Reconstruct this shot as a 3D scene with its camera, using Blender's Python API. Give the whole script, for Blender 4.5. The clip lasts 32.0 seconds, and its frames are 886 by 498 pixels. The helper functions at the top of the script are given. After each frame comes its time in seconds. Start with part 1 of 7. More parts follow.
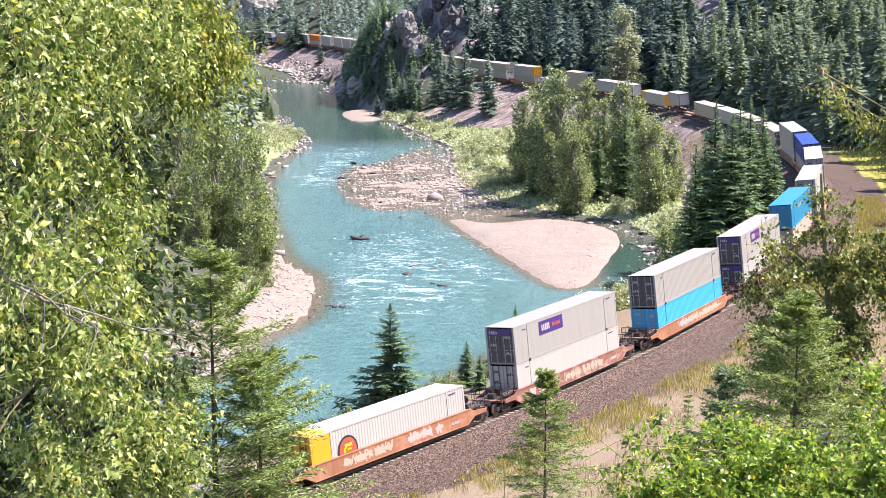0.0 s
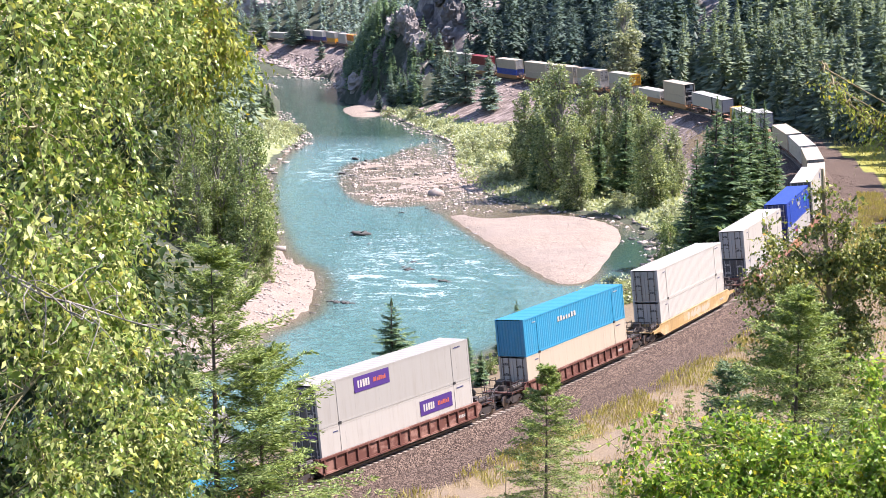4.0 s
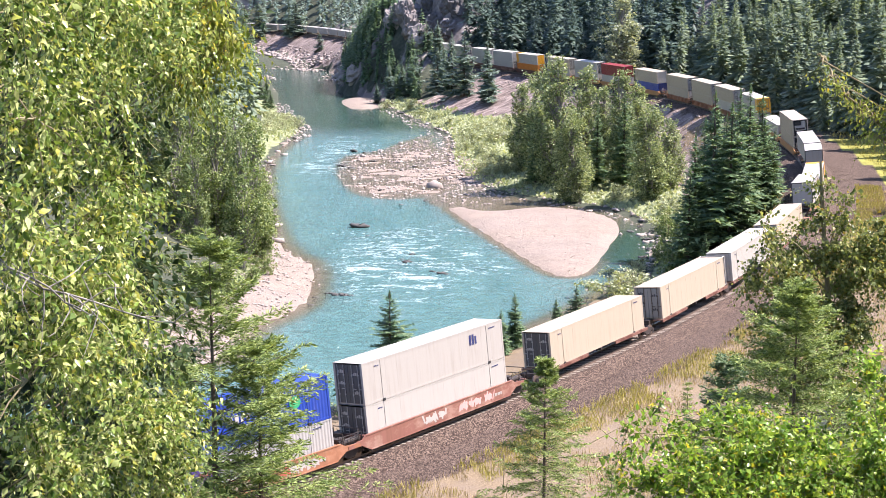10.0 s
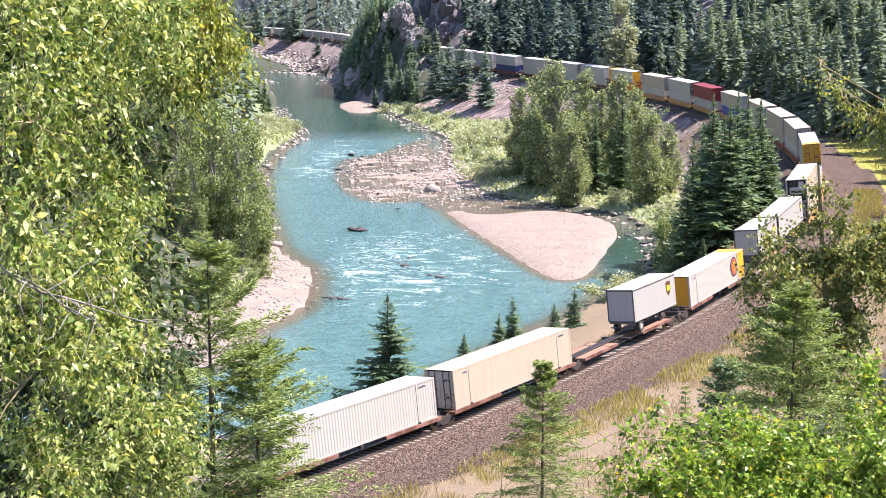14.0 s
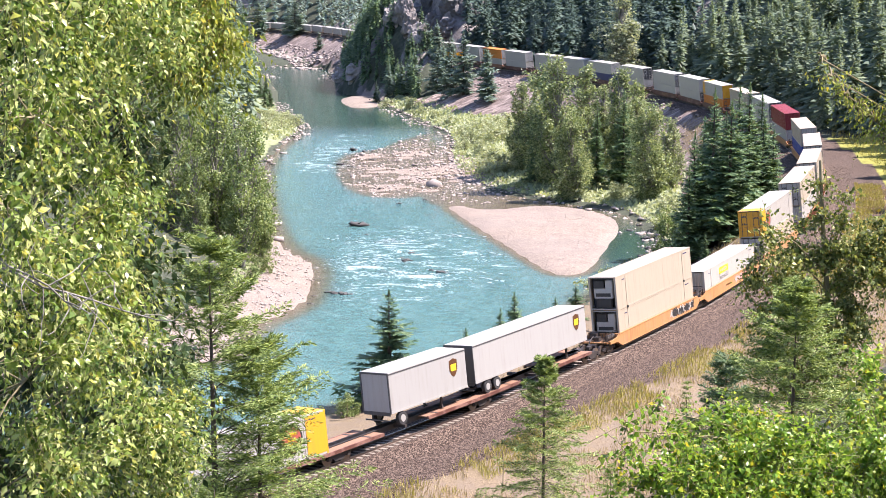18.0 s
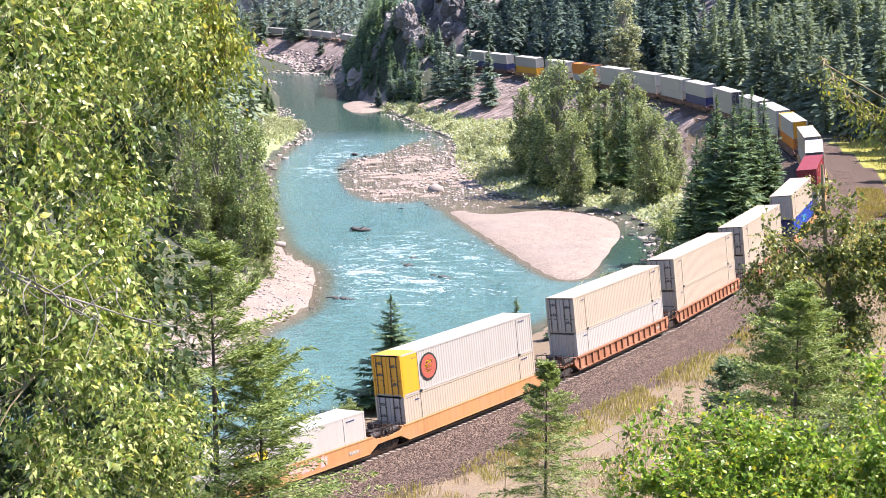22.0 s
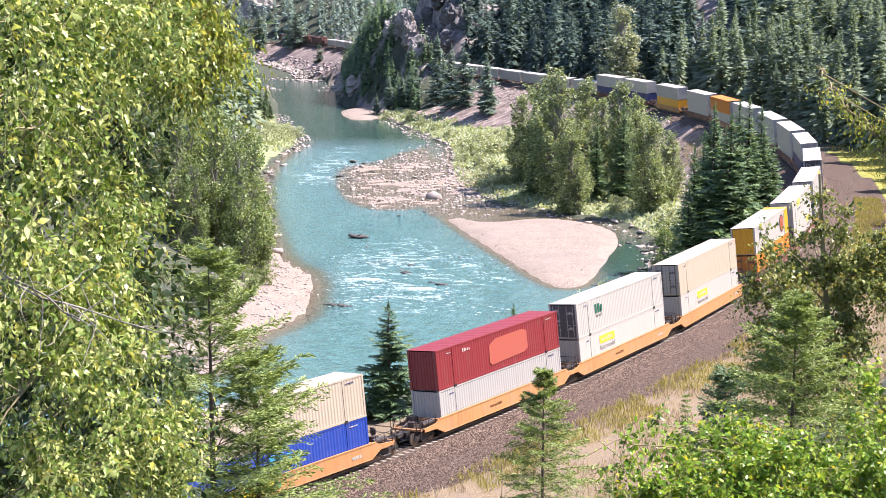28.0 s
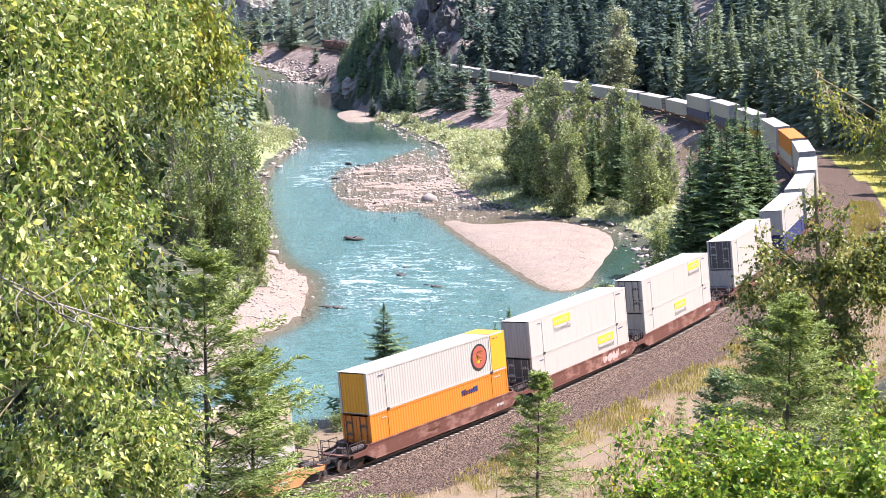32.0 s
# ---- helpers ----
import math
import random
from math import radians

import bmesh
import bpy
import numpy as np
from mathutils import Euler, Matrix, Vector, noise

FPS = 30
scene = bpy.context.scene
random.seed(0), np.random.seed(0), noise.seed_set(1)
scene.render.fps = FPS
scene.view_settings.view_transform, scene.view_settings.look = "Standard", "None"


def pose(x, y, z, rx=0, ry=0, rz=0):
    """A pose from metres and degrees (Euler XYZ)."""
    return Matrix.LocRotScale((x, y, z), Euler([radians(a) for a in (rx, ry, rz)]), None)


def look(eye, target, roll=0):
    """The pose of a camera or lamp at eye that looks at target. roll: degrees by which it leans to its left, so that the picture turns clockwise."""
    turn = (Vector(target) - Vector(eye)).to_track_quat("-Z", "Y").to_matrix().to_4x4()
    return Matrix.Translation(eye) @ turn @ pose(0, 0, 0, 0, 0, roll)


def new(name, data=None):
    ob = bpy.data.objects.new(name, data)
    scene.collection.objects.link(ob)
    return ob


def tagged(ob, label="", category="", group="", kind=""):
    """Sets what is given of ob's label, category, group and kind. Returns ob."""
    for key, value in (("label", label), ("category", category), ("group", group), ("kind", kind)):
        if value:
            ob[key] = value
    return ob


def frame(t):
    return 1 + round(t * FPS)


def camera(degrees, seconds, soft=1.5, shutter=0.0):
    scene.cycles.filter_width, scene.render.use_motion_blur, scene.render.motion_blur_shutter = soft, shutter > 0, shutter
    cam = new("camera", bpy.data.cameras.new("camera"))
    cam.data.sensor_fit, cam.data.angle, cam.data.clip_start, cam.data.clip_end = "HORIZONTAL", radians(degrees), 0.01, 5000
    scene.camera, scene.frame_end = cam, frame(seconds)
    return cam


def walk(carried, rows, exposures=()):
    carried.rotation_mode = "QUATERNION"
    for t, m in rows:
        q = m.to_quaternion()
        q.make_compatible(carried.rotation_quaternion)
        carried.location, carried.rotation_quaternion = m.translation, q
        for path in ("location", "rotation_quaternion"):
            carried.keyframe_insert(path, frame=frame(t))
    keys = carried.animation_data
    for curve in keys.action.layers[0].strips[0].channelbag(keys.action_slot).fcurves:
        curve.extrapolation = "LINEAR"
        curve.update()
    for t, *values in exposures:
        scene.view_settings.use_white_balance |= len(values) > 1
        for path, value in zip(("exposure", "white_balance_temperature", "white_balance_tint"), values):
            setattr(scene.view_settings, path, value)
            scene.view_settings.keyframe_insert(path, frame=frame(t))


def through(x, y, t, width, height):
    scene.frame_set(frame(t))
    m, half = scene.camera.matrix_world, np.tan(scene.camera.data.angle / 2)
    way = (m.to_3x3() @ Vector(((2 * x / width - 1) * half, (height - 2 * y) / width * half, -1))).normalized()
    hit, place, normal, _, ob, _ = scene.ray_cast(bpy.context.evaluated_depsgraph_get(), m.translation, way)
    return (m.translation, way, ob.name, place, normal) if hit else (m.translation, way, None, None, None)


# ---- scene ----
cam = camera(32.63, 32.0, soft=0.5)
EYE = Vector((0.0, 0.0, 41.4))
# seconds, tilt, roll, pan of the hand-held camera, in degrees
SWAY = (
    (0, -9.596, -0.059, -0.001), (0.5, -9.552, -0.052, -0.007), (1, -9.483, -0.056, -0.017), (1.5, -9.458, -0.074, -0.003),
    (2, -9.465, -0.098, 0.031), (2.5, -9.527, -0.118, 0.032), (3, -9.596, -0.129, 0.032), (3.5, -9.694, -0.132, 0.032),
    (5.5, -9.817, -0.098, 0.096), (6, -9.824, -0.108, 0.099), (6.5, -9.823, -0.119, 0.092), (7, -9.824, -0.127, 0.099),
    (7.5, -9.824, -0.132, 0.065), (8, -9.824, -0.127, 0.060), (8.5, -9.856, -0.112, 0.033), (9, -9.922, -0.088, -0.000),
    (9.5, -10.012, -0.063, -0.007), (10, -10.053, -0.044, -0.022), (10.5, -10.085, -0.033, -0.033), (11, -10.076, -0.025, -0.051),
    (11.5, -10.048, -0.022, -0.068), (12, -10.045, -0.022, -0.069), (12.5, -10.027, -0.026, -0.073), (13, -10.006, -0.031, -0.070),
    (13.5, -9.954, -0.036, -0.067), (14, -9.914, -0.037, -0.100), (14.5, -9.886, -0.033, -0.102), (16.5, -10.014, 0.021, -0.093),
    (17, -10.065, 0.010, -0.069), (17.5, -10.098, -0.005, -0.046), (18, -10.104, -0.023, -0.046), (18.5, -10.084, -0.040, -0.055),
    (19, -10.052, -0.055, -0.037), (19.5, -10.009, -0.067, -0.037), (20, -9.950, -0.081, -0.014), (20.5, -9.890, -0.096, -0.000),
    (21, -9.890, -0.109, -0.000), (21.5, -9.916, -0.118, 0.011), (22, -9.922, -0.123, 0.023), (22.5, -9.890, -0.123, 0.016),
    (23, -9.856, -0.111, -0.000), (23.5, -9.792, -0.085, -0.034), (24, -9.757, -0.049, -0.045), (24.5, -9.735, -0.014, -0.063),
    (25, -9.729, 0.011, -0.065), (25.5, -9.729, 0.027, -0.065), (27.5, -9.640, 0.132, -0.069), (28, -9.638, 0.161, -0.063),
    (28.5, -9.655, 0.194, -0.036), (29, -9.661, 0.230, -0.006), (29.5, -9.656, 0.264, -0.019), (30, -9.650, 0.289, -0.069),
    (30.5, -9.626, 0.305, -0.129), (31, -9.611, 0.318, -0.182), (31.5, -9.584, 0.329, -0.214), (32, -9.551, 0.340, -0.232),
)


def aim(tilt, roll, pan):
    turn = Matrix.Rotation(radians(pan), 4, "Z") @ Matrix.Rotation(radians(90 + tilt), 4, "X") @ Matrix.Rotation(radians(roll), 4, "Z")
    return Matrix.Translation(EYE) @ turn


walk(cam, [(t, aim(a, b, c)) for t, a, b, c in SWAY], ((0, 1.55, 6350, 24), (32, 1.55, 6350, 24)))

# ---- daylight ----
world = bpy.data.worlds.new("sky")
scene.world = world
world.use_nodes = True
wn, wl = world.node_tree.nodes, world.node_tree.links
sky_node = wn.new("ShaderNodeTexSky")
sky_node.sky_type = "NISHITA"
sky_node.sun_disc = False
SUN_ELEVATION, SUN_AZIMUTH = 57.0, 86.0
sky_node.sun_elevation = radians(SUN_ELEVATION)
sky_node.sun_rotation = radians(SUN_AZIMUTH)
sky_node.altitude, sky_node.air_density, sky_node.dust_density = 1000, 1.0, 1.2
wl.new(sky_node.outputs[0], wn["Background"].inputs[0])
wn["Background"].inputs[1].default_value = 0.122
sun_lamp = bpy.data.lights.new("sun", "SUN")
sun_lamp.energy, sun_lamp.angle, sun_lamp.color = 5.0, radians(0.53), (1.0, 0.94, 0.84)
sun = new("sun", sun_lamp)
_a, _e = radians(SUN_AZIMUTH), radians(SUN_ELEVATION)
sun.matrix_world = look((0, 0, 300), Vector((0, 0, 300)) - Vector((math.sin(_a) * math.cos(_e), math.cos(_a) * math.cos(_e), math.sin(_e))))

# ---- helpers of this scene ----


def mesh_of(name, verts, faces, mats=(), smooth=False):
    me = bpy.data.meshes.new(name)
    me.from_pydata(verts, [], faces)
    for m in mats:
        me.materials.append(m)
    if smooth:
        me.polygons.foreach_set("use_smooth", [True] * len(me.polygons))
    me.update()
    return me


def mesh_np(name, verts, faces, mats=(), smooth=False):
    """A mesh from arrays: verts (n, 3), faces (m, 3) or (m, 4)."""
    verts, faces = np.asarray(verts, np.float32), np.asarray(faces, np.int32)
    me = bpy.data.meshes.new(name)
    me.vertices.add(len(verts))
    me.vertices.foreach_set("co", verts.ravel())
    k = faces.shape[1]
    me.loops.add(faces.size)
    me.loops.foreach_set("vertex_index", faces.ravel())
    me.polygons.add(len(faces))
    me.polygons.foreach_set("loop_start", np.arange(0, faces.size, k, dtype=np.int32))
    if smooth:
        me.polygons.foreach_set("use_smooth", np.ones(len(faces), bool))
    for m in mats:
        me.materials.append(m)
    me.update(calc_edges=True)
    return me


class Soup:
    """Gathers boxes, bars and tubes into one mesh."""

    def __init__(self):
        self.v, self.f, self.n = [], [], 0

    def add(self, verts, faces):
        self.v.extend(verts)
        self.f.extend([tuple(i + self.n for i in f) for f in faces])
        self.n += len(verts)
        return self

    def box(self, x0, y0, z0, x1, y1, z1, c=0.0):
        """A box; c chamfers its long upright edges."""
        if c:
            ring = [(x0 + c, y0), (x1 - c, y0), (x1, y0 + c), (x1, y1 - c), (x1 - c, y1), (x0 + c, y1), (x0, y1 - c), (x0, y0 + c)]
        else:
            ring = [(x0, y0), (x1, y0), (x1, y1), (x0, y1)]
        n = len(ring)
        vs = [(x, y, z0) for x, y in ring] + [(x, y, z1) for x, y in ring]
        fs = [(i, (i + 1) % n, n + (i + 1) % n, n + i) for i in range(n)]
        fs += [tuple(range(n - 1, -1, -1)), tuple(range(n, 2 * n))]
        return self.add(vs, fs)

    def tube(self, a, b, ra, rb=None, n=6):
        a, b = Vector(a), Vector(b)
        rb = ra if rb is None else rb
        d = (b - a).normalized()
        u = d.orthogonal().normalized()
        w = d.cross(u)
        vs = []
        for p, r in ((a, ra), (b, rb)):
            vs += [tuple(p + (u * math.cos(k * 2 * math.pi / n) + w * math.sin(k * 2 * math.pi / n)) * r) for k in range(n)]
        fs = [(i, (i + 1) % n, n + (i + 1) % n, n + i) for i in range(n)]
        fs += [tuple(range(n - 1, -1, -1)), tuple(range(n, 2 * n))]
        return self.add(vs, fs)

    def prism(self, outline, y0, y1):
        """An (x, z) outline pushed out along y."""
        n = len(outline)
        vs = [(x, y0, z) for x, z in outline] + [(x, y1, z) for x, z in outline]
        fs = [(i, (i + 1) % n, n + (i + 1) % n, n + i) for i in range(n)]
        fs += [tuple(range(n - 1, -1, -1)), tuple(range(n, 2 * n))]
        return self.add(vs, fs)

    def plate(self, pts):
        return self.add(list(pts), [tuple(range(len(pts)))])

    def mesh(self, name, *mats, smooth=False):
        return mesh_of(name, self.v, self.f, mats, smooth)


def part(name, me, parent, label="", m=None):
    """Links a mesh as one part under a thing or a part."""
    ob = new(name, me)
    ob.parent = parent
    if m is not None:
        ob.matrix_basis = m
    if label:
        ob["label"] = label
    return ob


# ---- materials ----


class Nodes:
    def __init__(self, name):
        self.m = bpy.data.materials.new(name)
        self.m.use_nodes = True
        self.t = self.m.node_tree
        self.n, self.l = self.t.nodes, self.t.links
        self.b = self.n["Principled BSDF"]
        self.coord = self.n.new("ShaderNodeTexCoord").outputs["Object"]

    def put(self, value, socket):
        if isinstance(value, (int, float)):
            socket.default_value = value
        elif isinstance(value, tuple):
            socket.default_value = (*value[:3], 1) if len(socket.default_value) == 4 else value
        else:
            self.l.new(value, socket)

    def noise(self, scale, detail=4, rough=0.6, where=None, stretch=None, distort=0.0):
        c = where or self.coord
        if stretch:
            mp = self.n.new("ShaderNodeMapping")
            mp.inputs["Scale"].default_value = stretch
            self.l.new(c, mp.inputs[0])
            c = mp.outputs[0]
        t = self.n.new("ShaderNodeTexNoise")
        t.inputs["Scale"].default_value, t.inputs["Detail"].default_value = scale, detail
        t.inputs["Roughness"].default_value, t.inputs["Distortion"].default_value = rough, distort
        self.l.new(c, t.inputs["Vector"])
        return t.outputs["Fac"]

    def cells(self, scale, feature="F1", out="Distance", where=None, random_=1.0):
        t = self.n.new("ShaderNodeTexVoronoi")
        t.feature = feature
        t.inputs["Scale"].default_value, t.inputs["Randomness"].default_value = scale, random_
        self.l.new(where or self.coord, t.inputs["Vector"])
        return t.outputs[out]

    def ramp(self, fac, *stops):
        r = self.n.new("ShaderNodeValToRGB")
        e = r.color_ramp.elements
        while len(e) < len(stops):
            e.new(0.5)
        for el, (p, c) in zip(e, stops):
            el.position, el.color = p, ((c, c, c, 1) if isinstance(c, (int, float)) else (*c, 1))
        self.put(fac, r.inputs[0])
        return r.outputs[0]

    def mix(self, fac, a, b, kind="MIX"):
        x = self.n.new("ShaderNodeMix")
        x.data_type, x.blend_type = "RGBA", kind
        self.put(fac, x.inputs[0])
        self.put(a, x.inputs[6])
        self.put(b, x.inputs[7])
        return x.outputs[2]

    def math(self, op, a, b=0.0, clamp=False):
        x = self.n.new("ShaderNodeMath")
        x.operation, x.use_clamp = op, clamp
        self.put(a, x.inputs[0])
        self.put(b, x.inputs[1])
        return x.outputs[0]

    def attr(self, name, out="Fac"):
        a = self.n.new("ShaderNodeAttribute")
        a.attribute_name = name
        return a.outputs[out]

    def any_object(self):
        return self.n.new("ShaderNodeObjectInfo").outputs["Random"]

    def any_piece(self):
        return self.n.new("ShaderNodeNewGeometry").outputs["Random Per Island"]

    def done(self, colour, rough=0.8, metal=0.0, bump=None, depth=0.02, spec=None):
        self.put(colour, self.b.inputs["Base Color"])
        self.put(rough, self.b.inputs["Roughness"])
        self.put(metal, self.b.inputs["Metallic"])
        if spec is not None:
            self.b.inputs["Specular IOR Level"].default_value = spec
        if bump is not None:
            x = self.n.new("ShaderNodeBump")
            x.inputs["Distance"].default_value = depth
            self.l.new(bump, x.inputs["Height"])
            self.l.new(x.outputs[0], self.b.inputs["Normal"])
        return self.m


def shade(c, k):
    return tuple(min(1.0, v * k) for v in c)


def paint(name, c, rough=0.5, dirt=(0.16, 0.13, 0.1), grime=0.5, metal=0.0, worn=None):
    """Weathered coat: streaks that run down, blotches and fine dust."""
    n = Nodes(name)
    streak = n.noise(1.0, 5, 0.6, stretch=(3.2, 3.2, 0.25))
    blotch = n.noise(0.7, 4, 0.65)
    fine = n.noise(14, 3)
    m = n.math("MULTIPLY", n.ramp(streak, (0.46, 0), (0.78, 1)), n.ramp(blotch, (0.35, 0.15), (0.7, 1)))
    base = n.mix(n.ramp(fine, (0.3, 0), (0.8, 0.35)), c, shade(c, 0.8))
    if worn:
        base = n.mix(n.ramp(n.noise(0.9, 6, 0.7, stretch=(0.6, 1, 1.2)), (0.5, 0), (0.6, 0.75)), base, worn)
    base = n.mix(n.any_object(), base, n.mix(0.5, base, shade(c, 0.88)))
    return n.done(n.mix(n.math("MULTIPLY", m, grime), base, dirt), rough, metal, blotch, 0.004)


def leafy(name, a, b, c, through=0.35, rough=0.5, turned=None):
    """Foliage: every leaf its own tone between three, letting some light through."""
    n = Nodes(name)
    tone = n.ramp(n.any_piece(), (0.0, a), (0.5, b), (0.93, c), (0.98, turned or c))
    tone = n.mix(n.math("MULTIPLY", n.any_object(), 0.35), tone, n.mix(0.5, tone, shade(b, 0.6)))
    m = n.done(tone, rough, spec=0.32)
    tr = n.n.new("ShaderNodeBsdfTranslucent")
    n.put(n.mix(1.0, tone, (1.0, 0.95, 0.45), "MULTIPLY"), tr.inputs[0])
    mx = n.n.new("ShaderNodeMixShader")
    mx.inputs[0].default_value = through
    n.l.new(n.b.outputs[0], mx.inputs[1])
    n.l.new(tr.outputs[0], mx.inputs[2])
    n.l.new(mx.outputs[0], n.n["Material Output"].inputs[0])
    return m


def bark(name, a, b):
    n = Nodes(name)
    g = n.noise(6, 6, 0.65, stretch=(1, 1, 0.2))
    return n.done(n.ramp(g, (0.3, a), (0.7, b)), 0.9, bump=g, depth=0.03)


def stone(name, a, b, c, scale=1.0):
    n = Nodes(name)
    g, h = n.noise(2.2 * scale, 6, 0.65), n.noise(11 * scale, 4)
    col = n.mix(n.any_object(), n.ramp(g, (0.3, a), (0.7, b)), n.ramp(g, (0.3, b), (0.7, c)))
    col = n.mix(n.math("MULTIPLY", n.any_piece(), 0.7), col, n.mix(0.5, c, a))
    return n.done(n.mix(n.ramp(h, (0.35, 0), (0.75, 0.4)), col, shade(a, 0.6)), 0.85, bump=g, depth=0.06)


NEEDLES = leafy("fir_needles", (0.035, 0.085, 0.045), (0.07, 0.14, 0.065), (0.13, 0.21, 0.09), 0.25, 0.5)
# Far firs: valley haze is put into this paler, bluer needle colour.
NEEDLES_FAR_HAZED = leafy("hazed_far_needles", (0.1, 0.165, 0.155), (0.19, 0.275, 0.245), (0.32, 0.4, 0.345), 0.36, 0.55)
# Hillside firs: haze and sunlit tips are put into these raised tones.
NEEDLES_HILL_HAZED = leafy("hazed_hillside_needles", (0.13, 0.185, 0.145), (0.205, 0.28, 0.205), (0.34, 0.42, 0.285), 0.48, 0.6)
# Mountain shade over the up-valley slope is put into these darker needles.
NEEDLES_SHADED = leafy("shaded_slope_needles", (0.03, 0.06, 0.048), (0.058, 0.1, 0.08), (0.11, 0.165, 0.13), 0.25, 0.55)
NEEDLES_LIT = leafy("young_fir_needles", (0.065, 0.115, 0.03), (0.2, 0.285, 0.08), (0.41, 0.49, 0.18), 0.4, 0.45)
NEEDLES_MID = leafy("valley_fir_needles", (0.06, 0.12, 0.065), (0.125, 0.21, 0.11), (0.25, 0.34, 0.17), 0.36, 0.5)
COTTON = leafy("cottonwood_leaves", (0.08, 0.125, 0.06), (0.245, 0.315, 0.16), (0.48, 0.54, 0.31), 0.46, 0.4)
# Leaf green darkened to stand for shade deep inside the poplars.
SHADELEAF = leafy("shaded_poplar_leaves", (0.02, 0.042, 0.016), (0.045, 0.082, 0.03), (0.1, 0.15, 0.055), 0.28, 0.4)
ALDER = leafy("alder_leaves", (0.075, 0.125, 0.045), (0.2, 0.275, 0.105), (0.4, 0.47, 0.22), 0.42, 0.38)
OLIVELEAF = leafy("yellowing_leaves", (0.06, 0.1, 0.03), (0.2, 0.255, 0.08), (0.48, 0.5, 0.2), 0.48, 0.33, (0.45, 0.32, 0.07))
NEARLEAF = leafy("poplar_leaves", (0.035, 0.08, 0.018), (0.23, 0.335, 0.075), (0.66, 0.71, 0.3), 0.4, 0.26, (0.62, 0.58, 0.12))
GOLDLEAF = leafy("gilded_poplar_leaves", (0.12, 0.18, 0.03), (0.31, 0.38, 0.07), (0.56, 0.58, 0.17), 0.48, 0.3, (0.6, 0.44, 0.05))
BRIGHTLEAF = leafy("maple_leaves", (0.06, 0.14, 0.02), (0.21, 0.38, 0.05), (0.5, 0.62, 0.12), 0.52, 0.3, (0.6, 0.5, 0.05))
PALECOTTON = leafy("pale_cottonwood_leaves", (0.19, 0.23, 0.17), (0.36, 0.41, 0.31), (0.55, 0.6, 0.47), 0.45, 0.45)
WILLOW = leafy("willow_leaves", (0.26, 0.31, 0.19), (0.38, 0.43, 0.27), (0.52, 0.56, 0.38), 0.42, 0.5)
DRYGRASS = leafy("dry_grass", (0.26, 0.2, 0.1), (0.4, 0.32, 0.17), (0.55, 0.46, 0.27), 0.3, 0.7)
YELLOWWEED = leafy("yellow_weeds", (0.26, 0.25, 0.07), (0.4, 0.37, 0.1), (0.55, 0.5, 0.17), 0.35, 0.6)
BARK = bark("fir_bark", (0.05, 0.035, 0.025), (0.13, 0.1, 0.075))
GREYBARK = bark("grey_bark", (0.13, 0.12, 0.1), (0.32, 0.3, 0.26))
GREENTWIG = bark("green_twigs", (0.14, 0.15, 0.05), (0.32, 0.32, 0.13))
TWIG = bark("twig_bark", (0.16, 0.13, 0.07), (0.3, 0.26, 0.15))
ROCK = stone("river_rock", (0.19, 0.16, 0.143), (0.34, 0.287, 0.253), (0.5, 0.44, 0.395))
WETROCK = stone("wet_rock", (0.03, 0.03, 0.03), (0.07, 0.065, 0.06), (0.1, 0.095, 0.09))
DARKCLIFF = stone("dark_bedded_rock", (0.035, 0.036, 0.038), (0.1, 0.098, 0.098), (0.21, 0.2, 0.195), 0.5)
CLIFF = stone("cliff_rock", (0.07, 0.062, 0.06), (0.24, 0.21, 0.195), (0.46, 0.42, 0.39), 0.35)
BALLAST_STONE = stone("ballast_stone", (0.035, 0.024, 0.019), (0.11, 0.08, 0.065), (0.3, 0.235, 0.195), 6)


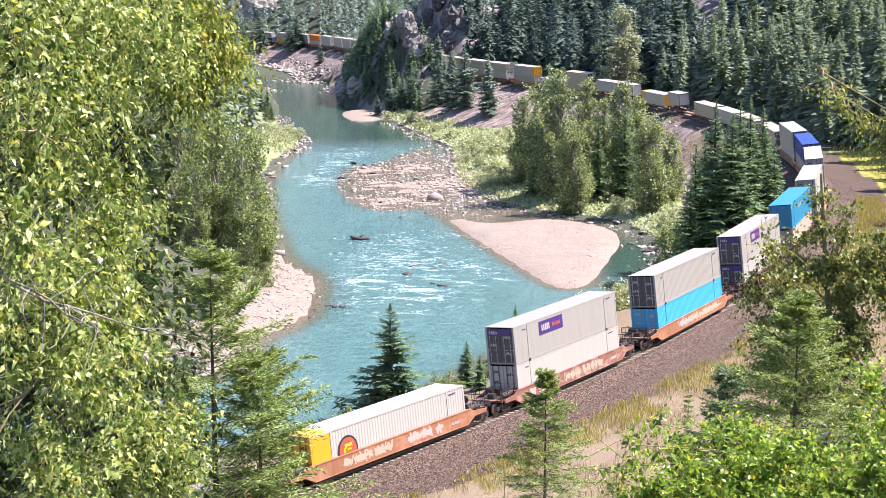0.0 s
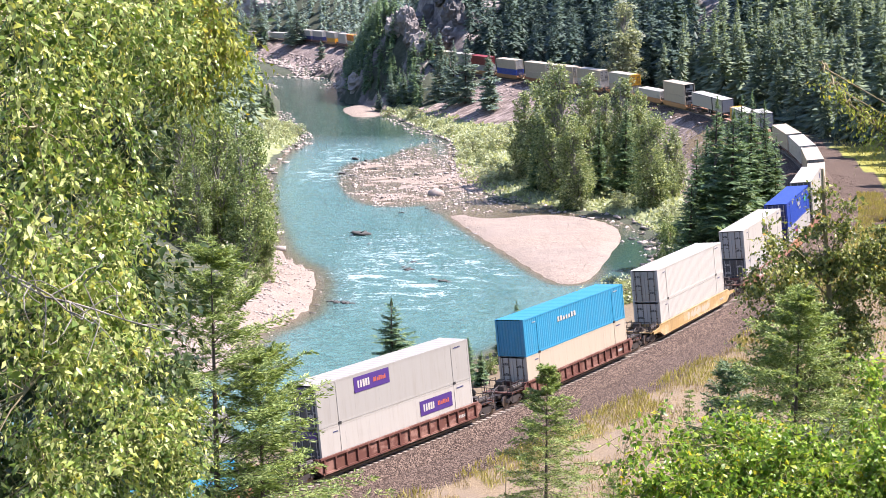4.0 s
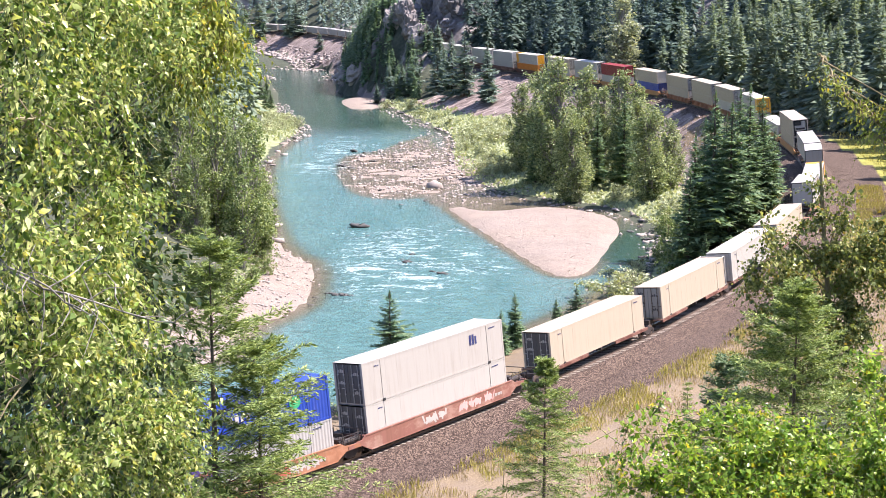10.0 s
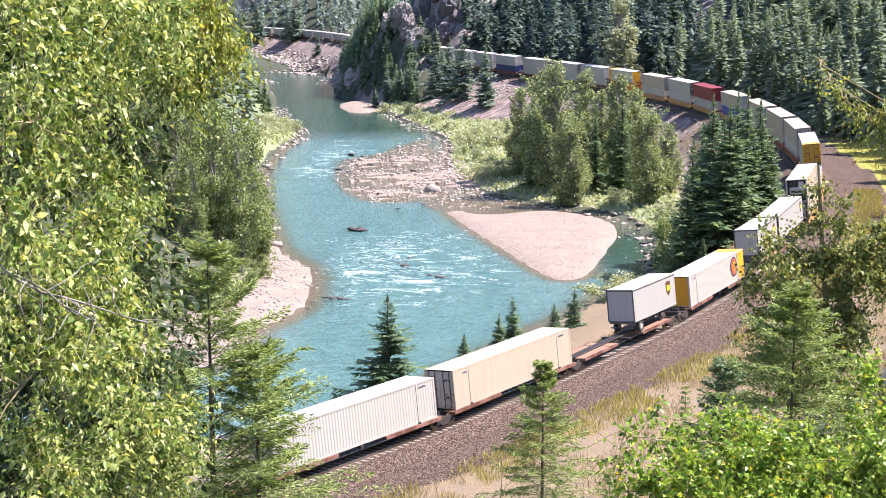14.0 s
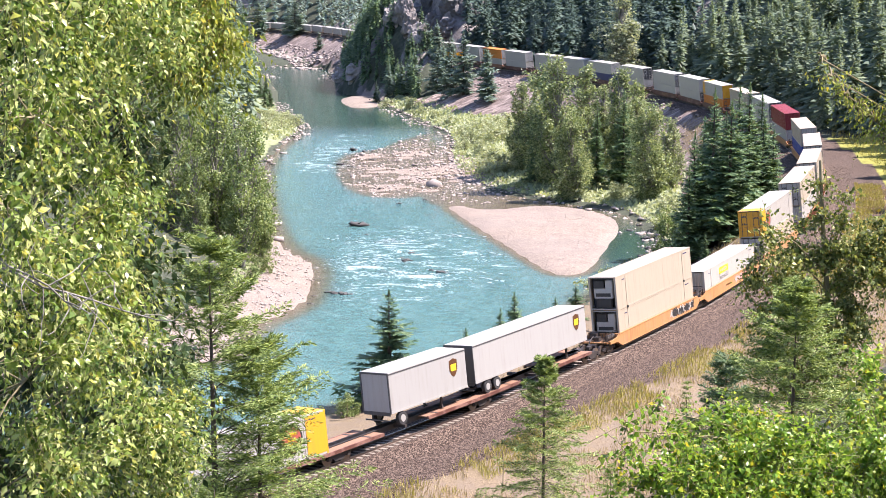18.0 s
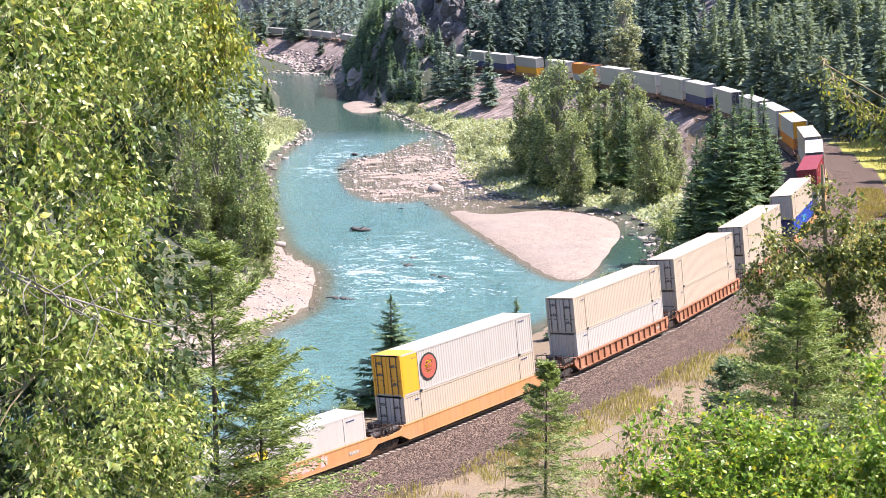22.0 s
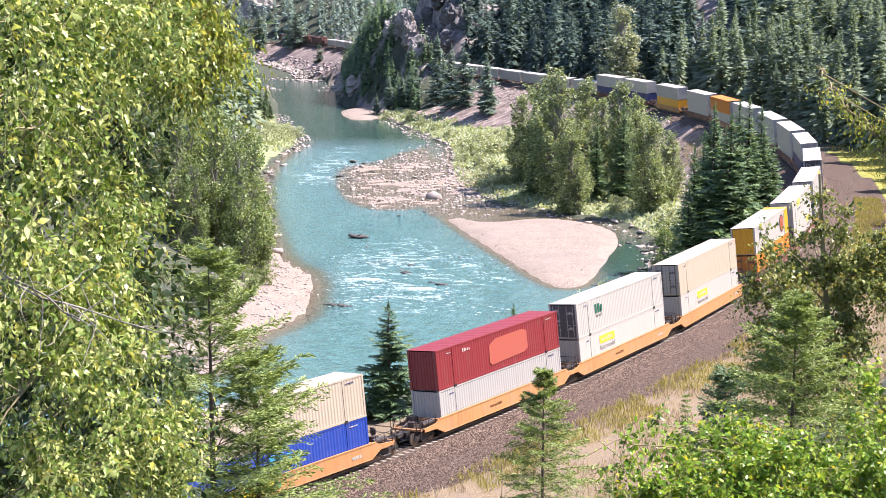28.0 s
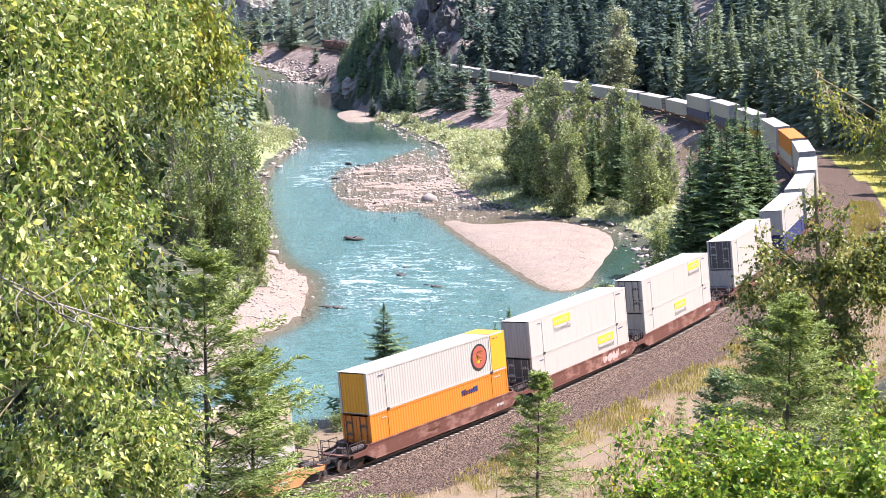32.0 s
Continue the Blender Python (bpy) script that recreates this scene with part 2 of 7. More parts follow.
def make_ground():
    """Forest floor, grass, gravel and scree, laid by the zones of the ground sheet."""
    n = Nodes("ground")
    big, mid, fine = n.noise(0.05, 5), n.noise(0.6, 5), n.noise(6, 5, 0.7)
    forest = n.ramp(mid, (0.3, (0.035, 0.043, 0.03)), (0.7, (0.075, 0.085, 0.058)))
    peb = n.cells(7.5, out="Color")
    grey = n.n.new("ShaderNodeRGBToBW")
    n.l.new(peb, grey.inputs[0])
    grit = n.n.new("ShaderNodeRGBToBW")
    n.l.new(n.cells(12.5, out="Color"), grit.inputs[0])
    gravel = n.ramp(grit.outputs[0], (0.22, (0.014, 0.009, 0.007)), (0.5, (0.06, 0.04, 0.03)), (0.85, (0.18, 0.135, 0.108)))
    gravel = n.mix(n.ramp(mid, (0.4, 0), (0.8, 0.15)), gravel, (0.06, 0.041, 0.034))
    grass = n.ramp(fine, (0.3, (0.1, 0.076, 0.048)), (0.55, (0.205, 0.158, 0.102)), (0.8, (0.31, 0.25, 0.162)))
    grass = n.mix(n.ramp(mid, (0.42, 0), (0.62, 0.8)), grass, (0.17, 0.135, 0.1))
    sand = n.ramp(grey.outputs[0], (0.15, (0.13, 0.102, 0.082)), (0.5, (0.21, 0.172, 0.14)), (0.9, (0.325, 0.276, 0.23)))
    sand = n.mix(n.ramp(big, (0.35, 0), (0.65, 0.6)), sand, (0.2, 0.172, 0.155))
    sand = n.mix(n.ramp(n.noise(0.22, 6, 0.7), (0.45, 0), (0.7, 0.45)), sand, (0.33, 0.265, 0.22))
    # Streaks stand for gullies and for tree shadows drawn into the scree colour.
    scree = n.ramp(n.noise(0.55, 8, 0.75, stretch=(0.4, 1.5, 0.5), distort=0.5), (0.36, (0.06, 0.048, 0.044)), (0.5, (0.18, 0.142, 0.128)), (0.64, (0.42, 0.35, 0.315)))
    cliff = n.ramp(n.noise(0.16, 8, 0.72, stretch=(1, 1, 1.8)), (0.3, (0.06, 0.056, 0.054)), (0.5, (0.16, 0.145, 0.14)), (0.72, (0.38, 0.345, 0.325)))
    green = n.ramp(mid, (0.3, (0.13, 0.155, 0.075)), (0.7, (0.28, 0.31, 0.165)))
    meadow = n.ramp(n.noise(1.3, 5, 0.7), (0.3, (0.1, 0.105, 0.03)), (0.5, (0.22, 0.22, 0.05)), (0.75, (0.36, 0.34, 0.09)))
    col = forest
    for name, c in (("green", green), ("meadow", meadow), ("grass", grass), ("scree", scree), ("cliff", cliff), ("sand", sand), ("gravel", gravel)):
        col = n.mix(n.ramp(n.math("ADD", n.attr(name), n.math("MULTIPLY", n.math("SUBTRACT", mid, 0.5), 0.5)), (0.4, 0), (0.6, 1)), col, c)
    return n.done(col, 0.92, bump=n.math("ADD", fine, n.math("MULTIPLY", grey.outputs[0], 0.5)), depth=0.05, spec=0.2)


def make_water():
    """Glacial river: teal in the deep, brown over the shallows, broken white where it runs fast."""
    n = Nodes("river_water")
    depth, rush = n.attr("depth"), n.attr("rush")
    col = n.ramp(depth, (0.0, (0.13, 0.098, 0.06)), (0.25, (0.085, 0.1, 0.07)), (0.55, (0.07, 0.142, 0.14)), (1.0, (0.074, 0.168, 0.166)))
    col = n.mix(n.math("MULTIPLY", n.ramp(n.noise(0.12, 4, where=n.coord, stretch=(1.6, 0.6, 1)), (0.35, 0), (0.7, 0.6)), n.ramp(depth, (0.3, 0), (0.7, 1))), col, (0.108, 0.22, 0.218))
    col = n.mix(n.math("MULTIPLY", n.ramp(n.noise(0.5, 6, 0.68, stretch=(0.6, 1.5, 1), distort=1.0), (0.48, 0), (0.66, 0.75)), n.ramp(depth, (0.3, 0), (0.7, 1))), col, (0.042, 0.105, 0.105))
    # Dark tone on calm water: the far reach's hill reflection put into colour.
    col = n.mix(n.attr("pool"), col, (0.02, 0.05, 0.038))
    w1 = n.noise(0.6, 6, 0.65, stretch=(1.4, 1.0, 1), distort=0.8)
    w2 = n.noise(2.2, 4, 0.6, stretch=(2.2, 0.9, 1), distort=0.4)
    foam = n.math("MULTIPLY", n.ramp(n.math("MULTIPLY", n.noise(0.3, 7, 0.66, stretch=(0.7, 1.2, 1), distort=1.4), n.math("ADD", n.noise(2.6, 3, 0.6), 0.5)), (0.53, 0), (0.68, 1)), n.ramp(n.math("ADD", rush, n.math("MULTIPLY", n.math("SUBTRACT", n.noise(0.05, 3), 0.5), 0.7)), (0.35, 0), (0.75, 1)))
    col = n.mix(n.math("MULTIPLY", foam, 0.62), col, (0.55, 0.66, 0.68))
    rough = n.math("ADD", n.math("MULTIPLY", foam, 0.5), 0.1)
    wave = n.math("MULTIPLY", n.math("ADD", w1, n.math("MULTIPLY", w2, 0.4)), n.math("SUBTRACT", 1.0, n.math("MULTIPLY", n.attr("pool"), 1.0)))
    m = n.done(col, rough, bump=wave, depth=0.5, spec=0.4)
    n.b.inputs["IOR"].default_value = 1.33
    return m


GROUND, WATER = make_ground(), make_water()
STEEL = paint("rail_steel", (0.22, 0.17, 0.14), 0.4, grime=0.6, metal=0.7)
RAILTOP = paint("polished_rail", (0.6, 0.58, 0.55), 0.25, grime=0.1, metal=0.9)
TIE = paint("weathered_tie", (0.27, 0.235, 0.2), 0.9, grime=0.7)
DARKSTEEL = paint("dark_steel", (0.05, 0.042, 0.04), 0.6, grime=0.4, metal=0.3)
RUBBER = paint("rubber", (0.025, 0.025, 0.027), 0.8, grime=0.3)

# ---- the railway's line ----
# curvature (1/100 m) at these lengths along the line; it bends round the river and away up the valley
LINE_AT = (-60, 0, 40, 80, 120, 160, 200, 240, 280, 330, 380, 430, 500, 560, 620, 700, 760, 820, 1000)
LINE_BEND = (0.272, 0.277, 0.304, 0.381, 0.28, 0.402, 0.248, 0.192, 0.287, 0.234, 0.064, -0.071, -0.119, -0.071, 0.047, 0.199, 0.355, 0.511, 0.667)
CANT = radians(6.27)
STEP = 1.0
LS = np.arange(-620.0, 1400.0, STEP)
_k = np.interp(LS, LINE_AT, LINE_BEND) / 100
_k[(LS < -70) | (LS > 1000)] = 0.0
_i0 = int(620 / STEP)
_h = np.concatenate([[0], np.cumsum((_k[:-1] + _k[1:]) * STEP / 2)])
LH = _h - _h[_i0] + 0.87406
_x = np.concatenate([[0], np.cumsum((np.cos(LH[:-1]) + np.cos(LH[1:])) * STEP / 2)])
_y = np.concatenate([[0], np.cumsum((np.sin(LH[:-1]) + np.sin(LH[1:])) * STEP / 2)])
LX, LY = _x - _x[_i0] - 9.296, _y - _y[_i0] + 94.64
LZ = 9.74 + np.where(LY < 300, 0.01413 * (LY - 90), 0.01413 * 210 + 0.0022 * (LY - 300))
LZ = np.where(LY < 60, 9.74 - 0.01413 * 30 - 0.004 * (60 - LY), LZ)


def on_line(s):
    """Place of the track's middle, at rail height, s metres along."""
    return Vector((float(np.interp(s, LS, LX)), float(np.interp(s, LS, LY)), float(np.interp(s, LS, LZ))))


def line_frame(s, lean=CANT):
    """Pose on the track: x along it, away up the valley, y to the river, z up, leaning into the bend."""
    d = on_line(s + 0.5) - on_line(s - 0.5)
    return seat(on_line(s), d, lean)


def seat(at, d, lean=CANT):
    d = d.normalized()
    side = Vector((0, 0, 1)).cross(d).normalized()
    up = d.cross(side)
    m = Matrix((d, side, up)).transposed().to_4x4()
    return Matrix.Translation(at) @ m @ Matrix.Rotation(-lean, 4, "X")


# ---- the lie of the land ----
def poly(*pts):
    return np.array(pts, float)


def rounded(p, times):
    """Cuts a polygon's corners to a smooth shore."""
    for _ in range(times):
        q = np.roll(p, -1, 0)
        p = np.stack([0.75 * p + 0.25 * q, 0.25 * p + 0.75 * q], 1).reshape(-1, 2)
    return p


LEFT_BANK = poly((-520, -180), (-200, 70), (-70, 128), (-23.5, 160), (-23.5, 178), (-19.8, 186), (-17.7, 194), (-18.5, 219), (-25, 232), (-30, 260), (-36, 300), (-40.3, 342),
             (-41, 384), (-37.4, 424), (-50, 471), (-57, 530), (-64, 588), (-79, 665), (-110, 712), (-160, 735), (-260, 760))
RIGHT_BANK = poly((-260, 800), (-150, 770), (-91, 735), (-77, 728), (-60, 722), (-47.5, 698),
             (-44, 650), (-41.2, 603), (-36, 558), (-27, 545),
             (-20, 529), (-19.5, 506), (-15, 482), (-2.5, 428), (2.5, 404), (1, 342), (7.6, 303), (13, 293), (23, 281), (29, 276), (33.6, 265), (35, 242),
             (30, 216), (23, 201), (17, 187.5), (10.5, 177), (-5, 145), (-30, 122), (-60, 90), (-140, 20), (-420, -230))
RIVER = np.concatenate([LEFT_BANK, RIGHT_BANK])
ROCKY = poly((-6, 402), (-1.5, 412), (-9.5, 391), (-13, 371), (-23, 361), (-21, 322), (-15, 292), (-7, 289), (0.7, 299), (7.8, 312), (2.2, 352))
BAR = poly((0.7, 281), (4.6, 262), (10.4, 237), (14.6, 218.6), (17.3, 210), (21, 215.5), (26, 237), (30.3, 254.7), (28.2, 270.7), (18.5, 278.5), (7.8, 269.7))
SHALLOW = poly((-2, 292), (4, 300), (9, 306), (14, 297), (22, 285), (28, 279), (30, 270), (20, 276), (8, 272), (0, 279))
SANDBAR = poly((-35, 534), (-31.5, 543), (-25, 543), (-20, 530), (-20, 507), (-24.5, 494), (-31, 499))

RIVER, ROCKY, BAR, SANDBAR, SHALLOW = rounded(RIVER, 1), rounded(ROCKY, 2), rounded(BAR, 2), rounded(SANDBAR, 2), rounded(SHALLOW, 1)


def edge_distance(x, y, p):
    """Distance to a polygon's edge, negative inside."""
    best = np.full(x.shape, 1e9)
    inside = np.zeros(x.shape, bool)
    for (ax, ay), (bx, by) in zip(p, np.roll(p, -1, 0)):
        dx, dy = bx - ax, by - ay
        t = np.clip(((x - ax) * dx + (y - ay) * dy) / (dx * dx + dy * dy), 0, 1)
        best = np.minimum(best, (x - ax - t * dx) ** 2 + (y - ay - t * dy) ** 2)
        if ay != by:
            inside ^= ((ay > y) != (by > y)) & (x < dx * (y - ay) / dy + ax)
    return np.sqrt(best) * np.where(inside, -1, 1)


def line_distance(x, y):
    """Signed distance to the track (positive on the side away from the river) and the rail's height there."""
    sub = slice(0, None, 4)
    px, py, pz, ph = LX[sub], LY[sub], LZ[sub], LH[sub]
    out, zz = np.empty(x.shape), np.empty(x.shape)
    fx, fy = x.ravel(), y.ravel()
    o, z = out.ravel(), zz.ravel()
    for i in range(0, len(fx), 20000):
        a, b = fx[i:i + 20000, None], fy[i:i + 20000, None]
        j = ((a - px) ** 2 + (b - py) ** 2).argmin(1)
        ex, ey = fx[i:i + 20000] - px[j], fy[i:i + 20000] - py[j]
        along = ex * np.cos(ph[j]) + ey * np.sin(ph[j])
        d = ex * np.sin(ph[j]) - ey * np.cos(ph[j])
        far = np.hypot(ex, ey)
        o[i:i + 20000] = np.where(np.abs(along) > 6, np.sign(d) * far, d)
        z[i:i + 20000] = pz[j]
    return o.reshape(x.shape), z.reshape(x.shape)


def lumps(x, y, size, seed=0.0):
    """Smooth uneven ground, about -1 to 1."""
    u, v = x / size + seed * 3.1, y / size - seed * 1.7
    return (np.sin(u * 1.0 + 1.3 * np.sin(v * 0.8 + 2.1)) * np.cos(v * 1.1 + 0.9 * np.sin(u * 0.7)) * 0.6
            + 0.3 * np.sin(u * 2.3 + v * 1.9 + 0.5) * np.cos(v * 2.7 - u * 0.8) + 0.15 * np.sin(u * 5.1 - v * 4.3) * np.sin(v * 6.2 + u * 3.7))


def smooth(a, lo, hi):
    t = np.clip((a - lo) / (hi - lo), 0, 1)
    return t * t * (3 - 2 * t)


def land(x, y):
    """Height of the ground and its zones."""
    x, y = np.asarray(x, float), np.asarray(y, float)
    r = edge_distance(x, y, RIVER)
    d, zr = line_distance(x, y)
    river_side = d < 0
    # banks and flats beside the water
    flat = 0.15 + 1.6 * smooth(r, 0, 10) + 0.05 * np.maximum(r - 8, 0) + 0.5 * lumps(x, y, 9) * smooth(r, 3, 14)
    # the far (left) bank climbs to wooded hills
    left = (x < -15 - 0.05 * y) & (d < -33)
    climb = np.maximum(r - 9, 0)
    hill_left = flat + climb * (0.52 + 0.1 * lumps(x, y, 70, 2)) + 4 * lumps(x, y, 38, 1) * smooth(climb, 0, 40)
    base = np.where(left, flat + (hill_left - flat) * smooth(-d, 33, 62), flat)
    bed = zr - 0.62
    # formation, embankment down to the river, hillside above the line
    bank = bed - np.maximum(-d - 3.6, 0) * (0.66 + 0.06 * lumps(x, y, 7, 4) - 0.25 * smooth(y, 415, 450) * smooth(545 - y, 0, 40))
    near = smooth(220 - y, 0, 60)
    start = 19 * near + (17) * (1 - near)
    up = np.maximum(d - start, 0)
    rise = 0.58 * near + (0.62 + 0.12 * lumps(x, y, 60, 5)) * (1 - near)
    hill = bed - 0.25 * smooth(d, 3.5, 7) + up * rise + 1.2 * lumps(x, y, 21, 6) * smooth(up, 4, 30) + 0.18 * lumps(x, y, 4, 3) * smooth(d, 6, 11)
    spur = 40 * np.exp(-(((x + 2) / 16) ** 2 + ((y - 640) / 70) ** 2)) * smooth(d, 7, 20)
    hill = hill + spur
    h = np.where(river_side, np.maximum(base, np.where(r > 0, bank, -9)), hill)
    ridge = np.minimum(np.minimum(r * 2.0 + 3 * lumps(x, y, 11, 15), (-d - 3.6) * 3.2), 36 + 6 * lumps(x, y, 19, 13)) * smooth(y, 486, 552) * smooth(672 - y, 0, 34)
    ridge = ridge + (2.2 * lumps(x, y, 6, 14) + 0.8 * lumps(x, y, 2.2, 16)) * smooth(ridge, 2, 8)
    h = np.where(river_side & (r > 0) & (d > -45), np.maximum(h, 0.4 + ridge), h)
    inr = smooth(-r, 0, 7)
    h = np.where(r < 0, -0.1 - 1.8 * inr, h)
    for p, high in ((SHALLOW, -0.13), (ROCKY, -0.06), (BAR, 0.55), (SANDBAR, 0.7)):
        e = -edge_distance(x, y, p)
        high = high + ((0.3 * lumps(x, y, 2.2, 9) + 0.25 * lumps(x * 0.5, y, 5, 5)) if p is ROCKY else 0.0)
        h = np.where((r < 4), np.maximum(h, -0.35 + (high + 0.35) * smooth(e, -3.5, 3.0) - 1.6 * smooth(-e, 1.2, 4.5)), h)
    return h, r, d


# ---- ground, water and track ----


def set_zone(me, name, values):
    a = me.attributes.new(name, "FLOAT", "POINT")
    a.data.foreach_set("value", np.asarray(values, np.float32).ravel())


def fan(rows, cols, spread):
    """A sheet of points that widens with distance."""
    yy, uu = np.meshgrid(rows, np.linspace(-1, 1, cols), indexing="ij")
    xx = uu * spread(yy)
    idx = np.arange(len(rows) * cols).reshape(len(rows), cols)
    q = np.stack([idx[:-1, :-1], idx[:-1, 1:], idx[1:, 1:], idx[1:, :-1]], -1).reshape(-1, 4)
    return xx, yy, q


def build_ground():
    rows = [-700, -400, -200, -120, -60, -30, 0, 20, 40, 55, 68]
    while rows[-1] < 3200:
        rows.append(rows[-1] + max(0.85, 0.0066 * (rows[-1] - 40) if rows[-1] < 950 else 0.05 * (rows[-1] - 700)))
    xx, yy, q = fan(np.array(rows), 240, lambda y: 70 + 0.62 * np.abs(y) + 500 * smooth(-y, 20, 400))
    h, r, d = land(xx, yy)
    # the heights close round the valley far off
    far = smooth(yy, 900, 1500)
    h = h * (1 - far) + far * (60 + 0.28 * (yy - 900) + 40 * lumps(xx, yy, 160, 7))
    h = np.where(yy < -30, np.minimum(h, 60), h)
    h = np.minimum(h, 700)
    foot = np.hypot(xx, yy)
    h = np.where(foot < 9, np.minimum(h, 39.7), h)
    me = mesh_np("ground", np.stack([xx, yy, h], -1).reshape(-1, 3), q, [GROUND], True)
    river_side = d < 0
    left = (xx < -15 - 0.05 * yy) & (d < -33)
    gravel = smooth(d, -5.4, -4.2) * smooth(6.4 + 1.2 * lumps(xx, yy, 5, 8) - d, -0.8, 0.8)
    gravel = np.where((yy > 190) & (d > 3) & (d < 10), 1.0, gravel)
    grass = np.where((d >= 6) & (d < 24) & (yy < 205), 1.0, 0.0)
    grass = np.where(river_side & (d > -30) & (d < -4.2) & (r > 0.5) & (yy < 196) & (yy > 60), 1.0, grass)
    crest = river_side & (d > -10) & (d < -4.4) & (yy >= 196) & (yy < 330)
    grass = np.where(crest, smooth(lumps(xx, yy, 5, 4) + 0.5, 0, 0.5), grass)
    slope_x = np.gradient(h, axis=0) / np.maximum(np.gradient(yy, axis=0), 0.1)
    slope_y = np.gradient(h, axis=1) / np.maximum(np.gradient(xx, axis=1), 0.1)
    steep = np.hypot(slope_x, slope_y)
    scree = np.where(river_side & (d > -36) & (d <= -4) & (r > 0) & (steep > 0.3) & (h > 2.4) & (yy > 196) & ~left & ((yy < 488) | (yy > 672)) & ~(crest & (grass > 0.5)), 1.0, 0.0)
    sand = smooth(9.0 + 2.5 * lumps(xx, yy, 6, 9) - r, -1.5, 1.5) * np.where((xx < -8) & (yy > 150) & (yy < 245) & (d < -30), 1.0, 0.0)
    shore = smooth(1.5 * lumps(xx, yy, 4, 9) - r, -0.5, 0.9) * smooth(lumps(xx, yy, 15, 6), -0.2, 0.4)
    sand = np.maximum(sand, shore)
    for p_ in (BAR, ROCKY, SANDBAR):
        sand = np.maximum(sand, smooth(-edge_distance(xx, yy, p_), -5, -2))
    sand = sand * smooth(2.2 - h, 0, 0.8)
    rockface = smooth(lumps(xx, yy, 33, 11) + 0.5 * lumps(xx, yy, 9, 12), 0.35, 0.6) * ((yy > 540) & (d > 18)) + ((yy > 900) & (xx < 0)) * smooth(lumps(xx, yy, 60, 2), 0.05, 0.5)
    rockface = np.maximum(rockface, smooth(d, 9, 14) * ((xx > -18) & (xx < 24) & (yy > 570) & (yy < 690)))
    scar = smooth(6.5 - np.abs(xx - 0.175 * yy - 4 * lumps(xx, yy, 20, 3)), 0, 4) * (yy > 420) * (yy < 640) * (d > 40)
    crag = np.where(river_side & ~left & (yy > 488) & (yy < 680) & (steep > 0.7), 0.9, 0.0) * smooth(lumps(xx, yy, 9, 17), -0.3, 0.3)
    cliff = np.maximum(np.maximum(rockface, scar), crag)
    green = np.maximum(smooth(r, 0.5, 3) * smooth(34 - r, 0, 10) * river_side * smooth(yy, 190, 210) * smooth(530 - yy, 0, 20) * smooth(3.8 - h, 0, 1.2), 0.0)
    meadow = smooth(d, 9, 10.5) * smooth(22 - d, 0, 3) * smooth(yy, 165, 200) * smooth(300 - yy, 0, 25)
    for name, v in (("gravel", gravel), ("grass", grass), ("scree", scree), ("sand", sand), ("cliff", cliff), ("green", green), ("meadow", meadow)):
        set_zone(me, name, v)
    return tagged(new("ground", me), "valley floor of forest soil, gravel, dry grass and scree", "ground", kind="structure")


build_ground()


def build_water():
    rows = np.concatenate([np.arange(-240, 90, 12.0), np.arange(90, 330, 1.6), np.arange(330, 830, 4.0)])
    xx, yy, q = fan(rows, 220, lambda y: 60 + 0.27 * np.abs(y) + 520 * smooth(-y + 90, 0, 200))
    r = edge_distance(xx, yy, RIVER)
    h, _, _ = land(xx, yy)
    rush = np.exp(-(((xx + 6) / 13) ** 2 + ((yy - 222) / 38) ** 2)) + 0.8 * np.exp(-(((xx + 26) / 10) ** 2 + ((yy - 345) / 40) ** 2)) + 0.45 * np.exp(-(((xx + 22) / 16) ** 2 + ((yy - 400) / 25) ** 2)) + 0.35 * np.exp(-(((xx - 10) / 18) ** 2 + ((yy - 222) / 14) ** 2))
    zz = 0.06 * lumps(xx, yy, 1.6, 3) * np.clip(rush + 0.15, 0, 1) * smooth(420 - yy, 0, 80)
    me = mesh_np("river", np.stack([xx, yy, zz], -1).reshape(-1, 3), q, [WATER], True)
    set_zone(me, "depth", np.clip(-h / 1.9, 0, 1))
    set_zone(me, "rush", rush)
    # Calm water: far reach, darkened for the hills' reflection, and dark olive backwater.
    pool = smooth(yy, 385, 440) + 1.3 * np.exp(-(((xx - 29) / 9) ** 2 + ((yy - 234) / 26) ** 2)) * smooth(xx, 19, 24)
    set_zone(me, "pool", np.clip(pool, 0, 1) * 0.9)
    return tagged(new("river", me), "turquoise mountain river with white riffles", "river", kind="structure")


build_water()


def sweep(name, profile, s0, s1, step, mat):
    """A (y, z) profile drawn along the line."""
    vs, fs, n = [], [], len(profile)
    ss = np.arange(s0, s1 + step, step)
    for k, s in enumerate(ss):
        m = line_frame(float(s))
        vs += [tuple(m @ Vector((0, y, z))) for y, z in profile]
        if k:
            a, b = (k - 1) * n, k * n
            fs += [(a + i, a + (i + 1) % n, b + (i + 1) % n, b + i) for i in range(n)]
    return mesh_of(name, vs, fs, [mat])


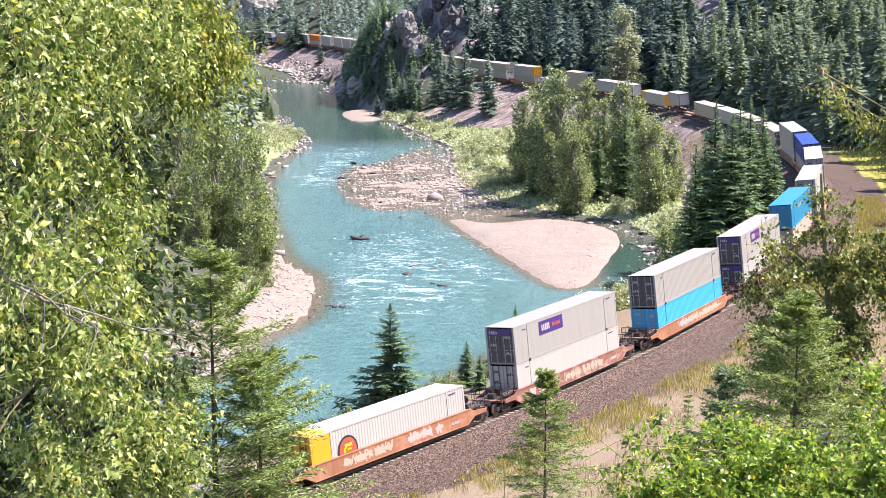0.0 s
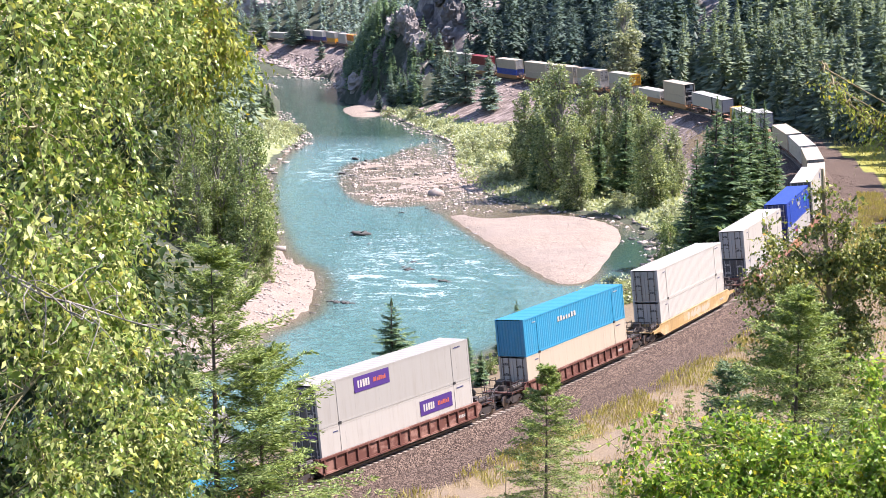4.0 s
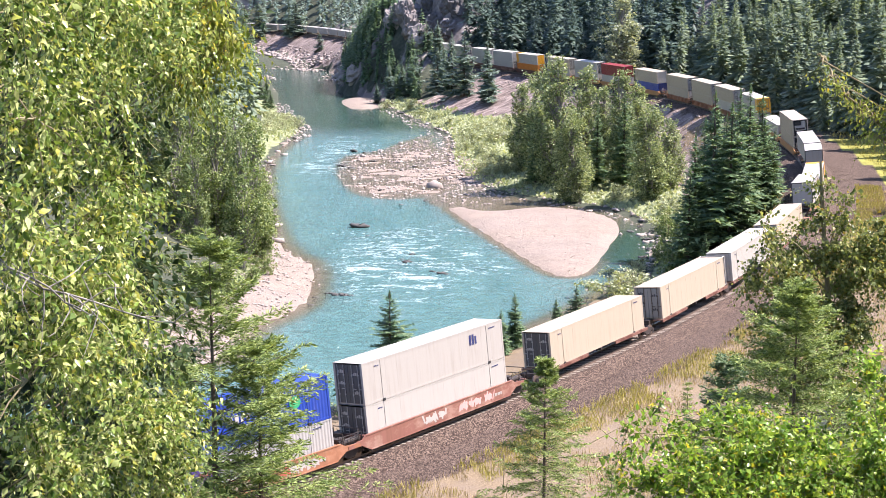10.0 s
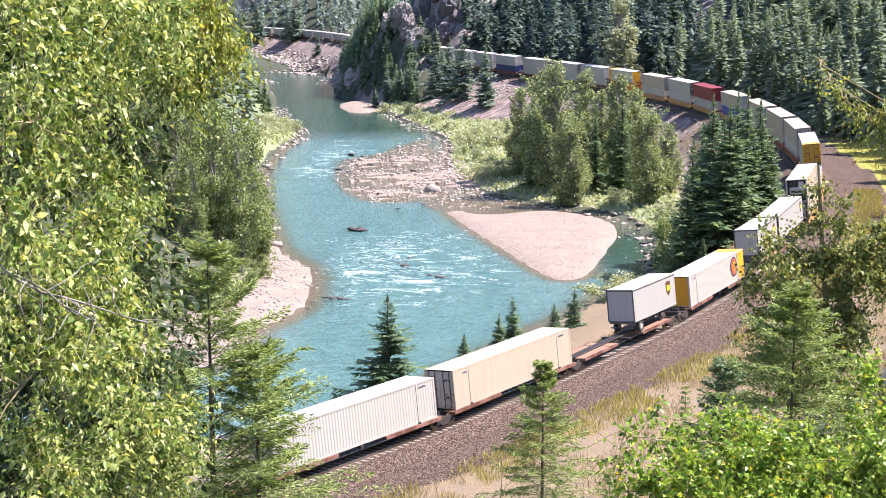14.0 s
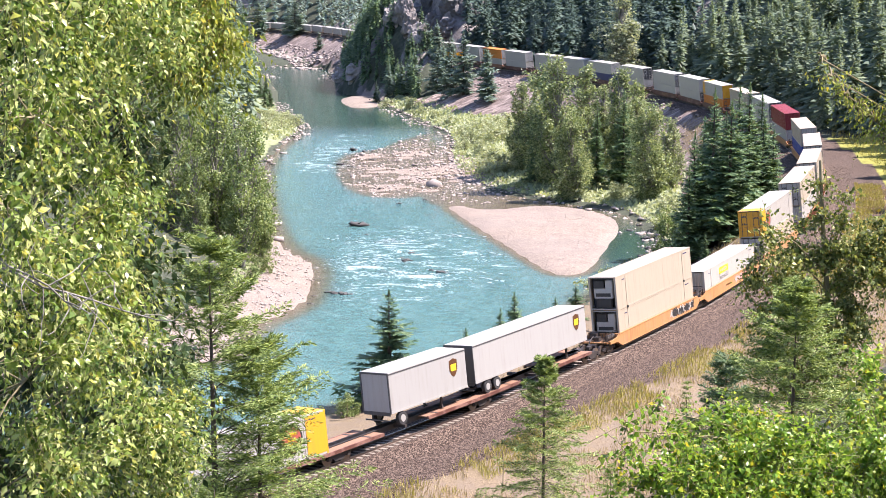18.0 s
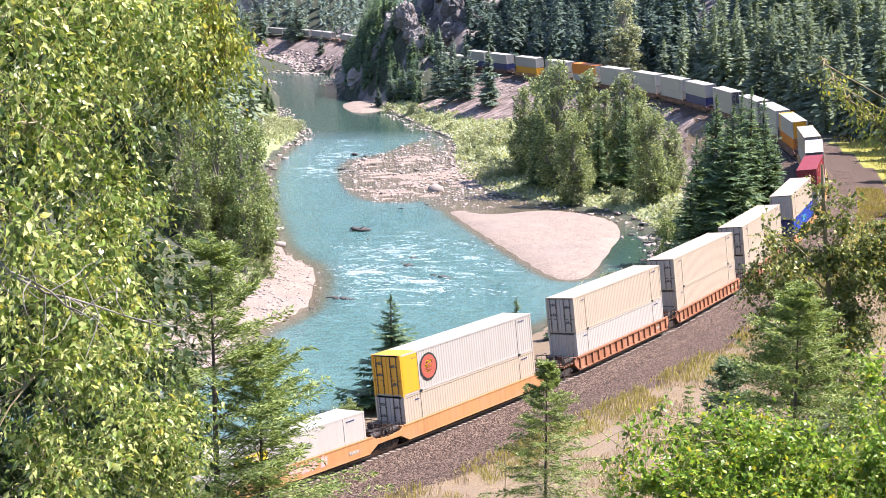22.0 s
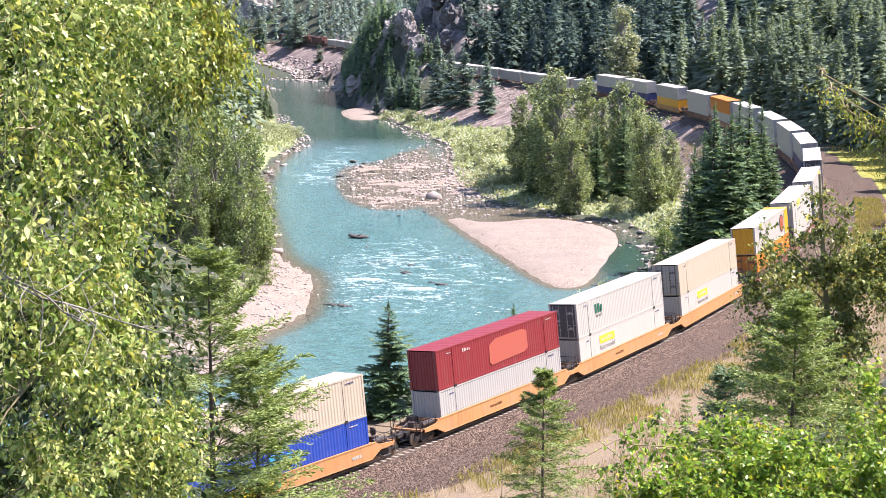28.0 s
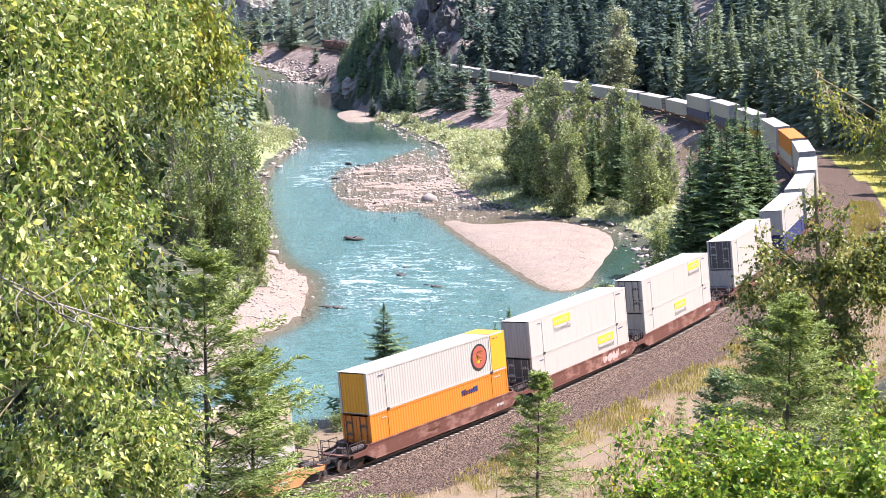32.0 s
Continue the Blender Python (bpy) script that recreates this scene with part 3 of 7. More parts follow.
def build_track():
    bed = sweep("ballast", [(-2.9, -0.95), (-1.75, -0.2), (1.75, -0.2), (2.9, -0.95)], -120, 950, 3, GROUND)
    set_zone(bed, "gravel", np.ones(len(bed.vertices)))
    tagged(new("ballast_bed", bed), "bed of crushed reddish-brown ballast under the rails", "ballast", kind="structure")
    for side in (-0.755, 0.755):
        head = [(side - 0.037, -0.045), (side - 0.037, -0.004), (side + 0.037, -0.004), (side + 0.037, -0.045), (side + 0.012, -0.055), (side + 0.012, -0.15),
                (side + 0.07, -0.175), (side - 0.07, -0.175), (side - 0.012, -0.15), (side - 0.012, -0.055)]
        rail = tagged(new("rail", sweep("rail", head, -120, 950, 2.5, STEEL)), "rusty steel rail with a worn shiny top", "rail", "rails of the track", kind="structure")
        part("running_surface", sweep("running_surface", [(side - 0.03, -0.004), (side - 0.03, 0.0), (side + 0.03, 0.0), (side + 0.03, -0.004)], -120, 950, 2.5, RAILTOP), rail, "polished strip on the rail head")


build_track()


# ---- trees and shrubs ----
RNG = np.random.default_rng(7)


def unit(v):
    return v / np.maximum(np.linalg.norm(v, axis=-1, keepdims=True), 1e-9)


def leaf_blades(at, along, size, wide=0.55, fold=0.25, rng=RNG, lie=0.0):
    """One folded, pointed blade of two triangles for each place, growing along its direction."""
    n = len(at)
    side = unit(np.cross(along, rng.normal(size=(n, 3)) + [0.5 * lie, -0.25 * lie, lie]))
    up = np.cross(along, side)
    s = np.asarray(size).reshape(-1, 1) * np.ones((n, 1))
    tip = at + along * s
    mid = at + along * s * 0.45 + up * s * fold * 0.5
    a, b = mid + side * s * wide * 0.5, mid - side * s * wide * 0.5
    v = np.stack([at, a, tip, b], 1).reshape(-1, 3)
    k = np.arange(n)[:, None] * 4
    f = np.concatenate([k + [0, 1, 2], k + [0, 2, 3]], 1).reshape(-1, 3)
    return v, f


def curled_leaves(at, along, size, wide, rng, lie=0.7, curl=0.3):
    """One ovate leaf for each place: two halves folded up from the rib, its tip curled down."""
    n = len(at)
    side = unit(np.cross(along, rng.normal(size=(n, 3)) + [0.5 * lie, -0.25 * lie, lie]))
    up = np.cross(side, along)
    s = np.asarray(size).reshape(-1, 1) * np.ones((n, 1))
    c = s * curl * rng.uniform(-0.3, 1.2, (n, 1))
    mid = at + along * s * 0.5 + up * c * 0.35
    tip = at + along * s * 0.97 - up * c * 0.7
    lift = up * s * rng.uniform(0.02, 0.2, (n, 1))
    low = at + along * s * 0.36
    a, b = low + side * s * wide * 0.5 + lift, low - side * s * wide * 0.5 + lift
    v = np.stack([at, a, tip, b, mid], 1).reshape(-1, 3)
    k = np.arange(n)[:, None] * 5
    return v, np.concatenate([k + [0, 1, 4], k + [1, 2, 4], k + [2, 3, 4], k + [3, 0, 4]], 1).reshape(-1, 3)


def tube_path(pts, radii, n=6):
    pts, radii = np.asarray(pts, float), np.asarray(radii, float)
    d = unit(np.gradient(pts, axis=0))
    u = unit(np.cross(d, [0.31, 0.87, 0.4]))
    w = np.cross(d, u)
    a = np.arange(n) * 2 * np.pi / n
    ring = pts[:, None] + radii[:, None, None] * (np.cos(a)[None, :, None] * u[:, None] + np.sin(a)[None, :, None] * w[:, None])
    k = np.arange(len(pts) * n).reshape(len(pts), n)
    q = np.stack([k[:-1], np.roll(k[:-1], -1, 1), np.roll(k[1:], -1, 1), k[1:]], -1).reshape(-1, 4)
    tri = np.concatenate([q[:, [0, 1, 2]], q[:, [0, 2, 3]]])
    return ring.reshape(-1, 3), tri


def joined(bits):
    vs, fs, n = [], [], 0
    for v, f in bits:
        vs.append(v)
        fs.append(f + n)
        n += len(v)
    return np.concatenate(vs), np.concatenate(fs)


def conifer_crown(h, r, whorls, per, twigs, seed, bare=0.06, thick=0.42):
    """Whorls of boughs, each bough a rib of pointed sprays; ragged and open towards the trunk."""
    g = np.random.default_rng(seed)
    f = np.repeat(np.linspace(bare, 0.985, whorls) + g.normal(0, 0.004, whorls), per)
    f = np.clip(f + g.normal(0, 0.35 / whorls, len(f)), bare, 0.99)
    n = len(f)
    az = g.uniform(0, 2 * np.pi, n)
    lobe = 1 + 0.2 * np.sin(az * 2 + seed) + 0.16 * np.sin(f * 25 + seed)
    length = r * ((1 - f) ** 0.85 + 0.03) * g.uniform(0.62, 1.18, n) * lobe
    tilt = -0.42 + 0.95 * f ** 1.3 + g.normal(0, 0.1, n)
    out = np.stack([np.cos(az), np.sin(az), np.zeros(n)], -1)
    side = np.stack([-np.sin(az), np.cos(az), np.zeros(n)], -1)
    ts = np.linspace(0.14, 1.0, twigs)
    bits = []
    root = np.stack([np.zeros(n), np.zeros(n), f * h], -1)
    for t in ts:
        p = root + (out * np.cos(tilt)[:, None] + np.array([0, 0, 1]) * np.sin(tilt)[:, None]) * (length * t)[:, None]
        p[:, 2] += length * 0.16 * t * t
        for sg in (-1, 1):
            lt = length * thick * (1.1 - 0.62 * t) * g.uniform(0.6, 1.25, n)
            sway = unit(side * sg + out * g.uniform(0.4, 1.1, n)[:, None] + np.array([0, 0, 1]) * g.normal(-0.16, 0.3, n)[:, None])
            hw = np.cross(sway, unit(g.normal(size=(n, 3)) + np.array([0, 0, 1.6]))) * (lt * 0.24)[:, None]
            bits.append(np.stack([p - hw, p + sway * lt[:, None], p + hw], 1).reshape(-1, 3))
    tipd = unit(out + np.array([0, 0, 1]) * np.sin(tilt + 0.3)[:, None])
    p = root + (out * np.cos(tilt)[:, None] + np.array([0, 0, 1]) * np.sin(tilt)[:, None]) * (length * 0.86)[:, None]
    p[:, 2] += length * 0.14
    bits.append(np.stack([p - side * (length * 0.06)[:, None], p + tipd * (length * 0.22)[:, None], p + side * (length * 0.06)[:, None]], 1).reshape(-1, 3))
    v = np.concatenate(bits)
    lead = np.array([[0.05 * r, 0, h * 0.93], [0, 0, h * 1.015], [-0.05 * r, 0, h * 0.93], [0, 0.05 * r, h * 0.93], [0, 0, h * 1.015], [0, -0.05 * r, h * 0.93]])
    v = np.concatenate([v, lead])
    return v, np.arange(len(v)).reshape(-1, 3)


def far_fir(h, r, whorls, per, seed, fine=1.0):
    """A spire of drooping boughs, each a folded kite; for trees seen across the valley."""
    g = np.random.default_rng(seed)
    f = np.clip(np.repeat(np.linspace(0.05, 0.97, whorls), per) + g.normal(0, 0.4 / whorls, whorls * per), 0.03, 0.985)
    n = len(f)
    az = g.uniform(0, 6.283, n)
    ln = r * ((1 - f) ** 0.8 + 0.04) * g.uniform(0.6, 1.5, n) * (1 + 0.18 * np.sin(f * 23 + seed))
    tilt = -0.75 + 1.2 * f ** 1.3 + g.normal(0, 0.2, n)
    out = np.stack([np.cos(az) * np.cos(tilt), np.sin(az) * np.cos(tilt), np.sin(tilt)], -1)
    side = np.stack([-np.sin(az), np.cos(az), 0 * az], -1)
    root = np.stack([0 * f, 0 * f, f * h], -1)
    half = (ln * fine * g.uniform(0.15, 0.3, n) + 0.05)[:, None]
    low = root + out * (ln * 0.62)[:, None] - np.array([0, 0, 1]) * half * 0.7
    v = np.stack([root, low + side * half, root + out * ln[:, None], low - side * half], 1).reshape(-1, 3)
    k = np.arange(n)[:, None] * 4
    fs = np.concatenate([k + [0, 1, 2], k + [0, 2, 3]], 1).reshape(-1, 3)
    w = 0.05 * r
    lead = np.array([[w, 0, h * 0.9], [0, 0, h * 1.02], [-w, 0, h * 0.9], [0, w, h * 0.9], [0, 0, h * 1.02], [0, -w, h * 0.9]])
    return np.concatenate([v, lead]), np.concatenate([fs, np.arange(6).reshape(2, 3) + len(v)])


def conifer_trunk(h, r, boughs=0, seed=0):
    g = np.random.default_rng(seed)
    z = np.linspace(0, h * 0.98, 9)
    bits = [tube_path(np.stack([0.02 * h * np.sin(z / h * 3 + seed) * 0.3, 0 * z, z - 0.6 * (z == 0)], -1), np.interp(z, [0, h], [0.014 * h + 0.04, 0.01]), 7)]
    for _ in range(boughs):
        f, a = g.uniform(0.08, 0.85), g.uniform(0, 6.283)
        ln, tl = r * (1 - f) ** 0.85 * g.uniform(0.5, 0.85), -0.4 + 0.95 * f
        e = np.array([math.cos(a) * math.cos(tl), math.sin(a) * math.cos(tl), math.sin(tl)]) * ln
        p = np.array([0, 0, f * h])
        bits.append(tube_path([p, p + e * 0.5, p + e + [0, 0, ln * 0.12]], [0.003 * h + 0.008, 0.002 * h, 0.004], 4))
    return joined(bits)


def broad_tree(h, r, lobes, leaves, leaf, seed, base=0.2, narrow=1.0, upright=0.0, taper=0.42):
    """Trunk with rising limbs, each clothed along its outer length in ragged tufts of leaves."""
    g = np.random.default_rng(seed)
    f = np.sort(g.uniform(base, 0.97, lobes))
    wide = r * np.sin(np.clip((f - base * 0.6) / (1.02 - base * 0.6), 0, 1) * np.pi) ** 0.6 * narrow * (1.2 - taper * f)
    az = g.uniform(0, 6.283, lobes)
    rad = wide * g.uniform(0.15, 1.0, lobes) ** 0.7
    c = np.stack([np.cos(az) * rad, np.sin(az) * rad, f * h], -1)
    size = np.clip(r * g.uniform(0.16, 0.38, lobes) * (1.1 - 0.45 * f), 0.28, None)
    bend = g.normal(0, 0.02 * h, 2)
    zz = np.linspace(0, 0.95 * h, 8)
    axis = np.stack([bend[0] * (zz / h) ** 2 * 2, bend[1] * (zz / h) ** 2 * 2, zz], -1)
    bits = [tube_path(axis - [0, 0, 0.5], np.interp(zz, [0, h], [0.013 * h + 0.05, 0.02]), 8)]
    rise = np.empty((lobes, 3))
    for i, (p, q) in enumerate(zip(c, f)):
        z0 = max(0.06, q - g.uniform(0.1, 0.2) - 0.08 * upright) * h
        a = np.array([np.interp(z0, zz, axis[:, 0]), np.interp(z0, zz, axis[:, 1]), z0])
        m = (a + p) / 2 + [0, 0, -0.02 * h]
        rise[i] = p - a
        bits.append(tube_path([a, m, p], [0.004 * h + 0.02, 0.003 * h + 0.01, 0.01], 5))
    rise = unit(unit(rise) + np.array([0, 0, 0.6 * upright]))
    tufts = lobes * 5
    w = g.choice(lobes, tufts, p=size ** 1.5 / (size ** 1.5).sum())
    at = c[w] + rise[w] * (size[w] * g.uniform(-1.6, 1.5, tufts) * (0.6 + 0.5 * upright))[:, None] + g.normal(0, 0.55, (tufts, 3)) * size[w][:, None]
    tuft = size[w] * g.uniform(0.2, 0.62, tufts)
    k = g.choice(tufts, leaves, p=tuft ** 2 / (tuft ** 2).sum())
    d = unit(g.normal(size=(leaves, 3)))
    pos = at[k] + d * (tuft[k] * g.uniform(0.2, 1.15, leaves) ** 0.6)[:, None] * np.array([1, 1, 1 + 0.5 * upright])
    grow = unit(d + g.normal(0, 0.7, (leaves, 3)) + [0, 0, -0.3])
    crown = leaf_blades(pos, grow, leaf * g.uniform(0.6, 1.35, leaves), 0.75, 0.3, g, 0.9)
    return joined(bits[:1]), joined(bits[1:]), crown


def conifer_kind(name, h, r, whorls, per, twigs, seed, mat, boughs=0, **kw):
    """Meshes of one kind of fir: trunk and crown."""
    return (mesh_np(name + "_trunk", *conifer_trunk(h, r, boughs, seed), [BARK]), mesh_np(name + "_crown", *conifer_crown(h, r, whorls, per, twigs, seed, **kw), [mat]), h)


def plant(kind, name, x, y, height, label, group="", z=None, spin=None, wide=1.0):
    """A tree of that kind as a thing: trunk and crown under an empty at its foot."""
    g = land(np.array([x]), np.array([y]))[0][0] if z is None else z
    e = tagged(new(name), label, "tree" if "shrub" not in name else "shrub", group)
    k = height / kind[2]
    e.matrix_basis = Matrix.Translation((x, y, g - 0.05)) @ Matrix.Rotation(RNG.uniform(0, 6.28) if spin is None else spin, 4, "Z") @ Matrix.Diagonal((k * wide, k * wide, k, 1))
    part("trunk", kind[0], e)
    part("crown", kind[1], e)
    if len(kind) > 3:
        tagged(part("branchwork", kind[3], e), kind="stuff")
    return e


FIRS = [conifer_kind("fir", 20, (3.3, 2.7, 3.8, 3.0)[i], 34, 10, 9, 20 + i, NEEDLES_MID, thick=0.46) for i in range(4)]
# Firs far up the valley, pale because their needle colour carries the haze.
HAZED_FIRS = [conifer_kind("hazed_fir", 20, (3.6, 4.0)[i], 26, 9, 8, 26 + i, NEEDLES_FAR_HAZED, thick=0.6) for i in range(2)]
OPEN_FIRS = [conifer_kind("open_fir", 20, (3.6, 3.2)[i], 26, 10, 9, 30 + i, NEEDLES_MID, thick=0.5) for i in range(2)]
FAR_FIRS = [far_fir(18, (3.1, 2.5, 3.5, 2.8, 3.3)[i], 38, 12, 40 + i, 0.52) for i in range(5)]


def broad_kind(name, h, r, lobes, leaves, leaf, seed, mat, wood=GREYBARK, **kw):
    w, b, c = broad_tree(h, r, lobes, leaves, leaf, seed, **kw)
    return (mesh_np(name + "_trunk", *w, [wood]), mesh_np(name + "_crown", *c, [mat]), h, mesh_np(name + "_limbs", *b, [wood]))


COTTONS = [broad_kind("cottonwood", 25, 4.0, 120, 12500, 0.4, 3, COTTON, base=0.06, upright=1.0, taper=0.6), broad_kind("cottonwood", 25, 3.2, 110, 11500, 0.39, 4, COTTON, base=0.05, upright=1.0, taper=0.6), broad_kind("cottonwood", 22, 4.4, 120, 12500, 0.4, 5, COTTON, base=0.03, upright=0.9, taper=0.55)]
ALDERS = [broad_kind("alder", 22, 3.9, 110, 7800, 0.37, 6, ALDER, base=0.1, upright=0.8), broad_kind("alder", 22, 3.3, 100, 7400, 0.37, 8, ALDER, base=0.12, upright=0.8)]
SHRUBS = [broad_kind("willow_shrub", 3.2, 2.3, 22, 1000, 0.3, 9, WILLOW, TWIG, base=0.05), broad_kind("willow_shrub", 2.6, 2.6, 22, 1000, 0.3, 10, WILLOW, TWIG, base=0.05)]
DARKSHRUBS = [broad_kind("alder_shrub", 4, 2.4, 24, 2600, 0.22, 11, ALDER, TWIG, base=0.05)]

COTTON_LABEL = "tall grey-green cottonwood on the river flat"
for x, y, h, k in ((22.1, 296, 25.7, 0), (16.8, 318, 18.8, 1), (35.8, 300, 22.2, 1), (38.2, 276, 17.7, 2), (24.5, 283, 16.8, 2), (33.1, 310, 17.7, 1), (30.7, 322, 21.2, 0), (43.3, 285, 13.4, 0),
                   (20.5, 312, 21.3, 2), (39.3, 305, 18.8, 0)):
    plant(COTTONS[k], "cottonwood", x, y, h, COTTON_LABEL, "cottonwoods on the flat", wide=1.22)
for x, y, h, k in ((30, 292, 16.5, 1), (34.8, 289, 19.0, 3), (18.6, 300, 15, 0)):
    plant(FIRS[k], "fir", x, y, h, "dark fir among the cottonwoods on the flat", "firs on the flat", wide=1.2)
plant(broad_kind("pale_cottonwood", 25, 4.2, 110, 8000, 0.5, 7, PALECOTTON, base=0.05, upright=1.0, taper=0.85), "cottonwood", 50.2, 430, 26.5, "pale tall cottonwood standing behind the railway", spin=1.0, wide=1.6)
for x, y, h, k in ((-27.1, 214, 20.9, 0), (-30.1, 222, 21.5, 1), (-31.9, 212, 20.6, 0), (-35.8, 216, 19.6, 1), (-39.5, 224, 20.5, 0), (-33.8, 236, 19.8, 1), (-27.3, 222, 15.7, 1), (-41.0, 218, 16.9, 1),
                   (-37.9, 240, 20.2, 0), (-27.4, 206, 19.5, 1), (-26, 214, 11.8, 0), (-44.0, 255, 20.5, 1), (-45.7, 230, 18.6, 0), (-36.5, 206, 19.0, 0), (-40.5, 208, 18.0, 1), (-44.5, 212, 19.5, 0), (-33.5, 203, 14.0, 1), (-49, 222, 20, 1), (-47, 245, 21, 0), (-53, 240, 21, 1)):
    plant(ALDERS[k], "alder", x, y, h, "leafy alder with pale slim trunk on the far bank", "alders on the far bank")
for x, y, h, k in ((38.6, 214, 22.3, 0), (43.3, 213, 20.3, 1), (39.5, 206, 19.6, 2), (35.6, 212, 18.1, 3), (46.1, 216, 13.8, 2), (43.7, 222, 20.3, 0), (47.4, 224, 17.2, 3), (41.4, 220, 17.9, 1),
                   (38.7, 222, 19.0, 2), (34.6, 196, 4.3, 3), (48.9, 222, 10.6, 1), (33.6, 204, 13.9, 1)):
    plant(FIRS[k], "fir", x, y, h, "dense dark fir inside the bend of the track", "firs inside the bend", wide=1.45)
for x, y, h, k in ((-5.1, 143, 11.6, 0), (8.2, 168, 6.3, 1), (6.5, 164, 5.2, 3), (2.5, 156, 4.8, 2), (13.2, 172, 4.3, 0), (16.1, 178, 4.8, 1), (3.8, 152, 3.8, 3)):
    plant(OPEN_FIRS[k % 2], "fir", x, y, h, "young dark-green fir on the bank below the track", "firs on the near bank", wide=1.9)
for x, y, h, k in ((3.0, 478, 20.5, 0), (6.8, 470, 20.1, 2), (13.4, 452, 18.2, 3), (-17.7, 510, 12.3, 2), (-13.4, 508, 11.2, 2), (-9.0, 505, 14.7, 0), (-22.0, 512, 7.0, 3), (-1.5, 492, 15, 1), (0.6, 500, 14, 2)):
    plant(HAZED_FIRS[k % 2], "fir", x, y, h, "fir on the scree slope below the railway", "firs on the scree slope", wide=1.25)
for x, y, h, k in ((-40.6, 640, 7.6, 0), (-33.0, 625, 7.5, 1), (-27.2, 600, 5.0, 2), (-5.5, 530, 10.8, 0), (-1.6, 520, 15, 2), (-10.3, 520, 7.7, 0), (-30, 600, 9, 1), (-22, 565, 8, 2), (-26, 580, 9, 3), (-34, 622, 9, 0), (-17, 552, 9, 1)):
    plant(HAZED_FIRS[k % 2], "fir", x, y, h, "dark fir on the rocky spur above the pool", "firs on the rocky spur", wide=1.5)
for x, y, h, k in ((-58.6, 470, 9.2, 1), (-56.0, 480, 8.0, 0), (-55.5, 490, 6.2, 2), (-62.5, 520, 9.3, 3), (-64.1, 500, 12.7, 0), (-62.5, 540, 8.0, 1), (-63.8, 420, 27.2, 0), (-66, 450, 29, 1), (-68.7, 500, 27, 2),
                   (-72.9, 560, 26.5, 3), (-84.1, 650, 29.9, 1), (-79.4, 600, 23.2, 2), (-66.6, 470, 20.0, 0)):
    plant(FIRS[k], "fir", x, y, h, "fir at the edge of the far bank", "firs on the far bank", wide=1.5)
for s_, q, h, k in ((768, 5.2, 16, 0), (758, 5.5, 21, 1), (690, 12, 10, 2), (800, 8, 22, 3), (808, 14, 20, 1), (822, 10, 23, 0)):
    x, y = float(np.interp(s_, LS, LX) - np.sin(np.interp(s_, LS, LH)) * q), float(np.interp(s_, LS, LY) + np.cos(np.interp(s_, LS, LH)) * q)
    plant(HAZED_FIRS[k % 2], "fir", x, y, h, "lone fir on the distant embankment", "firs on the distant embankment", wide=1.5)
def willow(x, y, h, k):
    plant(SHRUBS[k % 2], "willow_shrub", x, y, h, "pale green willow shrub on the river flat", "willow shrubs", wide=1.25)


for k, (x, y, h) in enumerate(((40, 262, 3.2), (38.5, 250, 3.0), (-42, 430, 3.2), (-45, 436, 3.0), (-48, 425, 3.4), (-44, 415, 2.8), (-51, 440, 3.2), (-47, 405, 3), (-46, 448, 2.6), (-18, 497, 3), (-10, 478, 3),
                               (-6, 462, 2.8), (-2, 448, 2.6), (2, 430, 2.6), (24, 214, 2.0), (20, 203, 1.8), (28, 213, 2.0), (23.5, 196, 3.2), (25.5, 200, 2.6))):
    willow(x, y, h, k)
_w = np.random.default_rng(17)
_wx, _wy = _w.uniform(2, 44, 260), _w.uniform(280, 420, 260)
_wh, _wr, _wd = land(_wx, _wy)
_ok = np.flatnonzero((_wr > 1.5) & (_wr < 24) & (_wd < -20))[:48]
for k in _ok:
    willow(float(_wx[k]), float(_wy[k]), float(_w.uniform(2.2, 3.8)), int(k))
for x, y, h in ((37.5, 232, 5.5), (34.5, 214, 6), (36.8, 243, 4.6), (31.8, 206, 5.0), (33, 222, 4), (0.5, 149, 3.0), (-1.5, 146, 2.6), (-12, 133, 2.6), (5, 158, 2.4), (-16, 129, 2.2), (-9, 139, 2.4), (-25.8, 200, 3.2), (-27.5, 192, 3.0), (-28.6, 184, 2.8), (-24.6, 207, 3.4), (-30.5, 189, 3.6)):
    plant(DARKSHRUBS[0], "alder_shrub", x, y, h, "olive-green alder shrub by the water's edge", "alder shrubs", wide=1.0)


# ---- woods: past counting ----
def wood(name, places, kinds, lo, hi, label, mat, seed):
    g = np.random.default_rng(seed)
    bits = []
    x, y = places
    z = land(x, y)[0]
    for i in range(len(x)):
        v, f = kinds[g.integers(len(kinds))]
        k, a = g.uniform(lo, hi) / 18, g.uniform(0, 6.283)
        w_ = k * g.uniform(0.85, 1.3)
        c, s = math.cos(a) * w_, math.sin(a) * w_
        w = np.empty_like(v)
        w[:, 0], w[:, 1], w[:, 2] = v[:, 0] * c - v[:, 1] * s + x[i], v[:, 0] * s + v[:, 1] * c + y[i], v[:, 2] * k + z[i] - 0.3
        bits.append((w, f))
    v, f = joined(bits)
    return tagged(new(name, mesh_np(name, v, f, [mat])), label, "forest", kind="stuff")


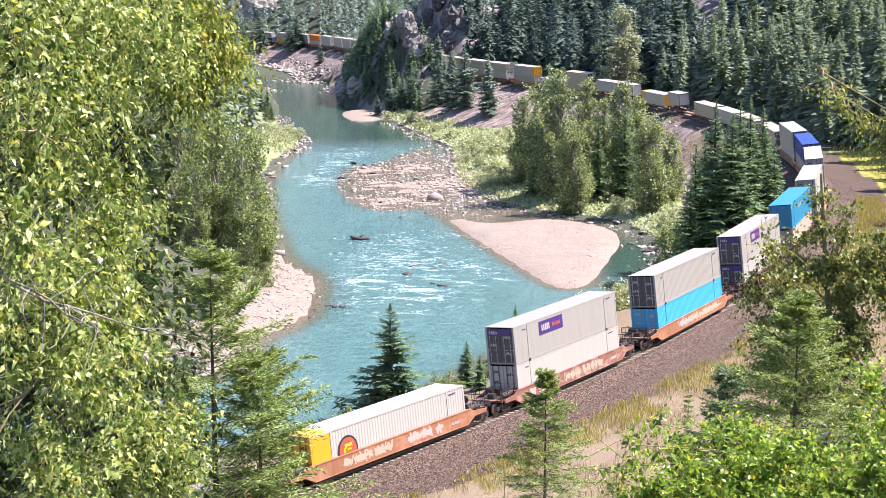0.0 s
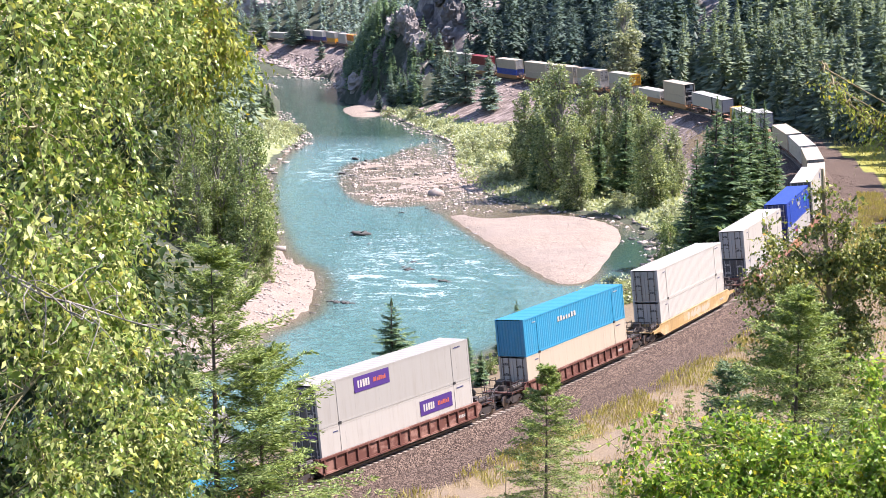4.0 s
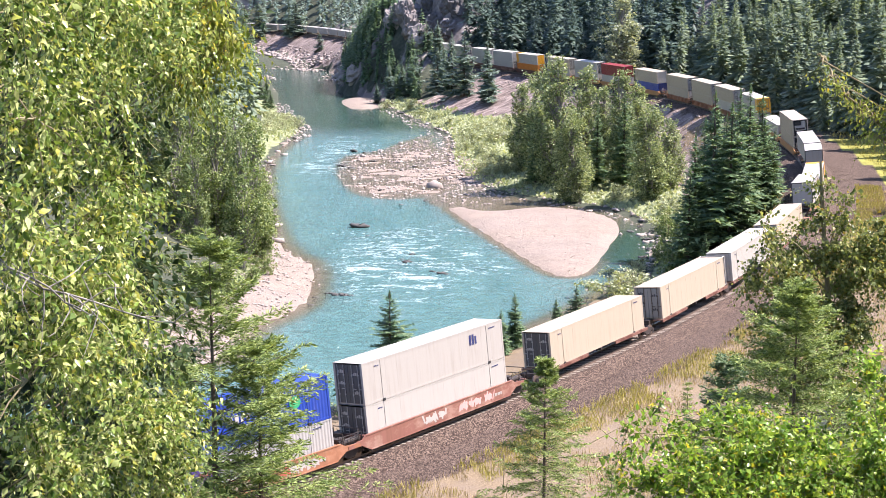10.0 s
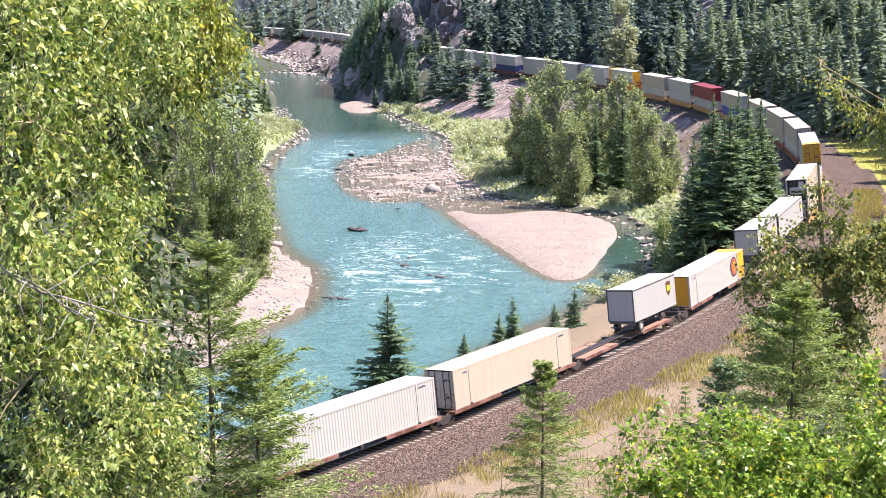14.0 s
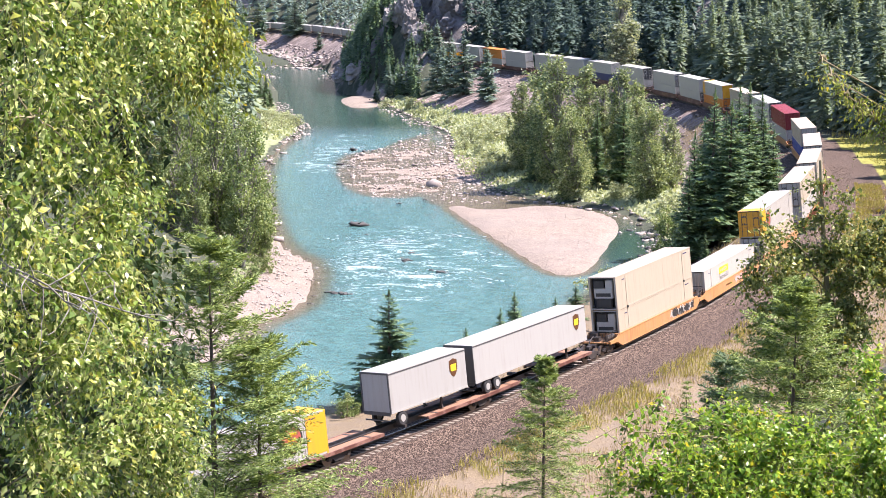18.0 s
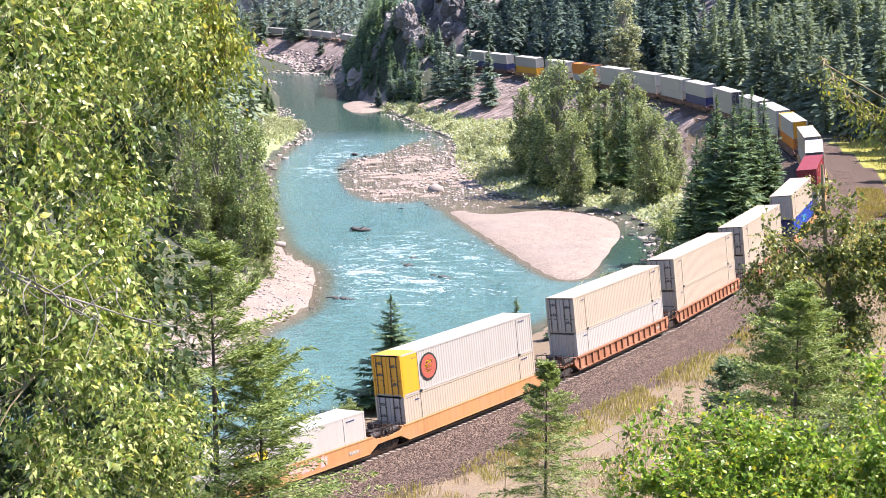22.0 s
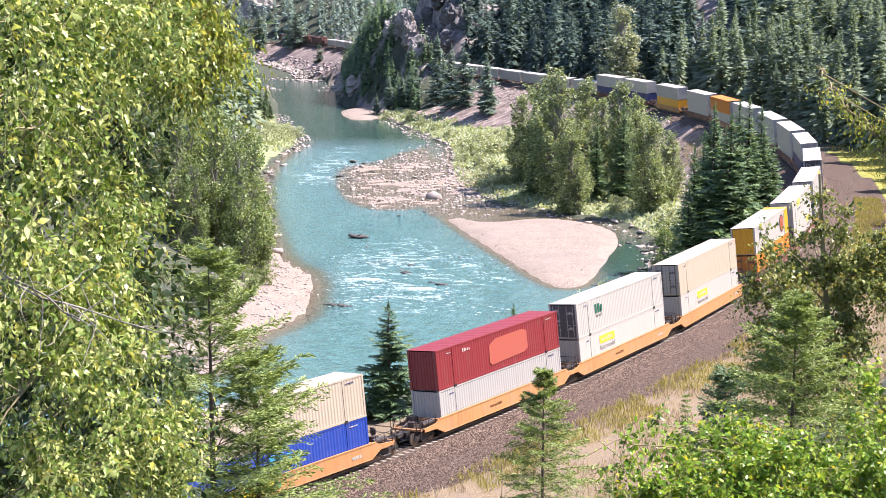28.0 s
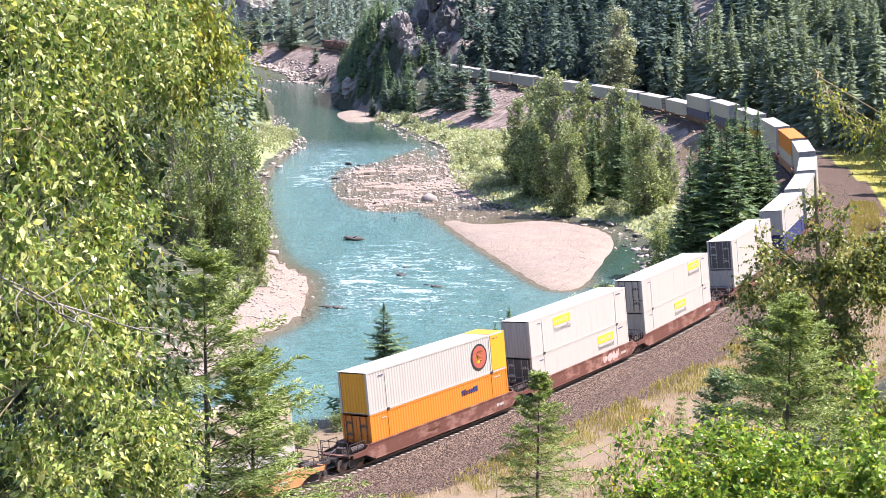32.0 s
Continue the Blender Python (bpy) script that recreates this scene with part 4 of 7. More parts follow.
def scatter(x0, x1, y0, y1, gap, keep, seed):
    g = np.random.default_rng(seed)
    xx, yy = np.meshgrid(np.arange(x0, x1, gap), np.arange(y0, y1, gap))
    xx, yy = (xx + g.uniform(-0.45, 0.45, xx.shape) * gap).ravel(), (yy + g.uniform(-0.45, 0.45, yy.shape) * gap).ravel()
    seen = np.abs(xx) < 0.33 * yy + 12
    xx, yy = xx[seen], yy[seen]
    h, r, d = land(xx, yy)
    ok = keep(xx, yy, r, d, h)
    return xx[ok], yy[ok]


TINY_FIRS = [far_fir(18, (2.9, 2.4, 2.7)[i], 12, 7, 80 + i) for i in range(3)]
SMALL_FIRS = [far_fir(18, (3.1, 2.6, 3.5, 2.8)[i], 18, 9, 60 + i, 0.9) for i in range(4)]
_bare = lambda x, y, d: (np.abs(x - 0.175 * y) < 6.5) & (y > 385) & (y < 640) & (d > 30)
wood("forest_on_the_hillside", scatter(40, 190, 180, 420, 4.8, lambda x, y, r, d, h: (d > np.where(y > 285, 12, 21)) & (d < 95) & (np.sin(x * 0.31 + y * 0.17) + np.sin(y * 0.09 - x * 0.11) > -1.55) & ~_bare(x, y, d), 1), FAR_FIRS, 7, 25, "dense dark fir forest on the slope above the railway", NEEDLES_HILL_HAZED, 2)
wood("forest_up_the_valley", scatter(-60, 240, 420, 640, 5.6, lambda x, y, r, d, h: (d > 15) & (d < 150) & ~_bare(x, y, d) & ~((x > -16) & (x < 24) & (y > 580) & (np.sin(x * 1.7 + y * 1.3) < 0.45)), 3), SMALL_FIRS, 8, 26, "dark conifer forest on the mountainside", NEEDLES_SHADED, 4)
wood("forest_at_the_valley_head", scatter(-330, 260, 640, 1060, 9.4, lambda x, y, r, d, h: (d > 15) & (d < 230) & ~((x > -16) & (x < 24) & (y < 670) & (np.sin(x * 1.7 + y * 1.3) < 0.45)), 7), TINY_FIRS, 13, 24, "distant conifer forest closing the valley", NEEDLES_FAR_HAZED, 8)
wood("forest_across_the_river", scatter(-330, -20, 205, 760, 7.5, lambda x, y, r, d, h: (d < -42) & (r > 13) & (y > 290) & (x < -15 - 0.05 * y) & (h < 80) & (x > -0.22 * y), 5), SMALL_FIRS, 12, 24, "conifer forest climbing the far bank", NEEDLES_HILL_HAZED, 6)
wood("trees_on_the_spur", scatter(-50, 15, 490, 676, 2.9, lambda x, y, r, d, h: (d < -4) & (d > -45) & (r > 1.5) & (h > 3) & ~((x > -7) & (y < 525)) & (np.hypot(x + 12, (y - 545) * 0.5) > 6) & (np.sin(x * 0.6) + np.sin(y * 0.37) > -1.8), 9), SMALL_FIRS, 4, 12, "firs clinging to the rocky spur", NEEDLES_MID, 10)


# ---- trees close to the camera ----
def spray_tree(name, trunk, lobes, sprays, per, leaf, droop, mat, label, seed, slim=0.5, clumps=9):
    """Limbs from a trunk to leafy lobes (x, y, z, radius); round them clumps of thin twigs set with single leaves."""
    g = np.random.default_rng(seed)
    lobes = np.array(lobes, float)
    foot, top = np.array(trunk[0], float), np.array(trunk[1], float)
    zs = np.linspace(0, 1, 9)[:, None]
    stem = foot + (top - foot) * zs + np.concatenate([0.06 * np.sin(zs * 5), 0.06 * np.cos(zs * 4), 0 * zs], 1)
    limbs, twigs = [], []
    k = np.repeat(np.arange(len(lobes)), clumps)
    hearts = lobes[k, :3] + unit(g.normal(size=(len(k), 3))) * (lobes[k, 3] * g.uniform(0.1, 1.0, len(k)) ** 0.5)[:, None]
    reach = lobes[k, 3] * g.uniform(0.14, 0.42, len(k))
    for c in lobes:
        f = np.clip((c[2] - foot[2]) / (top[2] - foot[2]) - 0.15, 0.1, 0.95)
        a = foot + (top - foot) * f
        m = (a + c[:3]) / 2 + [0, 0, 0.12]
        limbs.append(tube_path([a, m, c[:3]], [trunk[2] * 0.2, trunk[2] * 0.1, 0.006], 5))
    for c, h in zip(lobes[k, :3], hearts):
        limbs.append(tube_path([c, (c + h) / 2 + [0, 0, 0.03], h], [0.008, 0.006, 0.004], 4))
    j = g.choice(len(k), sprays, p=reach ** 2 / (reach ** 2).sum())
    ends = hearts[j] + unit(g.normal(size=(sprays, 3))) * (reach[j] * g.uniform(0.1, 1.0, sprays) ** 0.5)[:, None]
    way = unit((ends - hearts[j]) / reach[j][:, None] * 0.7 + (hearts[j] - lobes[k[j], :3]) / lobes[k[j], 3:4] * 0.6 + g.normal(0, 0.35, (sprays, 3)) + [0, 0, -droop])
    ln = leaf * g.uniform(4, 12, sprays)
    at, grow, size = [], [], []
    for i in range(sprays):
        a, b = ends[i] - way[i] * ln[i] * 0.55, ends[i] + way[i] * ln[i] * 0.45 + [0, 0, -max(droop, 0.3) * ln[i] * 0.4]
        m = (a + b) / 2 + g.normal(0, 0.07 * ln[i], 3) + [0, 0, 0.14 * ln[i]]
        t = np.linspace(0, 1, 4)[:, None]
        twigs.append(tube_path((1 - t) ** 2 * a + 2 * t * (1 - t) * m + t * t * b, [leaf * 0.04, leaf * 0.032, leaf * 0.022, leaf * 0.01], 3))
        n = max(4, int(per * ln[i] / leaf / 9) + int(g.integers(-2, 3)))
        t = np.linspace(0.08, 1, n)[:, None]
        p = (1 - t) ** 2 * a + 2 * t * (1 - t) * m + t * t * b
        sd = unit(np.cross(way[i], g.normal(size=3) + [0, 0, 1.0]))
        alt = np.where(np.arange(n) % 2, 1, -1)[:, None]
        at.append(p)
        grow.append(unit(way[i] * 0.45 + sd * alt * 0.75 + g.normal(0, 0.42, (n, 3)) + [0, 0, -0.45 - max(0, droop)]))
        size.append(leaf * g.uniform(0.55, 1.4, n) * (1.1 - 0.4 * t[:, 0]))
    v, f = curled_leaves(np.concatenate(at), np.concatenate(grow), np.concatenate(size), slim * 1.0, g)
    e = tagged(new(name), label, "tree")
    part("trunk", mesh_np(name + "_trunk", *tube_path(stem, np.linspace(trunk[2], trunk[2] * 0.25, 9), 8), [TWIG]), e)
    tagged(part("branchwork", mesh_np(name + "_limbs", *joined(limbs), [TWIG]), e, "slim pale limbs"), kind="stuff")
    tagged(part("twig_growth", mesh_np(name + "_twigs", *joined(twigs), [GREENTWIG]), e, "thin yellow-green twigs"), kind="stuff")
    part("crown", mesh_np(name + "_leaves", v, f, [mat]), e)
    return e


def lobe(u, v, r, depth):
    """A leafy lobe named by its sideways and upward slope from the eye, its width and how far off it is."""
    return (u * depth, depth, EYE.z + v * depth, r * depth)


near_poplar = spray_tree("poplar", ((-4.6, 10.6, 33.2), (-4.4, 11.2, 43.5), 0.09),
           [lobe(-0.285, -0.02, 0.05, 9.2), lobe(-0.25, -0.015, 0.05, 10.7), lobe(-0.215, -0.025, 0.042, 12.1), lobe(-0.19, -0.012, 0.032, 13.2), lobe(-0.172, -0.052, 0.03, 13.9), lobe(-0.185, -0.04, 0.03, 13.4), lobe(-0.225, -0.075, 0.04, 11.7), lobe(-0.27, -0.09, 0.05, 9.8), lobe(-0.245, -0.115, 0.042, 10.9), lobe(-0.215, -0.13, 0.024, 12.1), lobe(-0.29, -0.15, 0.045, 9.0), lobe(-0.25, -0.165, 0.045, 10.7), lobe(-0.2, -0.15, 0.018, 12.8), lobe(-0.275, -0.215, 0.05, 9.6), lobe(-0.235, -0.21, 0.036, 11.3), lobe(-0.285, -0.27, 0.045, 9.2), lobe(-0.245, -0.265, 0.042, 10.9), lobe(-0.215, -0.25, 0.028, 12.1), lobe(-0.27, -0.33, 0.045, 9.8), lobe(-0.235, -0.32, 0.042, 11.3), lobe(-0.2, -0.3, 0.036, 12.8), lobe(-0.195, -0.34, 0.036, 13.0)],
           2150, 16, 0.068, 0.18, NEARLEAF, "leafy green poplar with drooping sprays close by the viewpoint", 21)


def bare_branch(parent, path, twigs, seed):
    """A leafless grey limb with crooked side twigs, a part of its tree."""
    g = np.random.default_rng(seed)
    path = np.array(path, float)
    t = np.linspace(0, len(path) - 1, 13)
    line = np.stack([np.interp(t, np.arange(len(path)), path[:, k]) for k in range(3)], -1) + g.normal(0, 0.018, (13, 3))
    bits = [tube_path(line, np.linspace(0.014, 0.004, 13), 5)]
    for _ in range(twigs):
        a = line[g.integers(3, 13)]
        way, at = unit(np.array([g.uniform(-0.2, 1.0), g.uniform(-0.5, 0.2), g.normal(-0.15, 0.8)])), a
        pts = [a]
        for _ in range(5):
            way = unit(way + g.normal(0, 0.35, 3))
            at = at + way * g.uniform(0.05, 0.12)
            pts.append(at)
        bits.append(tube_path(pts, np.linspace(0.0055, 0.002, 6), 4))
    tagged(part("bare_branch", mesh_np("bare_branch", *joined(bits), [GREYBARK]), parent, "bare grey branch with crooked twigs"), kind="stuff")


bare_branch(near_poplar, ((-4.5, 10.95, 40.0), (-3.1, 9.3, 39.8), (-2.35, 8.7, 39.65), (-1.75, 8.9, 39.4)), 22, 5)
bare_branch(near_poplar, ((-4.5, 10.95, 39.7), (-3.0, 9.2, 39.9), (-2.5, 8.7, 39.75), (-2.1, 8.6, 39.5)), 16, 6)
# Added backing tree; its darkened leaves draw shade into the near crown's gaps.
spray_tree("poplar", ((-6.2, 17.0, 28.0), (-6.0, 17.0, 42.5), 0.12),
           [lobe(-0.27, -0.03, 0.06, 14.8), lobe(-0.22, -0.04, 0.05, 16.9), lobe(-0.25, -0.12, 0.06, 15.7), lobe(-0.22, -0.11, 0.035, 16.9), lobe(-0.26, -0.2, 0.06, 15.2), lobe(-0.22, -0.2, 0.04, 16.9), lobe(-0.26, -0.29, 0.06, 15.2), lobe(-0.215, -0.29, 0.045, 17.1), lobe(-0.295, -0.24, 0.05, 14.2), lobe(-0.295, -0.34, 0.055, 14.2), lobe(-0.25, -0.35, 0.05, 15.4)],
           1350, 15, 0.15, 0.2, SHADELEAF, "poplar added behind the near one, leaves darkened as inner shade", 22)
spray_tree("poplar", ((4.6, 11.2, 34.5), (4.3, 11.4, 42.0), 0.028),
           [lobe(0.25, -0.052, 0.006, 11), lobe(0.256, -0.063, 0.008, 11), lobe(0.266, -0.075, 0.009, 11), lobe(0.276, -0.084, 0.01, 11), lobe(0.286, -0.092, 0.011, 11), lobe(0.296, -0.085, 0.013, 11), lobe(0.292, -0.105, 0.008, 11), lobe(0.31, -0.1, 0.016, 11), lobe(0.31, -0.075, 0.014, 11)],
           120, 13, 0.038, 0.35, GOLDLEAF, "yellow-green poplar branch reaching in from the side", 23)
spray_tree("maple", ((3.9, 15.2, 33.9), (3.7, 15, 36.6), 0.05),
           [lobe(0.126, -0.305, 0.006, 14.4), lobe(0.129, -0.32, 0.009, 14.4), lobe(0.147, -0.29, 0.006, 14.6), lobe(0.148, -0.308, 0.01, 14.6), lobe(0.15, -0.335, 0.022, 14.2), lobe(0.17, -0.3, 0.014, 14.8), lobe(0.175, -0.32, 0.022, 14.6), lobe(0.19, -0.305, 0.018, 15),
            lobe(0.2, -0.33, 0.03, 14.4), lobe(0.215, -0.312, 0.02, 15), lobe(0.24, -0.315, 0.02, 15), lobe(0.235, -0.335, 0.03, 14.2), lobe(0.265, -0.315, 0.02, 15), lobe(0.27, -0.335, 0.03, 14), lobe(0.295, -0.29, 0.022, 15), lobe(0.3, -0.325, 0.035, 14.4),
            lobe(0.17, -0.35, 0.03, 14), lobe(0.21, -0.355, 0.03, 14), lobe(0.25, -0.355, 0.03, 14), lobe(0.13, -0.345, 0.014, 14.2), lobe(0.29, -0.265, 0.014, 15)],
           1300, 13, 0.078, -0.25, BRIGHTLEAF, "bright yellow-green maple bush on the slope", 24, 0.6, 5)
spray_tree("poplar", ((-4.3, 14.0, 33.0), (-3.6, 14.2, 41.3), 0.06),
           [lobe(-0.168, -0.008, 0.02, 14.2), lobe(-0.155, -0.026, 0.018, 14.2), lobe(-0.144, -0.044, 0.012, 14.3), lobe(-0.155, -0.055, 0.014, 14.2), lobe(-0.172, -0.035, 0.02, 14.2)],
           210, 16, 0.085, 0.5, GOLDLEAF, "poplar bough with drooping yellowing leaves", 26, 0.42)
spray_tree("black_cottonwood", ((10.4, 38, 27.0), (9.6, 38, 36.9), 0.14),
           [lobe(0.25, -0.135, 0.006, 38), lobe(0.251, -0.148, 0.009, 38), lobe(0.249, -0.165, 0.013, 38), lobe(0.268, -0.145, 0.006, 38), lobe(0.27, -0.16, 0.011, 38), lobe(0.216, -0.16, 0.005, 37), lobe(0.22, -0.172, 0.009, 37), lobe(0.228, -0.185, 0.014, 37),
            lobe(0.21, -0.187, 0.006, 37), lobe(0.213, -0.2, 0.01, 37), lobe(0.25, -0.19, 0.02, 38), lobe(0.235, -0.205, 0.02, 37.5), lobe(0.22, -0.222, 0.014, 37), lobe(0.275, -0.185, 0.022, 38), lobe(0.292, -0.168, 0.018, 38), lobe(0.3, -0.2, 0.03, 38),
            lobe(0.265, -0.215, 0.026, 38), lobe(0.245, -0.235, 0.026, 38), lobe(0.225, -0.245, 0.014, 37), lobe(0.28, -0.24, 0.034, 38), lobe(0.26, -0.265, 0.03, 38), lobe(0.295, -0.28, 0.035, 38), lobe(0.235, -0.265, 0.02, 37.5)],
           2300, 13, 0.125, 0.1, OLIVELEAF, "olive-green cottonwood with yellowing leaves above the track", 25, 0.7, 5)


def needle_fir(name, x, y, h, r, whorls, per, twigs, blades, blade, mat, label, seed, z=None, shape=0.8):
    """A fir near enough to show its boughs, their hanging twigs and the needles combed along them."""
    g = np.random.default_rng(seed)
    f = np.clip(np.repeat(np.linspace(0.05, 0.96, whorls), per) + g.normal(0, 0.12 / whorls, whorls * per), 0.04, 0.975)
    n = len(f)
    az = np.tile(np.arange(per) * 6.283 / per, whorls) + np.repeat(g.uniform(0, 6.283, whorls), per) + g.normal(0, 0.25, n)
    ln = r * ((1 - f) ** shape + 0.025) * g.uniform(0.55, 1.15, n)
    tl = -0.06 + 0.8 * f ** 1.5 + g.normal(0, 0.1, n)
    out = np.stack([np.cos(az) * np.cos(tl), np.sin(az) * np.cos(tl), np.sin(tl)], -1)
    side = np.stack([-np.sin(az), np.cos(az), 0 * az], -1)
    root = np.stack([0 * f, 0 * f, f * h], -1)
    ats, grows, sizes = [], [], []
    for t in np.linspace(0.2, 1.0, twigs):
        p = root + out * (ln * t)[:, None] - np.array([0, 0, 1]) * (ln * 0.1 * t * t * (1 - f))[:, None]
        for sg in (-1, 1):
            lt = np.maximum(ln * 0.36 * (1.04 - 0.85 * t), blade * 1.5) * g.uniform(0.5, 1.3, n)
            sw = unit(side * sg * 0.9 + out * g.uniform(0.5, 1.0, n)[:, None] + np.array([0, 0, 1]) * g.normal(-0.3, 0.22, n)[:, None])
            flank = unit(np.cross(sw, g.normal(0, 0.35, (n, 3)) + [0, 0, 1]))
            for b in np.linspace(0.08, 1.0, blades):
                q = p + sw * (lt * b)[:, None] - np.array([0, 0, 1]) * (lt * 0.12 * b * b)[:, None]
                for sd in (-1, 1):
                    ats.append(q)
                    grows.append(unit(sw * 0.9 + flank * sd * (1.0 - 0.6 * b) + g.normal(0, 0.2, (n, 3)) + [0, 0, 0.12]))
                    sizes.append(blade * g.uniform(0.7, 1.25, n))
    crown = leaf_blades(np.concatenate(ats), np.concatenate(grows), np.concatenate(sizes), 0.22, 0.1, g, 0.8)
    zz = np.linspace(0, h, 9)
    stem = tube_path(np.stack([0 * zz, 0 * zz, zz - 0.5], -1), np.interp(zz, [0, h], [0.012 * h + 0.02, 0.008]), 7)
    ribs = []
    for i in range(n):
        a, e = root[i], out[i] * ln[i]
        ribs.append(tube_path([a, a + e * 0.5 - [0, 0, 0.025 * ln[i] * (1 - f[i])], a + e - [0, 0, 0.1 * ln[i] * (1 - f[i])]], [0.0022 * h * (1.15 - f[i]), 0.0016 * h * (1.15 - f[i]), 0.003], 4))
    ground_z = float(land(np.array([x]), np.array([y]))[0][0]) if z is None else z
    e = tagged(new(name), label, "tree")
    e.matrix_basis = Matrix.Translation((x, y, ground_z))
    part("trunk", mesh_np(name + "_trunk", *stem, [BARK]), e)
    tagged(part("branchwork", mesh_np(name + "_boughs", *joined(ribs), [BARK]), e, "slim dark boughs"), kind="stuff")
    part("crown", mesh_np(name + "_needles", *crown, [mat]), e)
    return e


needle_fir("fir", -4.07, 26, 10.4, 4.6, 21, 9, 14, 6, 0.1, NEEDLES_LIT, "green fir with upswept boughs beside the poplars", 31, shape=0.75)
needle_fir("fir", -3.3, 26.3, 8.3, 3.1, 20, 8, 11, 6, 0.1, NEEDLES_LIT, "smaller green fir with upswept boughs beside the poplars", 39, shape=0.7)
needle_fir("fir", -6.4, 27, 9.6, 2.6, 22, 7, 9, 5, 0.12, NEEDLES, "darker fir crowded behind the poplars", 36)
needle_fir("fir", -5.3, 29, 9.4, 3.0, 20, 7, 10, 5, 0.12, NEEDLES_MID, "dense dark-green fir behind the poplars", 41)
needle_fir("fir", 7.2, 30, 5.8, 3.3, 20, 8, 12, 6, 0.095, NEEDLES_LIT, "young green fir on the slope above the track", 32)
needle_fir("fir", 6.4, 33, 5.2, 2.2, 18, 7, 9, 5, 0.1, NEEDLES_MID, "small dark fir on the slope above the track", 33)
needle_fir("fir", 4.9, 70, 10.4, 4.9, 19, 7, 11, 6, 0.17, NEEDLES_LIT, "young fir standing in the dry grass by the line", 34, shape=0.95)
needle_fir("fir", 9.9, 85, 3.4, 1.1, 11, 5, 6, 3, 0.12, NEEDLES_LIT, "fir sapling in the dry grass", 35)
needle_fir("fir", 17.4, 104, 4.2, 1.0, 11, 4, 6, 3, 0.14, NEEDLES_LIT, "slender fir sapling standing in the dry grass", 37, shape=1.1)
needle_fir("fir", 3.0, 80, 2.4, 0.9, 9, 5, 5, 3, 0.13, NEEDLES_LIT, "fir sapling in the dry grass", 38)
_snag = Soup().tube((0, 0, -0.2), (0.04, 0, 1.9), 0.035, 0.025).tube((0.04, 0, 1.9), (-0.1, 0.05, 3.6), 0.025, 0.012).tube((0.0, 0, 1.2), (0.35, 0.1, 1.6), 0.012, 0.006)
_o = tagged(new("dead_stem", _snag.mesh("dead_stem", TWIG)), "bare brown dead stem among the dry grass", "dead tree")
_o.matrix_basis = Matrix.Translation((3.9, 93, float(land(np.array([3.9]), np.array([93.0]))[0][0])))

# ---- stones, sleepers, grass, foam ----
def stone_shape(seed, flat=0.6, rough=0.4, sub=1):
    g = random.Random(seed)
    bm = bmesh.new()
    bmesh.ops.create_icosphere(bm, subdivisions=sub, radius=0.5)
    sx, sy = g.uniform(0.85, 1.25), g.uniform(0.7, 1.0)
    off = Vector((g.uniform(0, 50), g.uniform(0, 50), g.uniform(0, 50)))
    for v in bm.verts:
        k = 1 + rough * noise.noise(v.co * 2.2 + off) * 2 + rough * 0.6 * noise.noise(v.co * 6 + off)
        v.co = Vector((v.co.x * sx, v.co.y * sy, v.co.z * flat)) * k
    vs = np.array([v.co[:] for v in bm.verts])
    fs = np.array([[v.index for v in f.verts] for f in bm.faces])
    bm.free()
    return vs, fs


STONES = [stone_shape(i, (0.55, 0.7, 0.45, 0.62, 0.5)[i % 5]) for i in range(5)]
STONE_MESH = [mesh_np("river_rock", *s, [ROCK]) for s in STONES]
DARK_MESH = [mesh_np("dark_rock", *stone_shape(20 + i, 0.42, 1.0, 2), [WETROCK]) for i in range(2)]


def set_rock(x, y, size, dark=False, z=None, label="", spin=None, lift=0.12):
    g = land(np.array([x]), np.array([y]))[0][0] if z is None else z
    g = max(g, -0.12)
    me = DARK_MESH[int(x * 7) % 2] if dark else STONE_MESH[int(x * 13 + y * 7) % 5]
    o = tagged(new("river_rock", me), label or ("dark wet rock breaking the water" if dark else "pale pinkish river rock at the water's edge"), "rock", "rocks in the river")
    o.matrix_basis = Matrix.Translation((x, y, g + size * lift)) @ Matrix.Rotation(RNG.uniform(0, 6.28) if spin is None else spin, 4, "Z") @ Matrix.Diagonal((size, size, size, 1))


set_rock(-14.4, 255.4, 2.2, True, label="dark driftwood-like rock with foam behind it", lift=0.1)
for x, y, k in ((-5.6, 221.5, 0.6), (-5.2, 222.5, 1.3), (-6.0, 224.5, 0.8), (-4.6, 229, 0.9), (-0.3, 213.6, 1.2), (-1.4, 214.8, 0.9), (0.7, 213, 0.7), (-14.3, 198.6, 1.1), (-15.4, 199.3, 1.0), (-13.2, 198.3, 1.2), (-12.3, 198.0, 0.8), (-16.8, 196.8, 0.8), (-17, 192, 0.8),
                (-12.4, 246, 0.7), (-21.6, 370.9, 2.6), (-18.8, 368, 1.6), (-22.6, 341, 1.9), (-20.2, 337, 1.6), (-16, 350, 1.5), (-9, 332, 1.2), (-12.5, 300, 1.1), (-3, 286, 1.0), (-8, 281, 1.0), (31.5, 250, 1.2), (33, 242, 1.5), (32.4, 233, 1.2), (30.6, 226, 1.3), (34, 255, 1.1)):
    set_rock(x, y, k * 0.78, True)
set_rock(-1.6, 305.4, 4.6, label="broad pale boulder lying in the shallows", lift=0.05, spin=0.3)


def inside(p, n, seed, grow=0.0):
    g = np.random.default_rng(seed)
    lo, hi = p.min(0), p.max(0)
    pts = g.uniform(lo - 4, hi + 4, (n * 6, 2))
    e = edge_distance(pts[:, 0], pts[:, 1], p)
    return pts[e < grow + g.normal(0, 1.3, len(pts))][:n]


